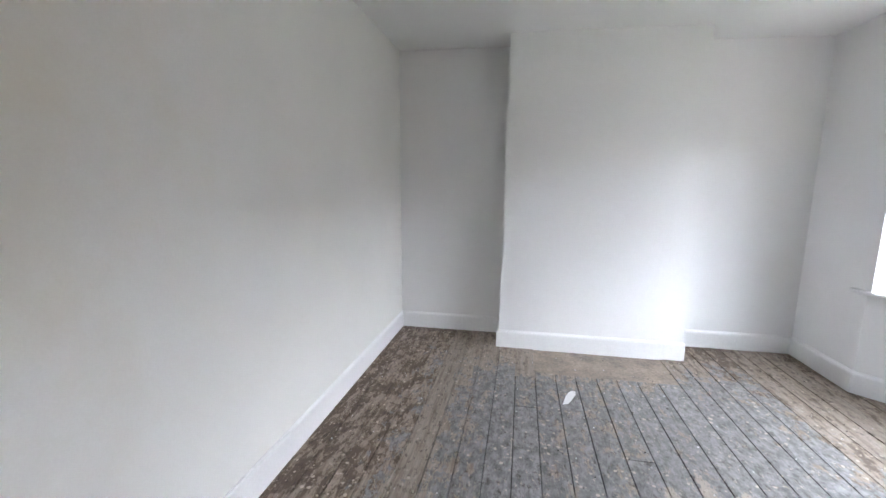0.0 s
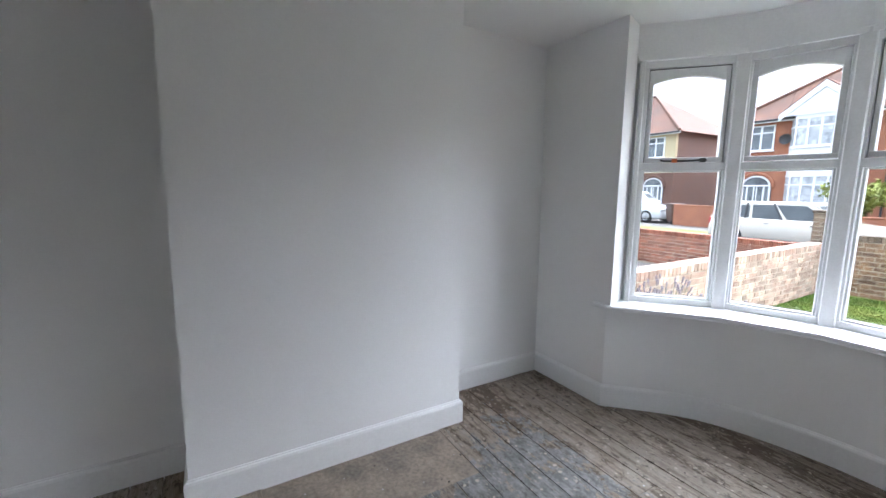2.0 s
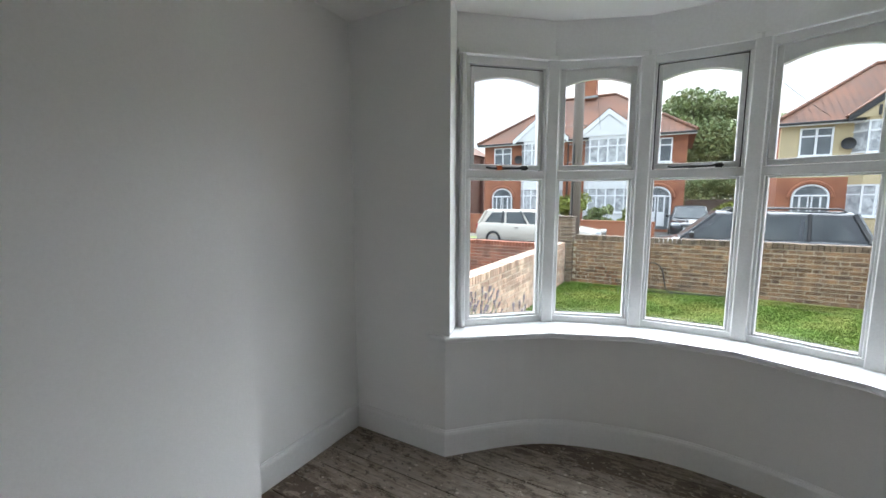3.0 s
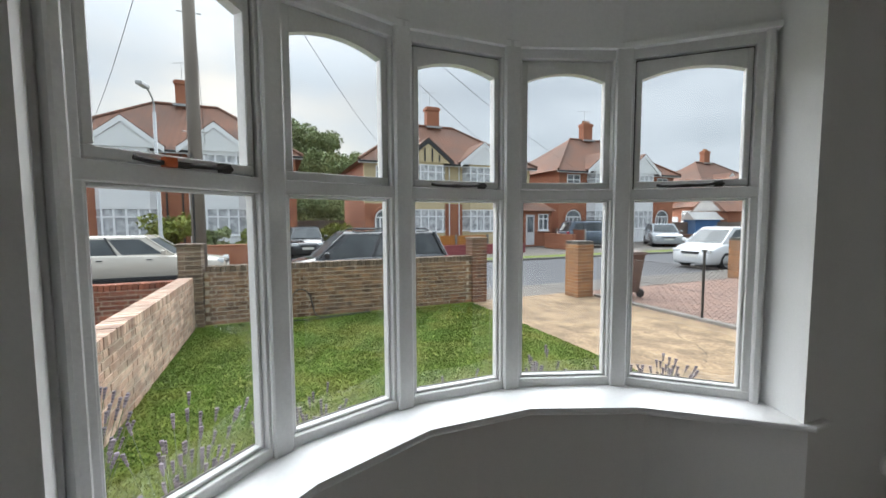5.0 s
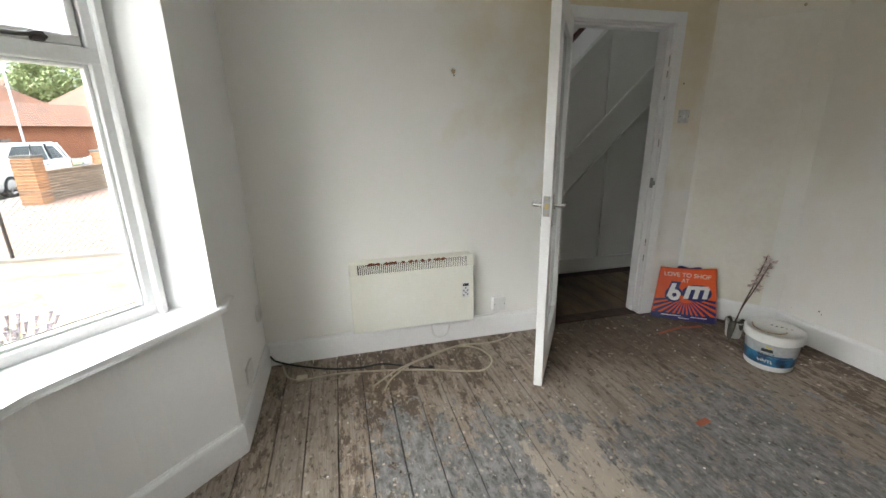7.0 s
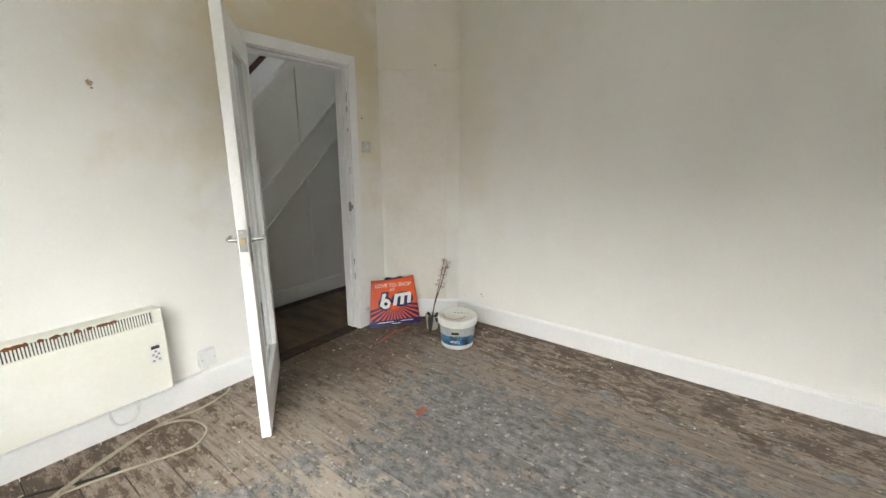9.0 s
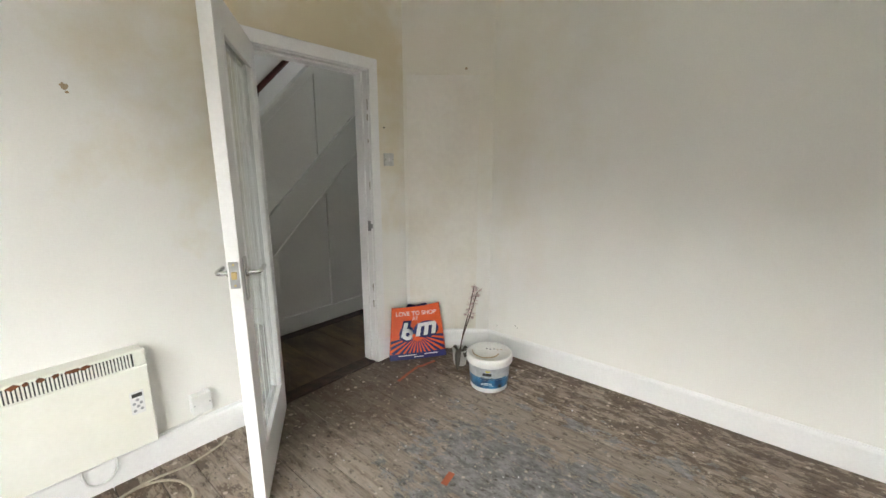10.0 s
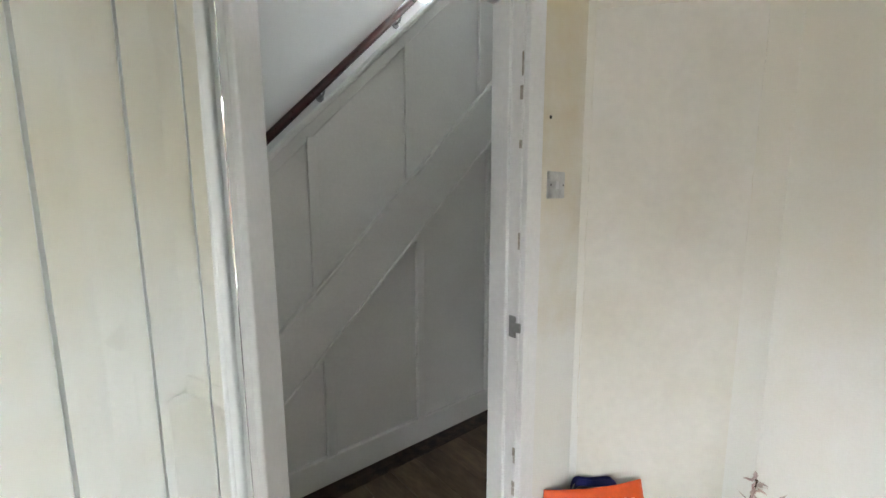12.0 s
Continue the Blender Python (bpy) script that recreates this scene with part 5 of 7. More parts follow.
cp = part("control_panel", B((2.128, 0.103, 0.345, 2.178, 0.1065, 0.45), w=0.001), M_plastic, ht)
part("display", B((2.134, 0.106, 0.424, 2.171, 0.1075, 0.441)), M_dark, cp)
for bx, bz in ((2.153, 0.410), (2.141, 0.394), (2.166, 0.394), (2.153, 0.380), (2.141, 0.366), (2.166, 0.362)):
    bm = bmesh.new()
    lathe(bm, [(0.0065, 0), (0.0065, 0.0012)], 12, Matrix.Translation((bx, 0.1063, bz)) @ Matrix.Rotation(radians(-90), 4, "X"))
    part("button", bm, M_grey, cp)
for x in (HX0 + 0.12, HX1 - 0.12):
    part("bracket", B((x - 0.02, 0.001, HZ0 + 0.0, x + 0.02, 0.05, HZ0 + 0.03)), M_steel, ht)
bm = bmesh.new()
tube(bm, curve_pts([(2.25, 0.05, HZ0 + 0.015), (2.248, 0.045, 0.12), (2.27, 0.035, 0.062), (2.31, 0.03, 0.045), (2.35, 0.035, 0.07), (2.365, 0.045, 0.13), (2.362, 0.05, HZ0 + 0.015)], 6), 0.0055, 8)
part("cable_loop", bm, M_plastic, ht, "white flex hanging in a loop", smooth=True)

spur = thing("fused_spur", "white plastic fused spur box on the wall by the heater", "socket")
part("back_box", B((1.847, -0.002, 0.19, 1.935, 0.034, 0.288), w=0.004, seg=2), M_plastic, spur)
fp = part("face_plate", B((1.846, 0.033, 0.189, 1.936, 0.043, 0.289), w=0.003, seg=2), M_plastic, spur)
for x in (1.856, 1.926):
    bm = bmesh.new()
    lathe(bm, [(0.0035, 0), (0.0035, 0.001)], 10, Matrix.Translation((x, 0.0425, 0.239)) @ Matrix.Rotation(radians(-90), 4, "X"))
    part("screw", bm, M_steel, fp)
part("fuse_holder", B((1.868, 0.0425, 0.224, 1.890, 0.0445, 0.254), w=0.0008), M_plastic, fp)
part("rocker", B((1.900, 0.0425, 0.228, 1.914, 0.0455, 0.250), w=0.001), M_plastic, fp)
bm = bmesh.new()
tube(bm, curve_pts([(1.89, 0.02, 0.192), (1.892, 0.022, 0.176), (1.93, 0.022, 0.163), (2.0, 0.021, 0.160), (2.08, 0.022, 0.162), (2.14, 0.04, 0.187)], 6), 0.005, 8)
part("flex", bm, M_plastic, spur, smooth=True)

sw = thing("light_switch", "white plastic light switch on the stained wall", "light switch")
pl = part("face_plate", B((0.523, -0.002, 1.402, 0.609, 0.009, 1.488), w=0.003, seg=2), mk("greyed_plastic", (0.62, 0.62, 0.60), rough=0.4, bump=0), sw)
part("rocker", B((0.560, 0.0085, 1.433, 0.572, 0.0125, 1.457), w=0.001), M_plastic, pl)
for x in (0.533, 0.599):
    bm = bmesh.new()
    lathe(bm, [(0.003, 0), (0.003, 0.001)], 10, Matrix.Translation((x, 0.0085, 1.445)) @ Matrix.Rotation(radians(-90), 4, "X"))
    part("screw", bm, M_dark, pl)

so = thing("wall_socket", "white blank socket plate low on the wall", "socket")
part("face_plate", B((XE - 0.011, 0.405, 0.195, XE + 0.002, 0.52, 0.285), w=0.003, seg=2), M_plastic, so)
bm = bmesh.new()
lathe(bm, [(0.048, 0), (0.047, 0.012), (0.036, 0.018)], 24, Matrix.Translation((XE + 0.001, 0.105, 0.392)) @ Matrix.Rotation(radians(-90), 4, "Y"))
tagged(part("wall_cover", bm, M_plastic, smooth=False), "round white plastic blanking cover on the wall", "cover plate")


def cable(name, label, pts, r, material, plug=None):
    bm = bmesh.new()
    tube(bm, curve_pts(pts, 8), r, 7)
    ob = tagged(part(name, bm, material, smooth=True), label, "cable")
    return ob


M_cbl = mk("black_rubber", (0.02, 0.018, 0.016), rough=0.6, bump=0)
M_cbe = mk("beige_flex", (0.52, 0.45, 0.34), (0.42, 0.36, 0.27), s1=8, rough=0.5, bump=0)
cable("black_cable", "black cable running from the corner across the floorboards", [(XE - 0.02, 0.03, 0.07), (3.33, 0.05, 0.04), (3.2, 0.09, 0.012), (3.02, 0.16, 0.006), (2.84, 0.195, 0.006), (2.71, 0.19, 0.006), (2.55, 0.27, 0.006), (2.42, 0.33, 0.006)], 0.006, M_cbl)
cable("flex_coil", "old beige flex lying in a loose coil on the floorboards", [(3.30, 0.06, 0.01), (3.26, 0.18, 0.006), (3.18, 0.235, 0.006), (3.0, 0.225, 0.006), (2.78, 0.25, 0.006), (2.466, 0.335, 0.013), (2.25, 0.40, 0.006), (2.13, 0.415, 0.006), (2.055, 0.33, 0.006), (2.075, 0.20, 0.006), (2.16, 0.125, 0.006), (2.30, 0.13, 0.006), (2.586, 0.262, 0.014), (2.70, 0.33, 0.006), (2.79, 0.41, 0.006)], 0.0055, M_cbe)
cable("flex_coil", "second length of beige flex crossing the first on the floorboards", [(2.735, 0.47, 0.006), (2.68, 0.36, 0.006), (2.56, 0.27, 0.021), (2.4, 0.19, 0.012), (2.2, 0.12, 0.016), (2.0, 0.125, 0.006), (1.85, 0.09, 0.006), (1.80, 0.05, 0.006)], 0.005, M_cbe)
bm = B((3.15, 0.20, 0.001, 3.21, 0.245, 0.022), w=0.006, seg=2)
tagged(part("cable_connector", bm, M_cbe), "small beige plug end on the floorboards", "plug")
bm = bmesh.new()
lathe(bm, [(0.012, 0), (0.012, 0.02), (0.006, 0.03)], 10, Matrix.Translation((2.425, 0.327, 0.012)) @ Matrix.Rotation(radians(80), 4, "Y") @ Matrix.Rotation(0.6, 4, "X"))
tagged(part("cable_end", bm, M_cbl), "frayed dark end of the black cable", "cable end")

# marks on the walls
M_hole = mk("plaster_scar", (0.36, 0.24, 0.13), (0.60, 0.50, 0.36), s1=30, s2=120, rough=0.95, bump=0.6)


def blot(name, label, cx, cz, r, material, seed, m=None, depth=0.0016):
    rg = random.Random(seed)
    ring = [(cx + r * math.cos(t_) * rg.uniform(0.6, 1.15), cz + r * math.sin(t_) * rg.uniform(0.6, 1.15)) for t_ in [6.283 * i / 14 for i in range(14)]]
    bm = bmesh.new()
    slab_xz(bm, ring, -0.002, depth)
    if m:
        bmesh.ops.transform(bm, matrix=m, verts=bm.verts[:])
    return tagged(part(name, bm, material), label, "wall mark", kind="structure")


blot("plaster_scar", "brown scar of bare plaster on the wall", 2.198, 1.696, 0.015, M_hole, 1)
blot("plaster_scar_small", "small brown scar under the first one", 2.192, 1.676, 0.006, M_hole, 2)
MW = Matrix(((0, 1, 0, 0), (1, 0, 0, 0), (0, 0, 1, 0), (0, 0, 0, 1)))
for k_, (wy_, wz_, wr_) in enumerate(((0.72, 0.24, 0.0045), (0.735, 0.225, 0.003), (0.56, 0.20, 0.0025))):
    blot("scuff_mark", "small dark scuff low on the wall above the skirting", wy_, wz_, wr_, M_dark, 20 + k_, MW)
blot("screw_hole", "dark screw hole in the stained wall", 0.60, 1.655, 0.006, M_dark, 3)
ch_d = Vector((-0.427, 0.503, 0)).normalized()
CH = Matrix(((ch_d.x, ch_d.y, 0, 0.413), (ch_d.y, -ch_d.x, 0, 0.0), (0, 0, 1, 0), (0, 0, 0, 1)))
bm = bmesh.new()
lathe(bm, [(0.009, 0), (0.009, 0.006), (0.004, 0.012)], 10, CH @ Matrix.Translation((0.44, 0, 2.06)) @ Matrix.Rotation(radians(-90), 4, "X"))
tagged(part("wall_plug", bm, M_hole), "brown wall plug in the slanting cream wall", "wall plug")
# edges of the old plaster panel on the slanting wall
M_ridge = mk("yellowed_plaster", (0.80, 0.76, 0.66), (0.82, 0.79, 0.72), s1=12, s2=80, rough=0.85, bump=0.4)
ridge = thing("plaster_panel", "uneven raised edge of an old plaster panel on the slanting wall", "plaster panel", kind="structure")
M_grub = mk("grubby_plaster", (0.87, 0.845, 0.785), (0.77, 0.72, 0.62), s1=2.6, s2=30, rough=0.8, bump=0.06, lo=0.42, hi=0.85, fine=0.03)
bm = bmesh.new()
box(bm, 0.026, -0.004, 0.16, 0.533, 0.0012, 2.019, CH)
part("panel", bm, M_grub, ridge)
rng = random.Random(6)
for a_, b_ in (((0.02, 2.018), (0.555, 2.026)), ((0.535, 2.02), (0.53, 0.9)), ((0.028, 2.02), (0.02, 0.55))):
    bm = bmesh.new()
    pa = [Vector((a_[0] + (b_[0] - a_[0]) * i / 24 + rng.uniform(-0.003, 0.003), 0.0, a_[1] + (b_[1] - a_[1]) * i / 24 + rng.uniform(-0.004, 0.004))) for i in range(25)]
    tube(bm, [CH @ p for p in pa], [rng.uniform(0.0008, 0.0018) for _ in pa], 6)
    part("edge", bm, M_ridge, ridge)

# carrier bag leaning in the corner
M_orange = mk("orange_print", (0.78, 0.115, 0.02), (0.70, 0.09, 0.02), s1=6, s2=70, rough=0.45, bump=0.12, fine=0.06)
M_blue = mk("blue_print", (0.018, 0.022, 0.13), (0.012, 0.016, 0.10), s1=6, s2=70, rough=0.45, bump=0.12, fine=0.06)
M_bagwhite = mk("white_print", (0.82, 0.82, 0.82), rough=0.45, bump=0.1, fine=0.04)
bl, br = Vector((0.325, 0.325, 0)), Vector((0.675, 0.075, 0))
bu = (br - bl).normalized()
bn = Vector((-bu.y, bu.x, 0))
if bn.dot(Vector((1, 1, 0))) < 0:
    bn = -bn
up = (Vector((0, 0, 1)) * math.cos(radians(17)) - bn * math.sin(radians(17)))
fw = up.cross(bu)
BM = Matrix(((bu.x, fw.x, up.x, bl.x), (bu.y, fw.y, up.y, bl.y), (bu.z, fw.z, up.z, 0.003), (0, 0, 0, 1)))
BWD, BHT = 0.43, 0.385
bag = thing("carrier_bag", "orange and blue shopping bag with white lettering, leaning in the corner", "bag", BM)


def bag_y(u, z):
    """Bulge and creases of the bag's front."""
    s, t_ = u / BWD, z / BHT
    return 0.012 * math.sin(math.pi * s) * (1 - 0.5 * t_) + 0.005 * noise.noise(Vector((u * 9, z * 7, 2)))


def bag_edge(u, z):
    s, t_ = u / BWD, z / BHT
    return BWD * (s + (0.16 * t_) * (0.5 - s) - 0.01 * t_), z + 0.018 * (1 - s) * t_ - 0.012 * math.sin(3 * s) * t_


def bag_sheet(name, pts_fn, material, lift, parent, label="", nu=22, nz=18, u0=0, u1=BWD, z0=0, z1=BHT):
    bm = bmesh.new()
    g = [[None] * (nz + 1) for _ in range(nu + 1)]
    for i in range(nu + 1):
        for j in range(nz + 1):
            u, z = u0 + (u1 - u0) * i / nu, z0 + (z1 - z0) * j / nz
            e = bag_edge(u, z)
            g[i][j] = bm.verts.new((e[0], bag_y(u, z) + lift, e[1]))
    for i in range(nu):
        for j in range(nz):
            bm.faces.new((g[i][j], g[i + 1][j], g[i + 1][j + 1], g[i][j + 1]))
    r = bmesh.ops.extrude_face_region(bm, geom=bm.faces[:])
    bmesh.ops.translate(bm, verts=[v for v in r["geom"] if isinstance(v, bmesh.types.BMVert)], vec=(0, -0.0016, 0))
    return part(name, bm, material, parent, label, smooth=True)


bag_sheet("front_panel", None, M_orange, 0.0, bag)
bag_sheet("lower_print", None, M_blue, 0.0022, bag, z0=0.0, z1=0.045)
bm = bmesh.new()
for y0, z_top in ((-0.05, BHT * 0.97),):
    prism(bm, [(0.004, -0.010), (0.004, -0.06), (BWD - 0.004, -0.06), (BWD - 0.004, -0.010)], 0.0, 0.30)
for v in bm.verts:
    if v.co.z > 0.2:
        v.co.y *= 0.35
        v.co.z = BHT - 0.012
        v.co.x = bag_edge(v.co.x, BHT)[0]
part("back_and_gusset", bm, M_blue, bag)
# rays of blue over the lower half
for k in range(15):
    a0 = radians(6 + 168 * k / 15)
    a1 = a0 + radians(5.5)
    bm = bmesh.new()
    cx, cz = BWD * 0.5, 0.178
    qs = []
    for a_, rr in ((a0, 0.055), (a0, 0.30), (a1 + 0.01, 0.30), (a1 - 0.01, 0.055)):
        u = cx - rr * math.cos(a_)
        z = cz - rr * math.sin(a_) * 0.9
        if u < 0.004:
            z = cz - (cz - z) * (cx - 0.004) / (cx - u)
            u = 0.004
        if u > BWD - 0.004:
            z = cz - (cz - z) * (cx - BWD + 0.004) / (cx - u)
            u = BWD - 0.004
        if z < 0.043:
            u = cx + (u - cx) * (cz - 0.043) / max(cz - z, 1e-6)
            z = 0.043
        qs.append((u, z))
    n_ = 8
    rows_ = []
    for i in range(n_ + 1):
        t_ = i / n_
        row = []
        for p, q in ((qs[0], qs[1]), (qs[3], qs[2])):
            u, z = p[0] + (q[0] - p[0]) * t_, p[1] + (q[1] - p[1]) * t_
            e = bag_edge(u, z)
            row.append(bm.verts.new((e[0], bag_y(u, z) + 0.0026, e[1])))
        rows_.append(row)
    for p, q in zip(rows_, rows_[1:]):
        bm.faces.new((p[0], q[0], q[1], p[1]))
    part("ray", bm, M_blue, bag)


def bag_blob(name, pts, lift, material):
    """A flat printed shape on the bag's front."""
    bm = bmesh.new()
    va = []
    for u, z in pts:
        u = BWD - u
        e = bag_edge(u, z)
        va.append(bm.verts.new((e[0], bag_y(u, z) + lift + 0.004, e[1])))
    f = bm.faces.new(va)
    r = bmesh.ops.extrude_face_region(bm, geom=[f])
    bmesh.ops.translate(bm, verts=[v for v in r["geom"] if isinstance(v, bmesh.types.BMVert)], vec=(0, -0.004, 0))
    return part(name, bm, material, bag)


def disc(cx, cz, ru, rz, n_=18, ph=0.0):
    return [(cx + ru * math.cos(6.2832 * i / n_ + ph), cz + rz * math.sin(6.2832 * i / n_ + ph)) for i in range(n_)]


def tilt_rect(cx, cz, w_, h_, sk=0.25):
    return [(cx - w_ / 2 - sk * h_ / 2, cz - h_ / 2), (cx + w_ / 2 - sk * h_ / 2, cz - h_ / 2), (cx + w_ / 2 + sk * h_ / 2, cz + h_ / 2), (cx - w_ / 2 + sk * h_ / 2, cz + h_ / 2)]


LC = (BWD * 0.5, 0.200)
for shape in (disc(LC[0] - 0.085, LC[1] - 0.012, 0.062, 0.060), disc(LC[0] + 0.075, LC[1] + 0.008, 0.105, 0.062), tilt_rect(LC[0] - 0.095, LC[1] + 0.02, 0.07, 0.13)):
    bag_blob("logo_outline", shape, 0.003, M_blue)
for shape in (disc(LC[0] - 0.08, LC[1] - 0.016, 0.045, 0.042), tilt_rect(LC[0] - 0.103, LC[1] + 0.018, 0.034, 0.105),
              tilt_rect(LC[0] + 0.01, LC[1] + 0.0, 0.034, 0.075), tilt_rect(LC[0] + 0.075, LC[1] + 0.006, 0.034, 0.080), tilt_rect(LC[0] + 0.14, LC[1] + 0.008, 0.034, 0.078), tilt_rect(LC[0] + 0.08, LC[1] + 0.045, 0.15, 0.026)):
    bag_blob("logo_shape", shape, 0.0045, M_bagwhite)
bag_blob("logo_dot", disc(LC[0] - 0.08, LC[1] - 0.016, 0.016, 0.015), 0.006, M_blue)
bag_blob("logo_accent", disc(LC[0] - 0.032, LC[1] - 0.03, 0.012, 0.014), 0.006, M_orange)
TX = Matrix(((-1, 0, 0, 0), (0, 0, 1, 0), (0, 1, 0, 0), (0, 0, 0, 1)))
text("LOVE TO SHOP", 0.044, bag, Matrix.Translation((BWD * 0.5, 0.019, 0.332)) @ TX, M_bagwhite, 0.001)
text("AT", 0.036, bag, Matrix.Translation((BWD * 0.52, 0.019, 0.292)) @ TX, M_bagwhite, 0.001)
for k, w_ in enumerate((0.30, 0.07)):
    bag_blob("small_print", tilt_rect(BWD * 0.5, 0.030 - 0.014 * k, w_, 0.005, 0), 0.0045, M_bagwhite)
for s0, yb in ((0.3, 0.0), (0.3, -0.03)):
    bm = bmesh.new()
    path = curve_pts([(BWD * 0.28, yb - 0.004, BHT - 0.03), (BWD * 0.30, yb - 0.006, BHT + 0.004), (BWD * 0.45, yb - 0.035, BHT - 0.006), (BWD * 0.60, yb - 0.02, BHT + 0.004), (BWD * 0.66, yb - 0.004, BHT - 0.03)], 6)
    va = [(bm.verts.new(p + Vector((0, 0, 0.012))), bm.verts.new(p - Vector((0, 0.004, 0.012)))) for p in path]
    for p, q in zip(va, va[1:]):
        bm.faces.new((p[0], q[0], q[1], p[1]))
    r = bmesh.ops.extrude_face_region(bm, geom=bm.faces[:])
    bmesh.ops.translate(bm, verts=[v for v in r["geom"] if isinstance(v, bmesh.types.BMVert)], vec=(0, -0.002, 0))
    part("handle", bm, M_blue, bag, "dark blue webbing handle")

# paint tub
M_tub = mk("white_tub_plastic", (0.80, 0.80, 0.78), (0.74, 0.73, 0.70), s1=8, s2=50, rough=0.4, bump=0.05, fine=0.05)
M_lblgrey = mk("grey_label", (0.45, 0.46, 0.46), (0.40, 0.41, 0.42), s1=12, rough=0.4, bump=0)
M_lblblue = mk("blue_label", (0.012, 0.05, 0.12), (0.03, 0.16, 0.30), s1=14, s2=40, rough=0.4, bump=0, lo=0.45, hi=0.6)
tub = thing("paint_tub", "white plastic paint tub with grey-blue label and dried paint", "paint tub", Matrix.Translation((0.462, 0.800, 0.002)) @ Matrix.Rotation(math.atan2(1.08, 1.88), 4, "Z") @ Matrix.Scale(1.06, 4))
bm = bmesh.new()
lathe(bm, [(0.108, 0), (0.112, 0.004), (0.119, 0.10), (0.127, 0.20)], 40)
part("body", bm, M_tub, tub, smooth=True)
bm = bmesh.new()
lathe(bm, [(0.137, 0.168), (0.139, 0.172), (0.139, 0.208), (0.135, 0.216), (0.124, 0.217), (0.121, 0.211), (0.0, 0.211)], 40, cap=False)
lid = part("lid", bm, M_tub, tub, smooth=True)


def band(name, z0, z1, r0, r1, a0, a1, material, n_=28):
    bm = bmesh.new()
    row = []
    for i in range(n_ + 1):
        t_ = radians(a0 + (a1 - a0) * i / n_)
        row.append((bm.verts.new((r0 * math.cos(t_), r0 * math.sin(t_), z0)), bm.verts.new((r1 * math.cos(t_), r1 * math.sin(t_), z1))))
    for p, q in zip(row, row[1:]):
        bm.faces.new((p[0], q[0], q[1], p[1]))
    return part(name, bm, material, tub, smooth=True)


band("label", 0.085, 0.160, 0.1192, 0.1248, -95, 95, M_lblgrey)
band("label", 0.032, 0.085, 0.1155, 0.1192, -95, 95, M_lblblue)
band("label", 0.086, 0.098, 0.1198, 0.1206, -80, 60, M_lblblue)
for body, zt, sz, r_, mt in (("TRADE", 0.098, 0.024, 0.1224, M_dark), ("VINYL", 0.060, 0.026, 0.1198, M_bagwhite)):
    text(body, sz, tub, Matrix.Translation((r_, -0.005, zt)) @ Matrix(((0, 0, 1, 0), (1, 0, 0, 0), (0, 1, 0, 0), (0, 0, 0, 1))), mt, 0.0006)
part("brand_bar", B((0.1208, -0.03, 0.114, 0.1232, 0.022, 0.132), w=0.001), M_dark, tub)
bm = bmesh.new()
lathe(bm, [(0.014, 0), (0.014, 0.0008)], 12, Matrix.Translation((0.1228, 0.0, 0.143)) @ Matrix.Rotation(radians(90), 4, "Y") @ Matrix.Diagonal((0.5, 1, 1, 1)))
part("label_mark", bm, mk("yellow_print", (0.6, 0.5, 0.05), rough=0.5, bump=0), tub)
part("label_box", B((0.095, 0.062, 0.040, 0.104, 0.078, 0.056)), M_dark, tub)
M_dried = mk("dried_paint", (0.42, 0.30, 0.17), (0.6, 0.5, 0.35), s1=20, s2=80, rough=0.6, bump=0.3)
bm = bmesh.new()
tube(bm, curve_pts([(-0.01, -0.105, 0.212), (0.05, -0.085, 0.212), (0.085, -0.03, 0.212), (0.065, 0.03, 0.212), (0.02, 0.055, 0.212)], 6), 0.004, 6)
part("paint_streak", bm, M_dried, lid)
for k in range(5):
    bm = bmesh.new()
    lathe(bm, [(0.006, 0), (0.004, 0.002)], 8, Matrix.Translation((-0.045 + 0.006 * (k % 2), -0.02 + 0.022 * k, 0.211)))
    part("paint_spot", bm, M_dark if k < 3 else M_dried, lid)

# dried orchid in a pot
M_pot = mk("grey_glazed_pot", (0.62, 0.61, 0.58), (0.5, 0.49, 0.46), s1=10, rough=0.35, bump=0.05)
M_stem = mk("dry_stem", (0.10, 0.055, 0.035), (0.06, 0.035, 0.025), s1=20, rough=0.8)
M_petal = mk("dry_petal", (0.72, 0.60, 0.57), (0.45, 0.32, 0.30), s1=40, s2=90, rough=0.85, bump=0.2, rnd=0.3, island=True)
M_leaf = mk("dead_leaf", (0.035, 0.032, 0.026), (0.06, 0.05, 0.035), s1=15, rough=0.55)
orchid = thing("potted_orchid", "dried-up orchid with two brown stems in a pale pot", "plant", Matrix.Translation((0.365, 0.485, 0.002)))
bm = bmesh.new()
lathe(bm, [(0.042, 0), (0.045, 0.01), (0.054, 0.105), (0.056, 0.115), (0.050, 0.115), (0.047, 0.095), (0.0, 0.092)], 24, cap=False)
part("pot", bm, M_pot, orchid, smooth=True)
bm = bmesh.new()
lathe(bm, [(0.046, 0.088), (0.03, 0.100), (0.0, 0.104)], 14, cap=False)
part("soil", bm, M_leaf, orchid)
rng = random.Random(8)
tops = []
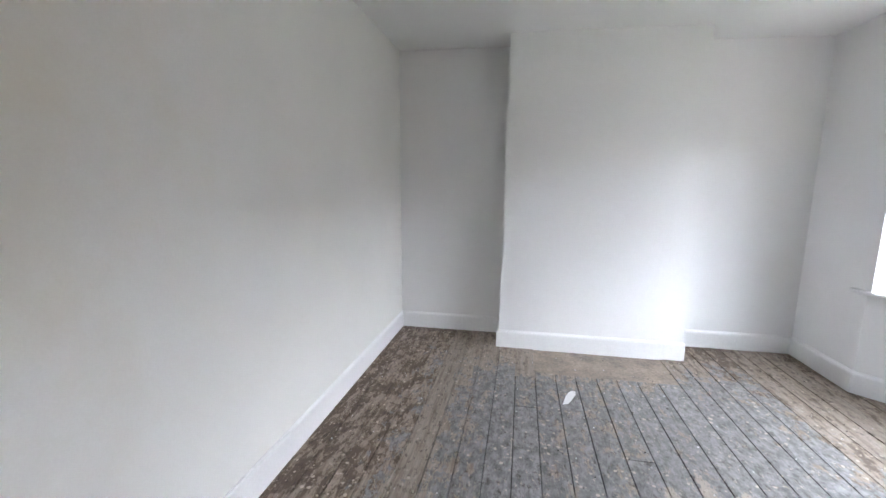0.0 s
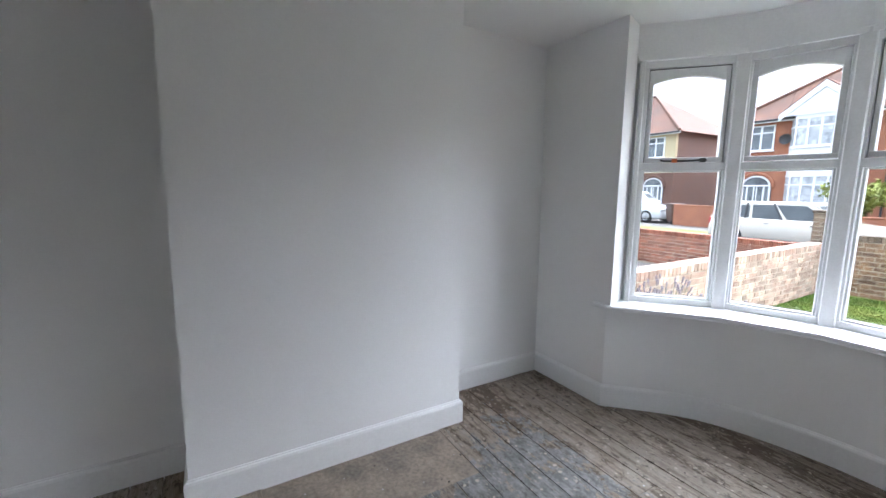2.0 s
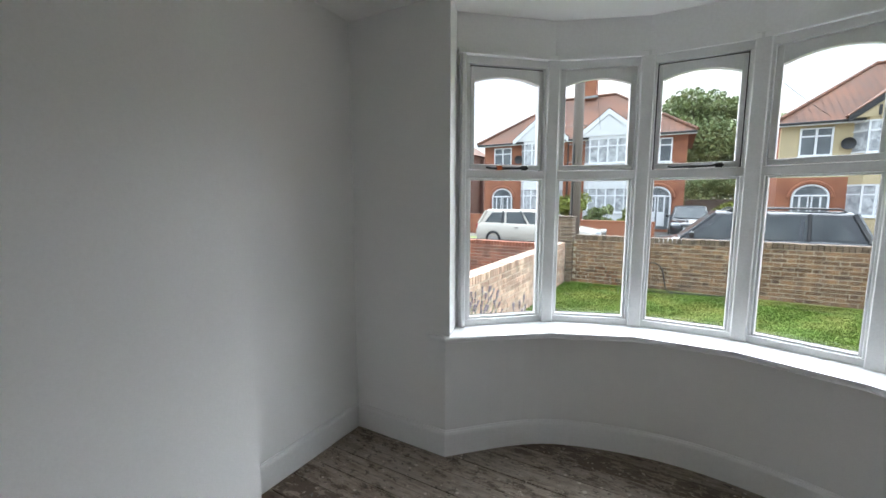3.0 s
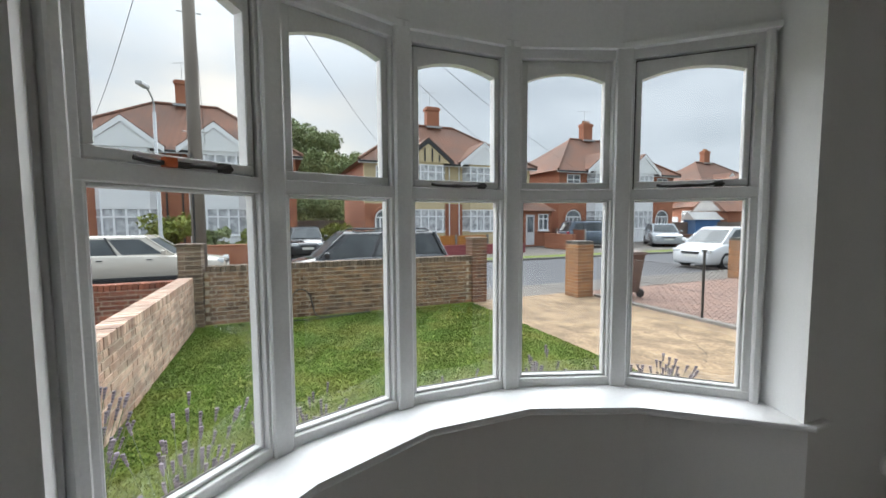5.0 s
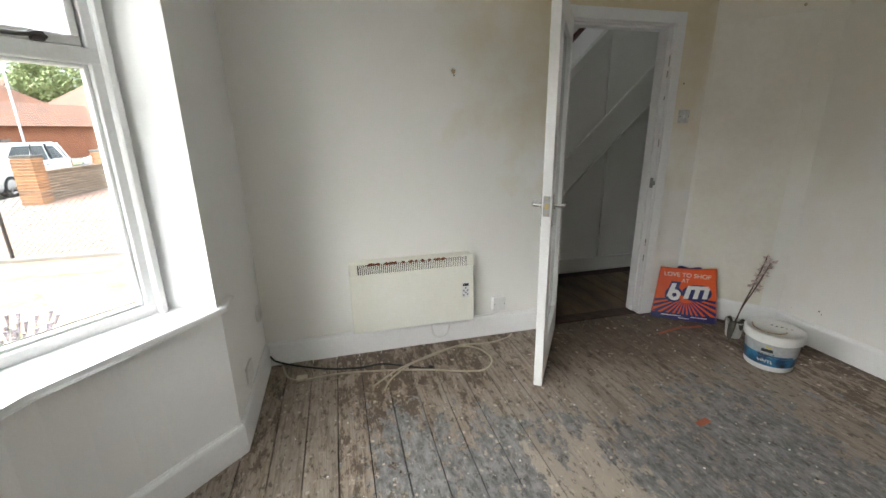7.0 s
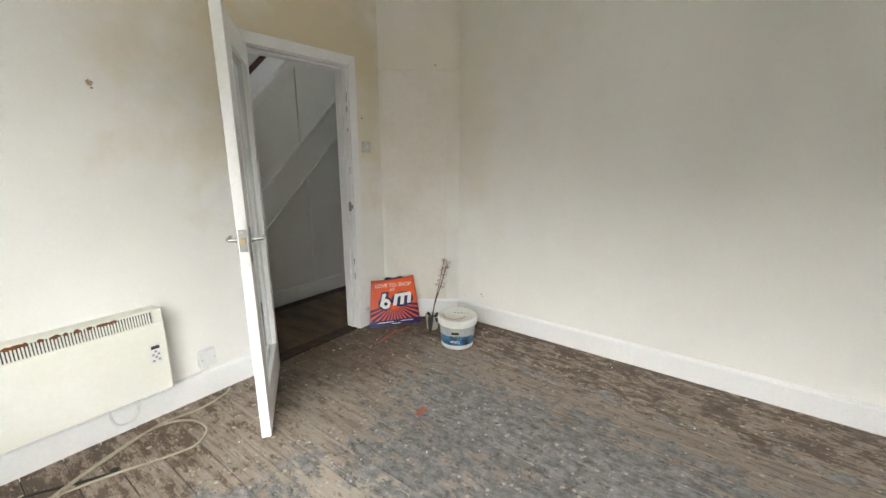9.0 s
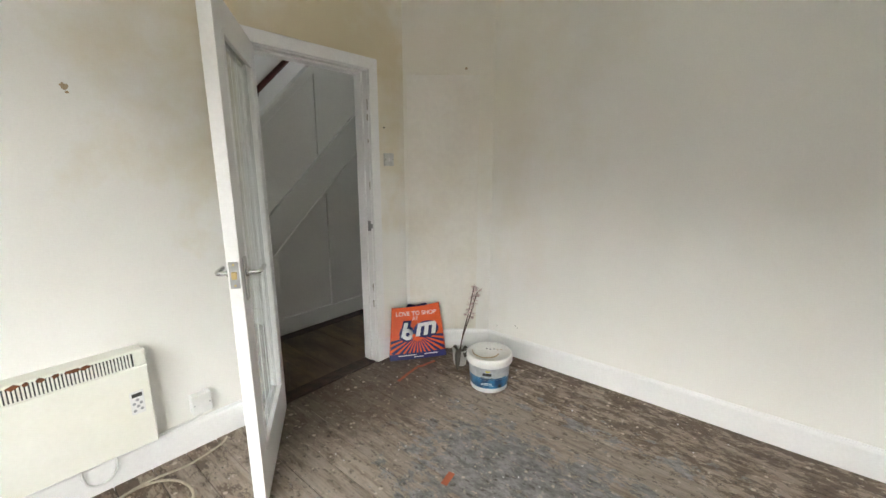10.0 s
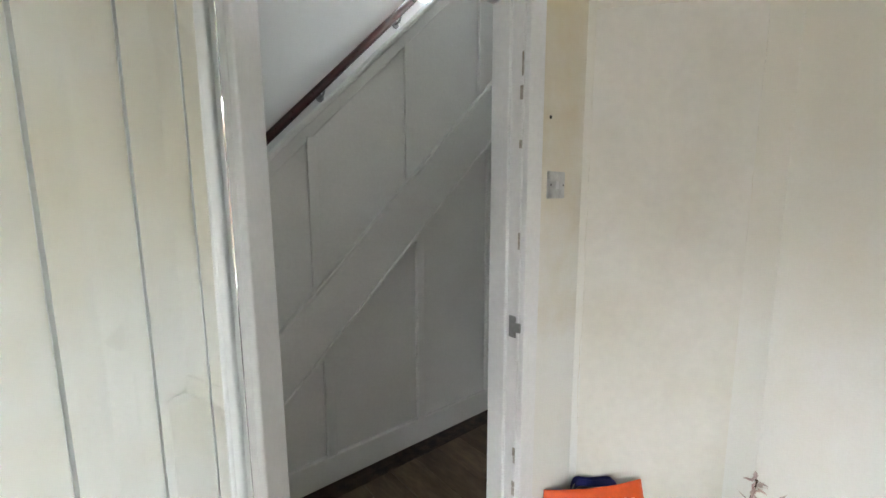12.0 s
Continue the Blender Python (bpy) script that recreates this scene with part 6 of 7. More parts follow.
for k, (dx, dy) in enumerate(((-0.085, 0.055), (-0.06, 0.10))):
    pts = [(0.01 * k, 0, 0.09), (0.008 + dx * 0.3, dy * 0.2, 0.22), (dx * 0.6, dy * 0.6 - 0.005, 0.36), (dx, dy, 0.575 - 0.03 * k)]
    bm = bmesh.new()
    tube(bm, curve_pts(pts, 8), 0.0038, 7)
    st = part("stem", bm, M_stem, orchid, smooth=True)
    c_ = curve_pts(pts, 8)
    for j in range(9):
        p = c_[-1 - int(j * 1.1)]
        bm = bmesh.new()
        for q in range(6):
            d_ = Vector((rng.uniform(-1, 1), rng.uniform(-1, 1), rng.uniform(-0.9, 0.6))).normalized()
            s_ = d_.orthogonal().normalized()
            L_ = rng.uniform(0.020, 0.040)
            o_ = p + d_ * 0.004
            v_ = [bm.verts.new(o_), bm.verts.new(o_ + d_ * L_ * 0.5 + s_ * L_ * 0.32), bm.verts.new(o_ + d_ * L_ + s_.cross(d_) * 0.004), bm.verts.new(o_ + d_ * L_ * 0.5 - s_ * L_ * 0.32)]
            bm.faces.new(v_)
        part("dried_flower", bm, M_petal, st)
for ang, ln_, droop in ((0.45, 0.12, 0.11), (2.6, 0.09, 0.05), (-1.4, 0.08, 0.03), (1.4, 0.07, 0.03)):
    bm = bmesh.new()
    rows_ = []
    for i in range(9):
        t_ = i / 8
        rr = 0.02 + ln_ * (1 - (1 - t_) ** 2) * 0.55
        z_ = 0.105 + 0.03 * math.sin(math.pi * min(1, t_ * 1.3)) - droop * t_ ** 2
        w_ = 0.021 * math.sin(math.pi * (0.12 + 0.86 * t_)) ** 0.7
        cx, cy = rr * math.cos(ang), rr * math.sin(ang)
        sx, sy = -math.sin(ang), math.cos(ang)
        rows_.append([bm.verts.new((cx + sx * w_ * q, cy + sy * w_ * q, z_ - 0.004 * abs(q))) for q in (-1, 0, 1)])
    for p, q in zip(rows_, rows_[1:]):
        for i in range(2):
            bm.faces.new((p[i], q[i], q[i + 1], p[i + 1]))
    r = bmesh.ops.extrude_face_region(bm, geom=bm.faces[:])
    bmesh.ops.translate(bm, verts=[v for v in r["geom"] if isinstance(v, bmesh.types.BMVert)], vec=(0, 0, -0.002))
    part("leaf", bm, M_leaf, orchid, smooth=True)

# scraps on the floor
M_tape = mk("orange_tape", (0.42, 0.10, 0.035), (0.34, 0.075, 0.03), s1=20, rough=0.5, bump=0.2)


def strip(name, label, pts, w_, material, z=0.0022, category="tape"):
    bm = bmesh.new()
    P = [Vector((x, y, z)) for x, y in pts]
    va = []
    for i, p in enumerate(P):
        d_ = (P[min(i + 1, len(P) - 1)] - P[max(i - 1, 0)]).normalized()
        s_ = Vector((-d_.y, d_.x, 0)) * w_ / 2
        va.append((bm.verts.new(p + s_), bm.verts.new(p - s_)))
    for a_, b_ in zip(va, va[1:]):
        bm.faces.new((a_[0], b_[0], b_[1], a_[1]))
    r = bmesh.ops.extrude_face_region(bm, geom=bm.faces[:])
    bmesh.ops.translate(bm, verts=[v for v in r["geom"] if isinstance(v, bmesh.types.BMVert)], vec=(0, 0, 0.0012))
    return tagged(part(name, bm, material), label, category)


strip("tape_scrap", "strip of orange tape stuck across the floorboards", [(0.825, 0.325), (0.72, 0.305), (0.61, 0.288)], 0.022, M_tape)
strip("tape_scrap", "shorter strip of orange tape beside the bag", [(0.60, 0.283), (0.57, 0.300), (0.45, 0.318)], 0.024, M_tape)
strip("tape_scrap", "small piece of orange tape in the middle of the floor", [(1.312, 1.130), (1.232, 1.114)], 0.032, M_tape)
bm = bmesh.new()
ring = [(1.432, 2.455), (1.470, 2.470), (1.500, 2.530), (1.530, 2.600), (1.532, 2.640), (1.510, 2.650), (1.485, 2.620), (1.460, 2.560), (1.445, 2.500)]
prism(bm, ring, 0.0018, 0.0032)
tagged(part("paper_scrap", bm, M_bagwhite), "torn white scrap stuck to the floorboards", "paper scrap")
rng = random.Random(31)
bits = thing("floor_debris", "small crumbs of plaster and paint flakes on the floorboards", "debris", kind="stuff")
bm = bmesh.new()
for k in range(170):
    x, y = rng.uniform(0.1, 3.2), rng.uniform(0.1, 3.2)
    r_ = rng.uniform(0.002, 0.007)
    box(bm, x, y, 0.001, x + r_, y + r_ * rng.uniform(0.5, 1.5), 0.001 + r_ * 0.5)
part("crumb", bm, M_bagwhite, bits)
bm = bmesh.new()
for k in range(130):
    x, y = rng.uniform(0.1, 3.2), rng.uniform(0.1, 3.2)
    r_ = rng.uniform(0.002, 0.008)
    box(bm, x, y, 0.001, x + r_, y + r_ * rng.uniform(0.5, 1.5), 0.001 + r_ * 0.4)
part("dark_crumb", bm, M_leaf, bits)

# old lining-paper seam across the slanting corner
sn = Vector((0.482, 0.413, 0)).normalized()
bm = bmesh.new()
rg_seam = random.Random(8)
sa, sb = Vector((0.405, 0.009, 0)), Vector((0.008, 0.473, 0))
ring_lo, ring_hi = [], []
for k in range(25):
    q = sa.lerp(sb, k / 24)
    dz = rg_seam.uniform(-0.004, 0.004) + 0.006 * math.sin(k * 0.7)
    for ring, z_, o_ in ((ring_lo, 2.018 + dz, 0.0008), (ring_hi, 2.032 + dz, 0.0045)):
        v_ = q + sn * o_
        ring.append(bm.verts.new((v_.x, v_.y, z_)))
for k in range(24):
    bm.faces.new((ring_lo[k], ring_lo[k + 1], ring_hi[k + 1], ring_hi[k]))
back_ = [bm.verts.new(v.co - sn * 0.004) for v in ring_hi]
for k in range(24):
    bm.faces.new((ring_hi[k], ring_hi[k + 1], back_[k + 1], back_[k]))
setting("paper_seam", bm, M_west, "lifted edge of old lining paper on the slanting wall", "wallpaper seam")


# ---- vehicles ----
M_tyre = mk("tyre_rubber", (0.018, 0.018, 0.018), rough=0.8, bump=0.1)
M_rim = mk("alloy_rim", (0.40, 0.40, 0.41), rough=0.35, bump=0, metal=0.8)
M_cglass = mk("car_glass", (0.03, 0.036, 0.04), (0.07, 0.08, 0.082), s1=2, rough=0.12, bump=0)
M_lamp = mk("lamp_glass", (0.55, 0.57, 0.58), rough=0.12, bump=0, coat=0.5)
M_tail = mk("tail_lamp", (0.40, 0.02, 0.025), rough=0.15, bump=0, coat=0.5)
M_trim = mk("black_trim", (0.02, 0.02, 0.021), rough=0.5, bump=0)
M_plate = mk("number_plate", (0.62, 0.62, 0.58), rough=0.5, bump=0)


def paint(name, c):
    return mk(name, c, tuple(v * 0.93 for v in c), s1=1.5, s2=60, rough=0.22, bump=0, fine=0.03, coat=0.7)


def car(label, m, paint_mat, L=4.3, W=1.76, H=1.5, hood=0.26, screen=0.42, rear=0.93, belt=0.62, tailglass=0.06, rails=False, category="car"):
    """A parked car, front towards +x: lofted body, glazed cabin, roof, wheels, lamps."""
    ob = thing("parked_car", label, category, m, group="parked cars")
    zb, zbelt, r = 0.20, H * belt, 0.32
    hw = W / 2
    zh = zbelt - 0.10
    # stations: distance from the front, half width, shoulder height, centre height
    st = [(0.0, hw * 0.70, 0.55, 0.58), (0.06, hw * 0.86, 0.66, 0.70), (0.25, hw * 0.95, zh - 0.10, zh - 0.04), (L * hood * 0.6, hw * 0.985, zh - 0.02, zh + 0.04), (L * hood, hw, zbelt - 0.04, zbelt + 0.01), (L * 0.45, hw, zbelt, zbelt + 0.01), (L * 0.7, hw, zbelt + 0.02, zbelt + 0.03), (L * rear, hw * 0.98, zbelt + 0.03, zbelt + 0.04), (L - 0.06, hw * 0.93, zbelt - 0.02, zbelt), (L, hw * 0.84, zbelt - 0.12, zbelt - 0.10)]
    bm = bmesh.new()
    rows_ = []
    for d, w, zs, zc in st:
        x = L / 2 - d
        low = zb + (0.10 if d < 0.03 or d > L - 0.03 else 0.0)
        half = [(w * 0.90, low), (w * 0.985, low + 0.10), (w, (low + zs) / 2), (w * 0.985, zs - 0.05), (w * 0.93, zs), (w * 0.5, (zs + zc) / 2 + 0.01), (0.0, zc)]
        sec = [(y, z) for y, z in half] + [(-y, z) for y, z in half[-2::-1]]
        rows_.append([bm.verts.new((x, y, z)) for y, z in sec])
    for a, b in zip(rows_, rows_[1:]):
        for i in range(len(a) - 1):
            bm.faces.new((a[i], a[i + 1], b[i + 1], b[i]))
        bm.faces.new((a[-1], a[0], b[0], b[-1]))
    bm.faces.new(rows_[0])
    bm.faces.new(rows_[-1][::-1])
    body = part("body", bm, paint_mat, ob, smooth=True)
    # cabin
    x0, x1 = L / 2 - L * hood, L / 2 - L * rear - (L * (1 - rear)) * 0.55
    t0, t1 = L / 2 - L * screen, x1 + L * tailglass
    bm = bmesh.new()
    wb_, wt_ = hw * 0.94, hw * 0.74
    zt = H - 0.05
    base = [(x0, -wb_ * 0.9), (x0 + 0.08, 0.0), (x0, wb_ * 0.9), ((x0 + x1) / 2, wb_), (x1, wb_ * 0.92), (x1, -wb_ * 0.92), ((x0 + x1) / 2, -wb_)]
    topp = [(t0, -wt_ * 0.93), (t0 + 0.06, 0.0), (t0, wt_ * 0.93), ((t0 + t1) / 2, wt_), (t1, wt_ * 0.93), (t1, -wt_ * 0.93), ((t0 + t1) / 2, -wt_)]
    lo_ = [bm.verts.new((x, y, zbelt - 0.03)) for x, y in base]
    hi_ = [bm.verts.new((x, y, zt)) for x, y in topp]
    n_ = len(base)
    for i in range(n_):
        bm.faces.new((lo_[i], lo_[(i + 1) % n_], hi_[(i + 1) % n_], hi_[i]))
    bm.faces.new(hi_)
    bm.faces.new(lo_[::-1])
    part("cabin", bm, paint_mat, ob, "painted roof pillars and window frames")

    def on_side(f, g, s, lift=0.012):
        """A point on the cabin's flank: f from windscreen to tail, g from sill to roof."""
        def rail(x_a, x_b, w_a, w_m, w_b):
            x = x_a + (x_b - x_a) * f
            return x, (w_a + (w_m - w_a) * f * 2 if f < 0.5 else w_m + (w_b - w_m) * (f - 0.5) * 2)
        (xl, yl), (xh, yh) = rail(x0, x1, wb_ * 0.9, wb_, wb_ * 0.92), rail(t0, t1, wt_ * 0.93, wt_, wt_ * 0.93)
        return Vector((xl + (xh - xl) * g, s * (yl + (yh - yl) * g + lift), zbelt - 0.03 + (zt - zbelt + 0.03) * g))

    def slab(pts, inward):
        b_ = bmesh.new()
        out = [b_.verts.new(p_) for p_ in pts]
        inn = [b_.verts.new(p_ + inward) for p_ in pts]
        b_.faces.new(out)
        b_.faces.new(inn[::-1])
        for i in range(len(out)):
            b_.faces.new((out[i], inn[i], inn[(i + 1) % len(out)], out[(i + 1) % len(out)]))
        return b_

    for s in (-1, 1):
        for fa, fb, ga, gb in ((0.07, 0.36, 0.10, 0.90), (0.39, 0.64, 0.10, 0.90), (0.67, 0.93, 0.14, 0.86)):
            low_ = [on_side(fa + (fb - fa) * i / 4, ga, s) for i in range(5)]
            top_ = [on_side(fa + (0.02 if fa < 0.1 else 0) + (fb - (0.05 if fb > 0.9 else 0) - fa) * i / 4, gb, s) for i in range(5)]
            part("side_window", slab(low_ + top_[::-1], Vector((0, -s * 0.02, 0))), M_cglass, ob, "dark tinted side window")
    for xa, xt, wa, wt2, name_ in ((x0 + 0.03, t0 + 0.03, wb_ * 0.84, wt_ * 0.84, "windscreen"), (x1 - 0.03, t1 - 0.03, wb_ * 0.80, wt_ * 0.80, "rear_window")):
        pts_ = []
        bow_ = 0.07 if name_ == "windscreen" else 0.0
        for g, w_ in ((0.10, wa), (0.92, wt2)):
            xx = xa + (xt - xa) * g
            row_ = [Vector((xx, -w_, zbelt - 0.03 + (zt - zbelt + 0.03) * g)), Vector((xx + bow_, 0, zbelt - 0.03 + (zt - zbelt + 0.03) * g)), Vector((xx, w_, zbelt - 0.03 + (zt - zbelt + 0.03) * g))]
            pts_ += row_ if g < 0.5 else row_[::-1]
        part(name_, slab(pts_, Vector((-0.02 if name_ == "windscreen" else 0.02, 0, 0))), M_cglass, ob, "dark car glass")
    bm = bmesh.new()
    k = 1.02
    rf = [bm.verts.new((x * 1.0 + (0.03 if i < 3 else -0.03 if i in (4, 5) else 0), y * k, zt - 0.02)) for i, (x, y) in enumerate(topp)]
    rt = [bm.verts.new((x * 0.97, y * 0.86, H)) for x, y in topp]
    for i in range(n_):
        bm.faces.new((rf[i], rf[(i + 1) % n_], rt[(i + 1) % n_], rt[i]))
    bm.faces.new(rt)
    bm.faces.new(rf[::-1])
    part("roof", bm, paint_mat, ob, smooth=False)
    for s in (-1, 1):
        for f, wd in ((0.0, 0.05), (0.40, 0.05), (0.70, 0.06), (1.0, 0.11)):
            xb_, xt_ = x0 + (x1 - x0) * f, t0 + (t1 - t0) * f
            bm = bmesh.new()
            wbb, wtt = (wb_ * (0.9 if f == 0 else 0.93 if f == 1 else 0.985)) * s, (wt_ * (0.93 if f in (0, 1) else 0.985)) * s
            tube(bm, [(xb_, wbb, zbelt - 0.03), (xt_, wtt, zt)], wd * 0.55, 6)
            part("pillar", bm, paint_mat if f in (0, 1) else M_trim, ob)
        bm = B((x0 - 0.28, s * hw * 0.98 - 0.02, zbelt + 0.02, x0 - 0.16, s * (hw + 0.14), zbelt + 0.15), w=0.03, seg=2) if s > 0 else B((x0 - 0.28, -(hw + 0.14), zbelt + 0.02, x0 - 0.16, -hw * 0.98 + 0.02, zbelt + 0.15), w=0.03, seg=2)
        part("mirror", bm, paint_mat, ob)
        part("headlight", B((L / 2 - 0.22, min(s * hw * 0.48, s * hw * 0.88), 0.60, L / 2 - 0.03, max(s * hw * 0.48, s * hw * 0.88), 0.74), w=0.04, seg=2), M_lamp, ob)
        part("tail_light", B((-L / 2 + 0.02, min(s * hw * 0.62, s * hw * 0.93), zbelt - 0.24, -L / 2 + 0.16, max(s * hw * 0.62, s * hw * 0.93), zbelt - 0.02), w=0.03, seg=2), M_tail, ob)
        part("sill_trim", B((-L * 0.27, min(s * hw * 0.93, s * hw * 1.0), zb - 0.03, L * 0.27, max(s * hw * 0.93, s * hw * 1.0), zb + 0.10), w=0.02), M_trim, ob)
        for f in (0.12, -0.12):
            part("door_handle", B((f * L - 0.14, min(s * hw * 0.975, s * hw * 1.01), zbelt - 0.14, f * L, max(s * hw * 0.975, s * hw * 1.01), zbelt - 0.11), w=0.006), M_trim if paint_mat is not M_trim else M_rim, ob)
        if rails:
            bm = bmesh.new()
            tube(bm, [(t0 - 0.2, s * wt_ * 0.82, H - 0.01), (t0 - 0.3, s * wt_ * 0.82, H + 0.05), (t1 + 0.2, s * wt_ * 0.82, H + 0.05), (t1 + 0.1, s * wt_ * 0.82, H - 0.01)], 0.018, 6)
            part("roof_rail", bm, M_trim, ob)
        for xw in (L / 2 - 0.82, -L / 2 + 0.80):
            mw = Matrix.Translation((xw, s * (hw - 0.10), r)) @ Matrix.Rotation(radians(-90 * s), 4, "X")
            bm = bmesh.new()
            lathe(bm, [(r * 0.64, -0.09), (r * 0.96, -0.10), (r, -0.06), (r, 0.08), (r * 0.96, 0.105), (r * 0.66, 0.10)], 26, mw, cap=False)
            ty = part("tyre", bm, M_tyre, ob, smooth=True)
            bm = bmesh.new()
            lathe(bm, [(r * 0.66, 0.085), (r * 0.62, 0.075), (r * 0.56, 0.045)], 26, mw, cap=False)
            lathe(bm, [(0.05, 0.05), (0.05, 0.085), (0.03, 0.09)], 12, mw)
            for q in range(5):
                box(bm, 0.03, -0.028, 0.055, r * 0.64, 0.028, 0.082, mw @ Matrix.Rotation(q * 2 * math.pi / 5, 4, "Z"))
            part("rim", bm, M_rim, ty)
            bm = bmesh.new()
            lathe(bm, [(r * 0.62, 0.03), (0.02, 0.032)], 20, mw, cap=False)
            part("wheel_well", bm, M_trim, ty)
    part("grille", B((L / 2 - 0.07, -hw * 0.42, 0.54, L / 2 + 0.005, hw * 0.42, 0.66), w=0.02), M_trim, ob)
    part("lower_grille", B((L / 2 - 0.08, -hw * 0.62, 0.29, L / 2 - 0.008, hw * 0.62, 0.42), w=0.02), M_trim, ob)
    part("number_plate", B((L / 2 - 0.02, -0.26, 0.44, L / 2 + 0.012, 0.26, 0.55), w=0.004), M_plate, ob)
    part("number_plate", B((-L / 2 - 0.012, -0.26, 0.62, -L / 2 + 0.03, 0.26, 0.73), w=0.004), M_plate, ob)
    return ob


def parked(x, y, yaw, z=G0 - 0.09):
    return Matrix.Translation((x, y, z)) @ Matrix.Rotation(radians(yaw), 4, "Z")


P_white = paint("white_car_paint", (0.62, 0.63, 0.64))
P_silver = paint("champagne_car_paint", (0.56, 0.51, 0.43))
P_grey = paint("dark_grey_car_paint", (0.022, 0.025, 0.03))
P_black = paint("black_car_paint", (0.018, 0.02, 0.024))
P_blue = paint("steel_blue_car_paint", (0.08, 0.105, 0.14))
P_sil2 = paint("silver_car_paint", (0.34, 0.36, 0.38))
car("dark grey estate car with roof rails, parked beyond the front wall", parked(12.85, 0.75, 90), P_grey, L=4.35, W=1.85, H=1.60, hood=0.25, screen=0.40, rear=0.95, rails=True)
car("champagne silver estate car parked across the road", parked(17.2, 6.55, -90), P_silver, L=4.8, W=1.8, H=1.46, hood=0.27, screen=0.42, rear=0.95)
car("white compact people carrier parked facing the house", parked(13.0, -13.6, 90), P_white, L=4.1, W=1.70, H=1.55, hood=0.17, screen=0.36, rear=0.95)
car("black hatchback on the drive between the houses opposite", parked(24.3, 1.35, 180, G0), P_black, L=4.1, W=1.72, H=1.48, hood=0.22, screen=0.38)
car("grey sport utility car on the drive of the brick houses", parked(23.4, -16.6, -105, G0), P_blue, L=4.5, W=1.85, H=1.66, hood=0.25, screen=0.40, rails=True)
car("silver hatchback parked on a drive opposite", parked(22.3, -21.4, 140, G0), P_sil2, L=4.3, W=1.8, H=1.48)
car("white sport utility car on the drive of the cream houses", parked(22.3, 16.0, -90, G0), P_white, L=4.45, W=1.84, H=1.62, hood=0.25, screen=0.40)
car("steel blue estate car parked behind the white one", parked(13.0, -21.5, 90), P_blue, L=4.5, W=1.8, H=1.55)


# ---- bins, posts, poles ----
def wheelie_bin(label, m, material):
    ob = thing("wheelie_bin", label, "bin", m, group="wheelie bins")
    bm = bmesh.new()
    lo_ = [bm.verts.new(p) for p in ((-0.24, -0.24, 0.04), (0.24, -0.24, 0.04), (0.22, 0.24, 0.12), (-0.22, 0.24, 0.12))]
    hi_ = [bm.verts.new(p) for p in ((-0.29, -0.34, 0.98), (0.29, -0.34, 0.98), (0.29, 0.34, 0.98), (-0.29, 0.34, 0.98))]
    for i in range(4):
        bm.faces.new((lo_[i], lo_[(i + 1) % 4], hi_[(i + 1) % 4], hi_[i]))
    bm.faces.new(lo_[::-1])
    bm.faces.new(hi_)
    bevel(bm, 0.015)
    part("body", bm, material, ob)
    part("lid", B((-0.31, -0.37, 0.985, 0.31, 0.38, 1.05), w=0.02, seg=2), material, ob)
    bm = bmesh.new()
    tube(bm, [(-0.25, 0.40, 0.99), (0.25, 0.40, 0.99)], 0.018, 8)
    part("handle", bm, material, ob)
    for s in (-1, 1):
        bm = bmesh.new()
        lathe(bm, [(0.10, -0.03), (0.10, 0.03)], 18, Matrix.Translation((s * 0.26, 0.22, 0.10)) @ Matrix.Rotation(radians(90), 4, "Y"))
        part("wheel", bm, M_tyre, ob)
    return ob


M_binb = mk("brown_bin_plastic", (0.13, 0.075, 0.055), (0.10, 0.06, 0.045), s1=4, rough=0.55, bump=0.05)
M_bing = mk("grey_bin_plastic", (0.05, 0.055, 0.06), rough=0.55, bump=0.05)
wheelie_bin("brown plastic wheelie bin behind the gate pier", Matrix.Translation((9.55, -4.75, G0 - 0.004)) @ Matrix.Rotation(radians(80), 4, "Z"), M_binb)
wheelie_bin("brown plastic wheelie bin beside the white car", Matrix.Translation((21.8, 13.3, G0)) @ Matrix.Rotation(radians(60), 4, "Z"), M_binb)
wheelie_bin("dark grey wheelie bin by the cream houses", Matrix.Translation((26.0, -4.3, G0)) @ Matrix.Rotation(radians(90), 4, "Z"), M_bing)

M_pole = mk("weathered_pole", (0.19, 0.165, 0.14), (0.13, 0.11, 0.095), s1=6, s2=40, rough=0.9, bump=0.4, stretch=(1, 1, 0.15))
M_galv = mk("lamp_post_steel", (0.45, 0.46, 0.47), (0.38, 0.39, 0.40), s1=3, rough=0.5, bump=0.03)
up_ = thing("telegraph_pole", "weathered wooden telegraph pole on the pavement", "telegraph pole", Matrix.Translation((11.2, 3.98, G0)))
bm = bmesh.new()
tube(bm, [(0, 0, -0.3), (0, 0, 3.5), (0, 0, 8.8)], [0.125, 0.112, 0.09], 16)
part("pole", bm, M_pole, up_, smooth=True)
for z in (2.6, 3.0, 3.4, 5.5, 6.0, 7.6):
    bm = bmesh.new()
    tube(bm, [(0.0, -0.19, z), (0, 0.19, z)], 0.01, 6)
    part("step_iron", bm, M_steel, up_)
part("terminal_box", B((-0.16, -0.09, 7.7, -0.07, 0.09, 8.05), w=0.01), M_trim, up_)
bm = bmesh.new()
tube(bm, [(-0.115, 0.05, -0.2), (-0.112, 0.05, 3.0)], 0.02, 6)
part("cable_guard", bm, M_trim, up_)


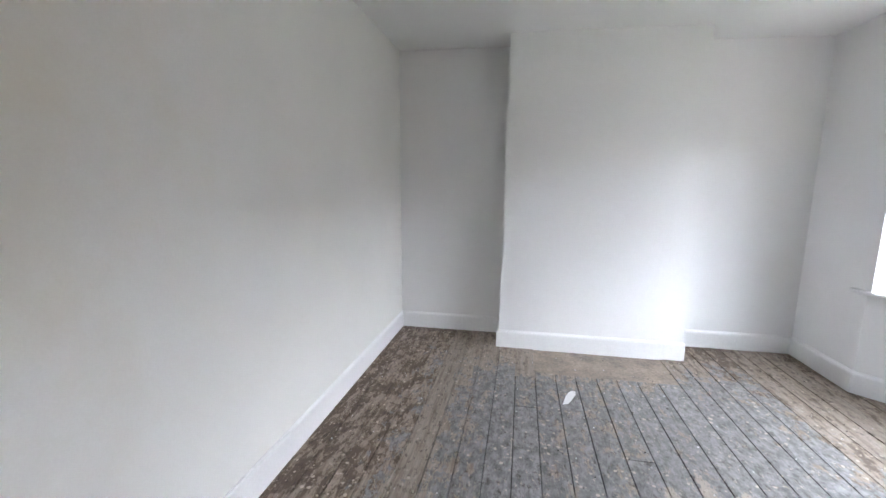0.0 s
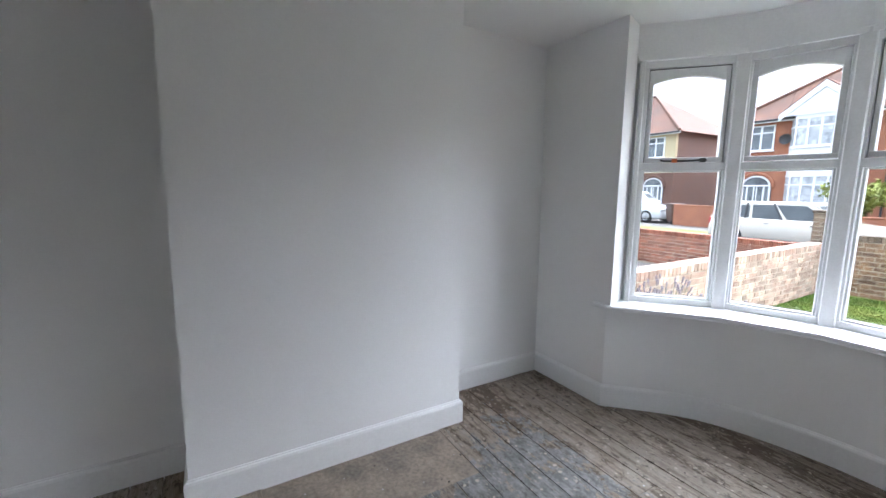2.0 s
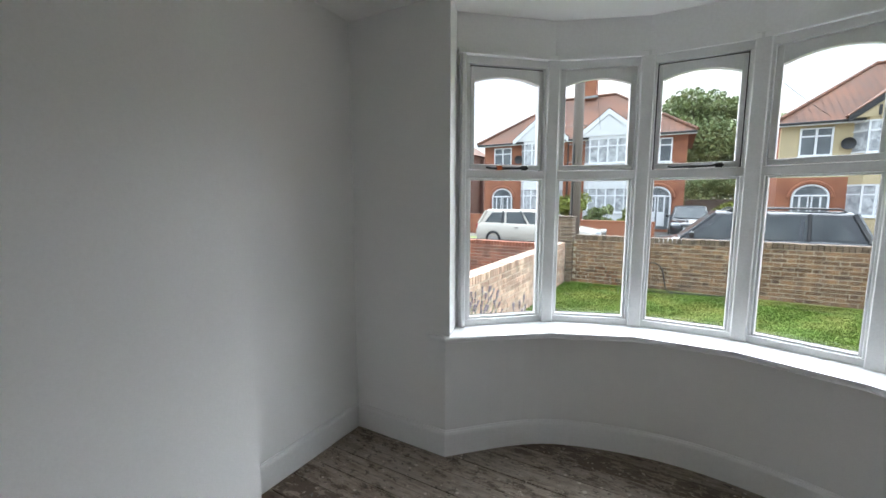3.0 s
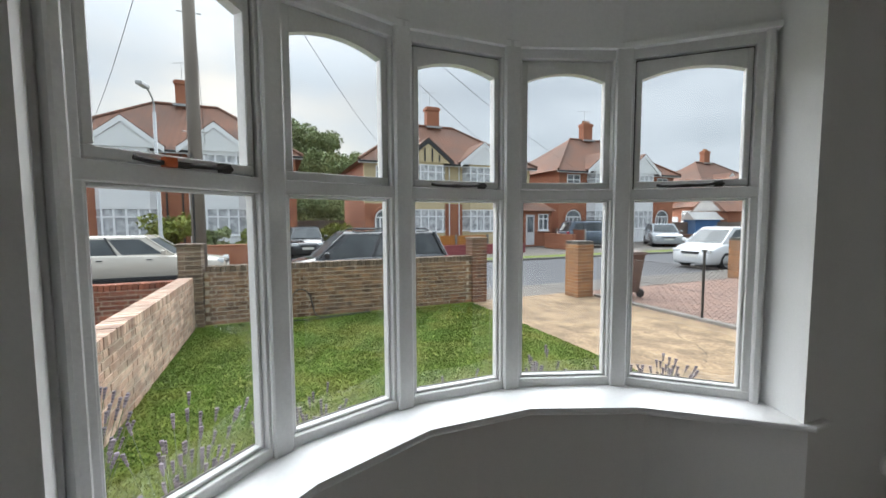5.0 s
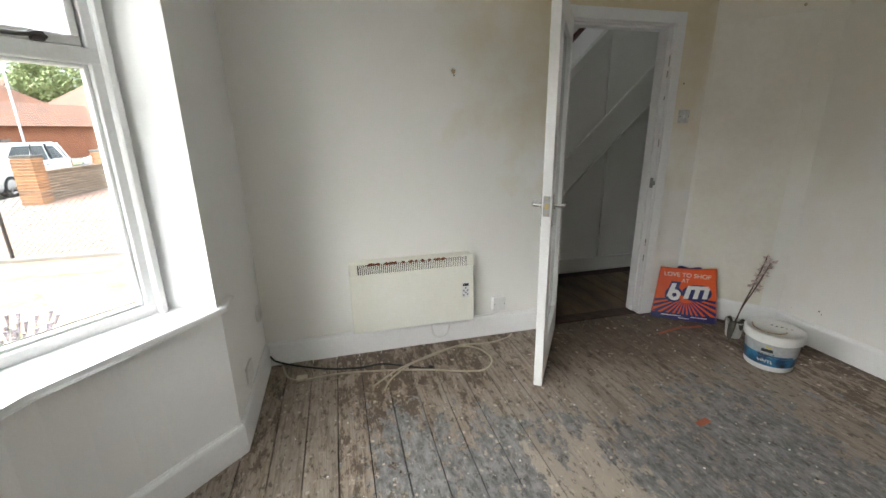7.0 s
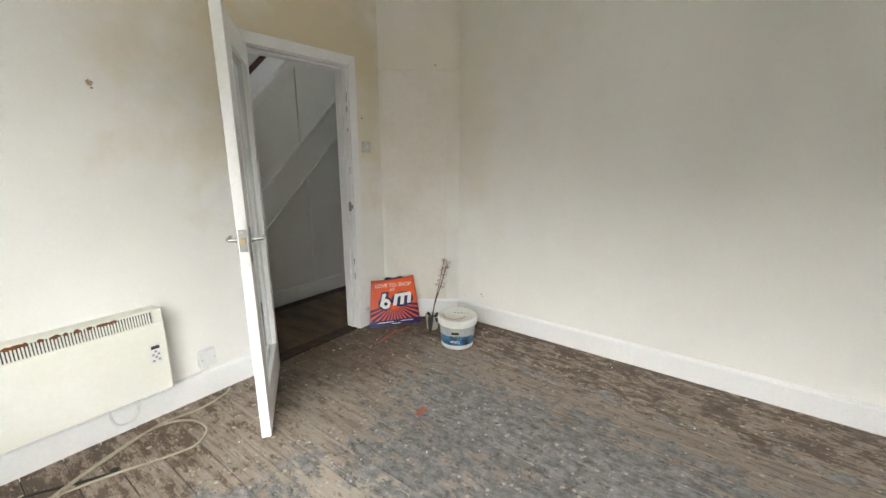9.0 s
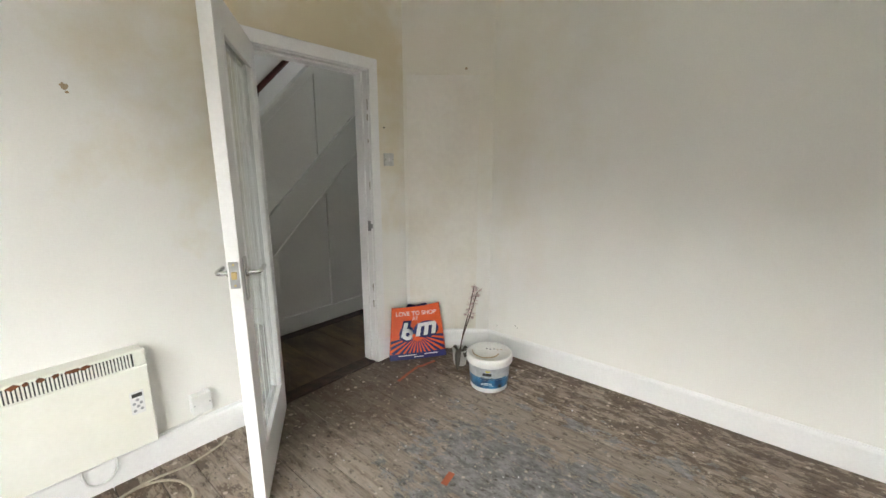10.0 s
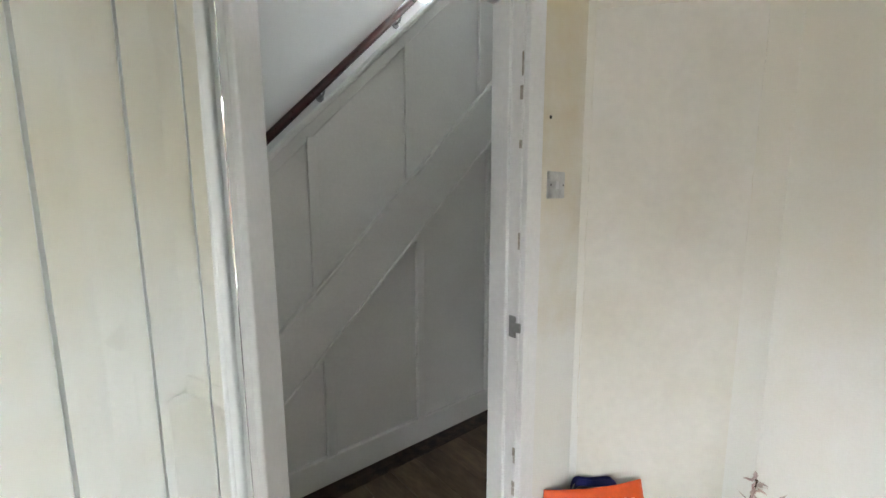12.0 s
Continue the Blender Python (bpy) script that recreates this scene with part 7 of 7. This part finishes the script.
def street_lamp(label, x, y, h, yaw):
    ob = thing("street_lamp", label, "street lamp", Matrix.Translation((x, y, G0)) @ Matrix.Rotation(radians(yaw), 4, "Z"), group="street lamps")
    bm = bmesh.new()
    tube(bm, [(0, 0, -0.2), (0, 0, 1.3), (0, 0, 1.35), (0, 0, h - 0.5)], [0.085, 0.085, 0.06, 0.05], 12)
    part("post", bm, M_galv, ob, smooth=True)
    bm = bmesh.new()
    tube(bm, curve_pts([(0, 0, h - 0.5), (0.02, 0, h - 0.2), (0.25, 0, h + 0.05), (0.5, 0, h + 0.15)], 5), 0.03, 8)
    part("arm", bm, M_galv, ob, smooth=True)
    part("lantern", B((0.42, -0.10, h + 0.10, 0.95, 0.10, h + 0.22), w=0.03, seg=2), M_galv, ob)
    return ob


street_lamp("grey steel street lamp on the far pavement", 18.8, 6.3, 5.9, 170)
street_lamp("grey steel street lamp further down the road", 19.0, -25.0, 5.6, 170)

# overhead wires
wires = thing("overhead_wire", "thin telephone wires slung across the street", "wire")
hub = Vector((11.2, 3.98, 8.3))
for k, (x, y, z) in enumerate(((27.0, 6.0, 5.4), (27.0, 11.0, 5.4), (27.0, -4.0, 5.3), (27, -12.5, 5.3), (27, -18.0, 5.3), (13.0, -40.0, 8.0), (4.2, -1.0, 6.2), (10.8, 40.0, 8.0), (4.5, -8, 5.8))):
    e = Vector((x, y, z))
    pts = [hub.lerp(e, i / 12) - Vector((0, 0, 0.5 * math.sin(math.pi * i / 12))) for i in range(13)]
    bm = bmesh.new()
    tube(bm, pts, 0.009, 5)
    part("strand", bm, M_trim, wires)

# hose and stick against the front wall
bm = bmesh.new()
tube(bm, curve_pts([(10.05, 2.75, G0 + 0.012), (10.2, 2.62, G0 + 0.10), (10.28, 2.45, G0 + 0.36), (10.285, 2.3, G0 + 0.52), (10.285, 2.12, G0 + 0.42), (10.25, 2.03, G0 + 0.06), (10.1, 1.9, G0 + 0.012), (10.15, 1.5, G0 + 0.012), (10.2, 1.0, G0 + 0.012)], 7), 0.012, 7)
tagged(part("garden_hose", bm, M_trim, smooth=True), "dark garden hose looped against the brick wall", "hose")
bm = bmesh.new()
tube(bm, curve_pts([(10.1, 2.9, G0 + 0.012), (10.0, 2.3, G0 + 0.014), (10.05, 1.7, G0 + 0.014), (10.1, 1.3, G0 + 0.012)], 5), 0.010, 6)
tagged(part("garden_hose", bm, M_trim, smooth=True), "dark hose end lying on the grass by the wall", "hose")


# ---- plants ----
def leaves(n_, fn, size, seed):
    """n small leaf quads at places from fn."""
    rs_ = np.random.RandomState(seed)
    P = fn(rs_, n_)
    n_ = len(P)
    a = rs_.normal(size=(n_, 3))
    a /= np.linalg.norm(a, axis=1)[:, None]
    b = np.cross(a, rs_.normal(size=(n_, 3)))
    b /= np.linalg.norm(b, axis=1)[:, None]
    s = size * (0.6 + 0.8 * rs_.rand(n_))[:, None]
    V = np.stack([P - a * s, P + b * s * 0.55, P + a * s, P - b * s * 0.55], 1)
    me = bpy.data.meshes.new("leaves")
    me.from_pydata(V.reshape(-1, 3).tolist(), [], np.arange(4 * n_).reshape(-1, 4).tolist())
    return me


def clumps(centres, radius):
    C = np.array(centres)

    def fn(rs_, n_):
        i = rs_.randint(len(C), size=n_)
        d = rs_.normal(size=(n_, 3))
        d /= np.linalg.norm(d, axis=1)[:, None]
        return C[i] + d * (radius * (0.55 + 0.55 * rs_.rand(n_)))[:, None] * np.array([1, 1, 0.8])
    return fn


M_foliage = mk("tree_leaf", (0.15, 0.20, 0.075), (0.24, 0.28, 0.12), s1=0.6, s2=6, rough=0.7, bump=0, rnd=0.35, island=True, fine=0.2)
M_yellow = mk("yellow_green_leaf", (0.14, 0.17, 0.02), (0.22, 0.24, 0.04), s1=1.5, s2=9, rough=0.7, bump=0, rnd=0.3, island=True, fine=0.2)
M_bark = mk("bark", (0.09, 0.07, 0.05), (0.06, 0.045, 0.035), s1=8, s2=40, rough=0.95, bump=0.5)


def tree(label, x, y, h, spread, seed, n_=13000, leaf=0.15, material=None):
    rg = random.Random(seed)
    ob = thing("tree", label, "tree", Matrix.Translation((x, y, G0)), group="trees behind the houses")
    bm = bmesh.new()
    tube(bm, [(0, 0, -0.3), (0.1, 0.05, h * 0.25), (0.0, 0.1, h * 0.55), (0.15, 0, h * 0.8)], [h * 0.035, h * 0.028, h * 0.018, h * 0.006], 9)
    tr = part("trunk", bm, M_bark, ob)
    cs = []
    for k in range(60):
        a, z = rg.uniform(0, 6.283), rg.uniform(0.36, 0.95)
        rr = spread * math.sin(math.pi * min(1, (z - 0.22) / 0.86)) ** 0.7 * rg.uniform(0.35, 1.0)
        c_ = (rr * math.cos(a), rr * math.sin(a), h * z)
        cs.append(c_)
        if k % 6 == 0:
            bm = bmesh.new()
            z0 = h * rg.uniform(0.28, 0.6)
            tube(bm, [(0, 0.05, z0), (c_[0] * 0.5, c_[1] * 0.5, (z0 + c_[2]) / 2 + 0.1), c_], [h * 0.014, h * 0.009, h * 0.003], 6)
            part("limb", bm, M_bark, tr)
    me = leaves(n_, clumps(cs, spread * 0.27), leaf, seed)
    me.materials.append(material or M_foliage)
    c_ob = new("crown", me)
    c_ob.parent = ob
    return ob


tree("large green tree between the houses opposite", 47.0, 0.2, 11.4, 4.6, 21, 24000, 0.16)
tree("green tree behind the brick houses", 52.0, -5.0, 9.5, 3.6, 22)
tree("green tree far down the road", 29.5, -52.0, 10.0, 4.6, 23)
tree("green tree far down the road", 25.0, -56.0, 10.8, 5.2, 24)
tree("green tree far down the road", 34.0, -54.0, 9.0, 4.0, 25)
tree("green tree far down the road", 20.0, -60.0, 10.0, 5.0, 26)
tree("green tree behind the cream houses", 50.0, 14.8, 9.0, 3.4, 27)


def bush(label, x, y, w, h, seed, material, n_=1500, leaf=0.09):
    rg = random.Random(seed)
    ob = thing("bush", label, "bush", Matrix.Translation((x, y, G0)), group="front garden bushes")
    bm = bmesh.new()
    for k in range(5):
        a = rg.uniform(0, 6.28)
        tube(bm, [(0, 0, -0.05), (0.3 * w * math.cos(a), 0.3 * w * math.sin(a), h * 0.6)], [0.03, 0.01], 5)
    part("stems", bm, M_bark, ob)
    cs = [(rg.uniform(-0.42, 0.42) * w, rg.uniform(-0.42, 0.42) * w, h * rg.uniform(0.22, 0.84)) for _ in range(14)]
    me = leaves(n_, clumps(cs, w * 0.24), leaf, seed)
    me.materials.append(material)
    c_ = new("foliage", me)
    c_.parent = ob
    return ob


bush("large yellow-green bush in front of the brick houses", 22.6, 6.75, 1.9, 2.3, 41, M_yellow, 2600)
bush("dark green bush beside the telegraph pole", 22.8, 5.2, 1.2, 1.7, 42, M_foliage)
bush("rose bush with pale flowers by the bay window", 23.0, 3.9, 1.1, 1.5, 43, M_yellow)
bush("yellow-green shrub by the side fence", 28.5, -0.6, 1.8, 1.6, 44, M_yellow, 2000)
bush("green hedge plant by the cream houses", 22.5, 21.5, 2.0, 1.2, 45, M_foliage, 2200)
bush("low green hedge in the neighbour's frontage", 22.0, 24.5, 2.0, 1.1, 46, M_foliage, 2200)

bush("tall green hedge behind the back gardens", 43.0, -0.8, 5.0, 4.0, 51, M_foliage, 9000, 0.13)
bush("tall green hedge behind the back gardens", 44.5, 3.4, 5.0, 3.6, 52, M_foliage, 9000, 0.13)
bush("tall green hedge behind the back gardens", 45.5, -4.8, 5.0, 3.8, 53, M_foliage, 9000, 0.13)
bush("tall green hedge behind the houses", 44.0, 14.0, 5.0, 3.6, 54, M_foliage, 9000, 0.13)
bush("tall green hedge behind the houses", 44.0, -14.6, 5.0, 3.6, 55, M_foliage, 9000, 0.13)

# front garden walls and fences opposite
M_larch = mk("orange_fence_stain", (0.40, 0.17, 0.03), (0.33, 0.13, 0.025), s1=2, s2=20, rough=0.8, bump=0.2, stretch=(1, 6, 0.5))
M_brownf = mk("brown_fence_stain", (0.20, 0.075, 0.04), (0.15, 0.06, 0.035), s1=2, s2=20, rough=0.8, bump=0.2)
M_pinkw = mk("dusky_pink_wall", (0.27, 0.07, 0.075), (0.22, 0.06, 0.065), s1=1, s2=20, rough=0.9, bump=0.2)


def yard_wall(name, label, a, b, h, material, t_=0.2, cope=True):
    a, b = Vector(a), Vector(b)
    d = b - a
    m = Matrix.Translation((a.x, a.y, G0)) @ Matrix.Rotation(math.atan2(d.y, d.x), 4, "Z")
    ob = thing(name, label, "garden wall", m)
    part("wall", B((0, -t_ / 2, -0.1, d.length, t_ / 2, h)), material, ob)
    if cope:
        part("coping", B((-0.02, -t_ / 2 - 0.025, h, d.length + 0.02, t_ / 2 + 0.025, h + 0.06), w=0.01), material, ob)
    return ob


def board_fence(label, a, b, h, material, z0=0.0):
    a, b = Vector(a), Vector(b)
    d = b - a
    m = Matrix.Translation((a.x, a.y, G0 + z0)) @ Matrix.Rotation(math.atan2(d.y, d.x), 4, "Z")
    ob = thing("board_fence", label, "fence", m)
    n_ = int(d.length / 0.14)
    me = None
    for k in range(n_):
        mm = Matrix.Translation((0.07 + 0.14 * k, 0, h / 2))
        if me is None:
            me = part("board", B((-0.066, -0.012, -h / 2, 0.066, 0.012, h / 2), w=0.004), material, ob, m=mm).data
        else:
            shared("board", me, ob, mm)
    k = 0.0
    while k <= d.length:
        part("post", B((k - 0.05, 0.012, -0.1 - z0, k + 0.05, 0.10, h + 0.05)), M_kerb, ob)
        k += 1.8
    return ob


yard_wall("yard_wall", "red brick front garden wall of the brick houses", (21.3, 2.7), (21.3, 8.15), 0.75, M_hbrick)
yard_wall("yard_wall", "dusky pink low wall in front of the cream houses", (21.3, -9.8), (21.3, -2.6), 0.45, M_pinkw)
board_fence("orange stained board fence above the pink wall", (21.5, -7.6), (21.5, -4.8), 0.52, M_larch, 0.46)
yard_wall("yard_wall", "red brick garden wall beside the porch", (21.3, -13.2), (24.0, -13.2), 0.85, M_hbrick)
board_fence("brown board fence between the drives opposite", (21.6, -14.3), (26.8, -15.3), 1.15, M_brownf)
yard_wall("yard_wall", "low brown brick wall at the corner plot", (21.5, -29.5), (21.5, -20.6), 0.7, M_hdark)
yard_wall("yard_wall", "red brick garden wall beside the white car", (21.3, 8.2), (21.3, 13.0), 0.95, M_hbrick)
board_fence("weathered side fence between the houses", (33.0, 1.4), (33.0, -2.0), 1.8, M_pole)

# porch of the cream houses
porch = thing("porch", "red brick porch with tiled roof and white door", "porch")
part("wall", B((25.3, -14.6, G0, 27.1, -12.4, 2.1)), M_hbrick, porch)
bm = bmesh.new()
prism(bm, [(25.0, 2.1), (27.2, 2.1), (27.2, 2.9)], -14.8, -12.2, Matrix(((1, 0, 0, 0), (0, 0, 1, 0), (0, 1, 0, 0), (0, 0, 0, 1))))
part("roof", bm, M_tile, porch)
part("door", B((25.26, -13.2, G0 + 0.1, 25.31, -12.55, 1.85), w=0.01), M_doorw, porch)
part("door_pane", B((25.24, -13.1, 0.7, 25.27, -12.65, 1.7)), M_pane, porch)
house_window(porch, 25.3, -14.3, -13.5, 0.8, 1.9, 2, 0.3, False)


# bungalow, garage and shed at the bend
M_greyr = mk("grey_render", (0.36, 0.36, 0.35), (0.31, 0.31, 0.30), s1=1, s2=25, rough=0.9, bump=0.15)


def bungalow(label, x, y, w, d, ze, zr, yaw, wall_mat, gable_front=True):
    ob = thing("bungalow", label, "house", Matrix.Translation((x, y, G0)) @ Matrix.Rotation(radians(yaw), 4, "Z"))
    part("wall", B((-d / 2, -w / 2, -0.2, d / 2, w / 2, ze)), wall_mat, ob)
    bm = bmesh.new()
    o = 0.4
    if gable_front:
        a = [(-d / 2 - o, -w / 2 - o, ze), (-d / 2 - o, w / 2 + o, ze), (-d / 2 - o, 0, zr)]
        b = [(d / 2 + o, p[1], p[2]) for p in a]
        va, vb = [bm.verts.new(p) for p in a], [bm.verts.new(p) for p in b]
        bm.faces.new(va)
        bm.faces.new(vb[::-1])
        for i in range(3):
            bm.faces.new((va[i], vb[i], vb[(i + 1) % 3], va[(i + 1) % 3]))
    else:
        e = [bm.verts.new(p) for p in ((-d / 2 - o, -w / 2 - o, ze), (d / 2 + o, -w / 2 - o, ze), (d / 2 + o, w / 2 + o, ze), (-d / 2 - o, w / 2 + o, ze))]
        r = [bm.verts.new((0, -w * 0.2, zr)), bm.verts.new((0, w * 0.2, zr))]
        bm.faces.new((e[0], e[3], r[1], r[0]))
        bm.faces.new((e[2], e[1], r[0], r[1]))
        bm.faces.new((e[1], e[0], r[0]))
        bm.faces.new((e[3], e[2], r[1]))
        bm.faces.new(e[::-1])
    part("roof", bm, M_tile, ob)
    if gable_front:
        bm = bmesh.new()
        prism(bm, [(-w / 2 * 0.86, ze + 0.1), (w / 2 * 0.86, ze + 0.1), (0, zr - 0.25)], -0.02, 0.02, Matrix(((0, 0, 1, -d / 2 - o - 0.03), (1, 0, 0, 0), (0, 1, 0, 0), (0, 0, 0, 1))))
        part("gable", bm, M_greyr, ob)
    house_window(ob, -d / 2 - 0.02, -w * 0.3, -w * 0.02, ze - 1.5, ze - 0.35, 2, 0.3, False)
    part("garage_door", B((-d / 2 - 0.06, w * 0.08, 0, -d / 2 + 0.02, w * 0.36, 2.0)), M_doorw, ob)
    return ob


bungalow("brick garage with a white gable at the bend", 26.0, -38.5, 5.5, 9.0, 2.4, 4.2, -118, M_hbrick)
bungalow("red roofed bungalow at the bend", 31.5, -42.0, 10, 9, 3.0, 6.2, -120, M_hbrick, False)
bungalow("red roofed bungalow further back", 22.0, -46.0, 11, 9, 3.6, 7.2, -110, M_hbrick, False)
bungalow("brick bungalow among the trees", 17.0, -44.0, 9, 8, 3.6, 7.0, -100, M_hbrick, False)
shed = thing("garden_shed", "blue painted shed with a white gable", "shed", Matrix.Translation((27.3, -32.2, G0)) @ Matrix.Rotation(radians(-118), 4, "Z"))
part("wall", B((-1, -1.1, -0.1, 1, 1.1, 1.75)), mk("blue_shed_paint", (0.06, 0.16, 0.34), (0.05, 0.13, 0.28), s1=2, rough=0.7, bump=0.1), shed)
bm = bmesh.new()
prism(bm, [(-1.3, 1.7), (1.3, 1.7), (0, 2.4)], -1.2, 1.2, Matrix(((0, 0, 1, 0), (1, 0, 0, 0), (0, 1, 0, 0), (0, 0, 0, 1))))
part("roof", bm, M_greyr, shed)
board_fence("grey board fence round the corner plot", (24.5, -33.0), (29.5, -30.8), 1.5, M_pole)

# dark brick wing behind the brick houses
wing = thing("house_wing", "dark brick rear wing with a hipped roof", "house")
part("wall", B((33.5, 16.3, G0, 40, 20, 4.9)), M_hdark, wing)
for yy0, zz0 in ((16.9, 1.0), (18.4, 1.0), (16.9, 3.4)):
    house_window(wing, 33.5, yy0, yy0 + 0.9, zz0, zz0 + 1.2, 1, 0.35, False)

# lavender along the window
M_lavs = mk("lavender_stem", (0.16, 0.20, 0.11), (0.22, 0.24, 0.15), s1=12, rough=0.85, bump=0)
M_lavf = mk("faded_lavender_head", (0.15, 0.12, 0.15), (0.24, 0.20, 0.22), s1=30, rough=0.9, bump=0.2, rnd=0.3, island=True)
rng = random.Random(77)
for bx, by, hh in ((4.35, 3.55, 0.85), (4.62, 3.05, 0.80), (4.85, 2.45, 0.66), (4.95, 1.6, 0.62), (4.85, 0.95, 0.72), (4.55, 0.35, 0.66), (4.75, -0.15, 0.60), (5.0, 3.6, 0.8)):
    lv = thing("lavender", "straggly lavender with faded flower spikes under the window", "plant", Matrix.Translation((bx, by, G0)), group="lavender under the window")
    bs, bf = bmesh.new(), bmesh.new()
    for k in range(60):
        a, rr = rng.uniform(0, 6.283), rng.uniform(0.03, 0.26)
        h_ = hh * rng.uniform(0.66, 1.12)
        top = Vector((rr * math.cos(a) * 1.3, rr * math.sin(a) * 1.3, h_))
        pts = curve_pts([(0.15 * rr * math.cos(a), 0.15 * rr * math.sin(a), 0), (0.7 * rr * math.cos(a), 0.7 * rr * math.sin(a), h_ * 0.55), top], 3)
        tube(bs, pts, 0.0016, 4)
        d_ = (pts[-1] - pts[-3]).normalized()
        for j in range(4):
            p = top - d_ * 0.016 * j
            w_ = 0.0075 - 0.001 * j
            box(bf, p.x - w_, p.y - w_, p.z - 0.006, p.x + w_, p.y + w_, p.z + 0.006)
    for k in range(60):
        a, rr = rng.uniform(0, 6.283), rng.uniform(0.0, 0.2)
        tube(bs, [(rr * math.cos(a), rr * math.sin(a), 0), (rr * 1.5 * math.cos(a), rr * 1.5 * math.sin(a), rng.uniform(0.12, 0.34))], 0.0022, 3)
    part("stems", bs, M_lavs, lv)
    part("flower_spikes", bf, M_lavf, lv)
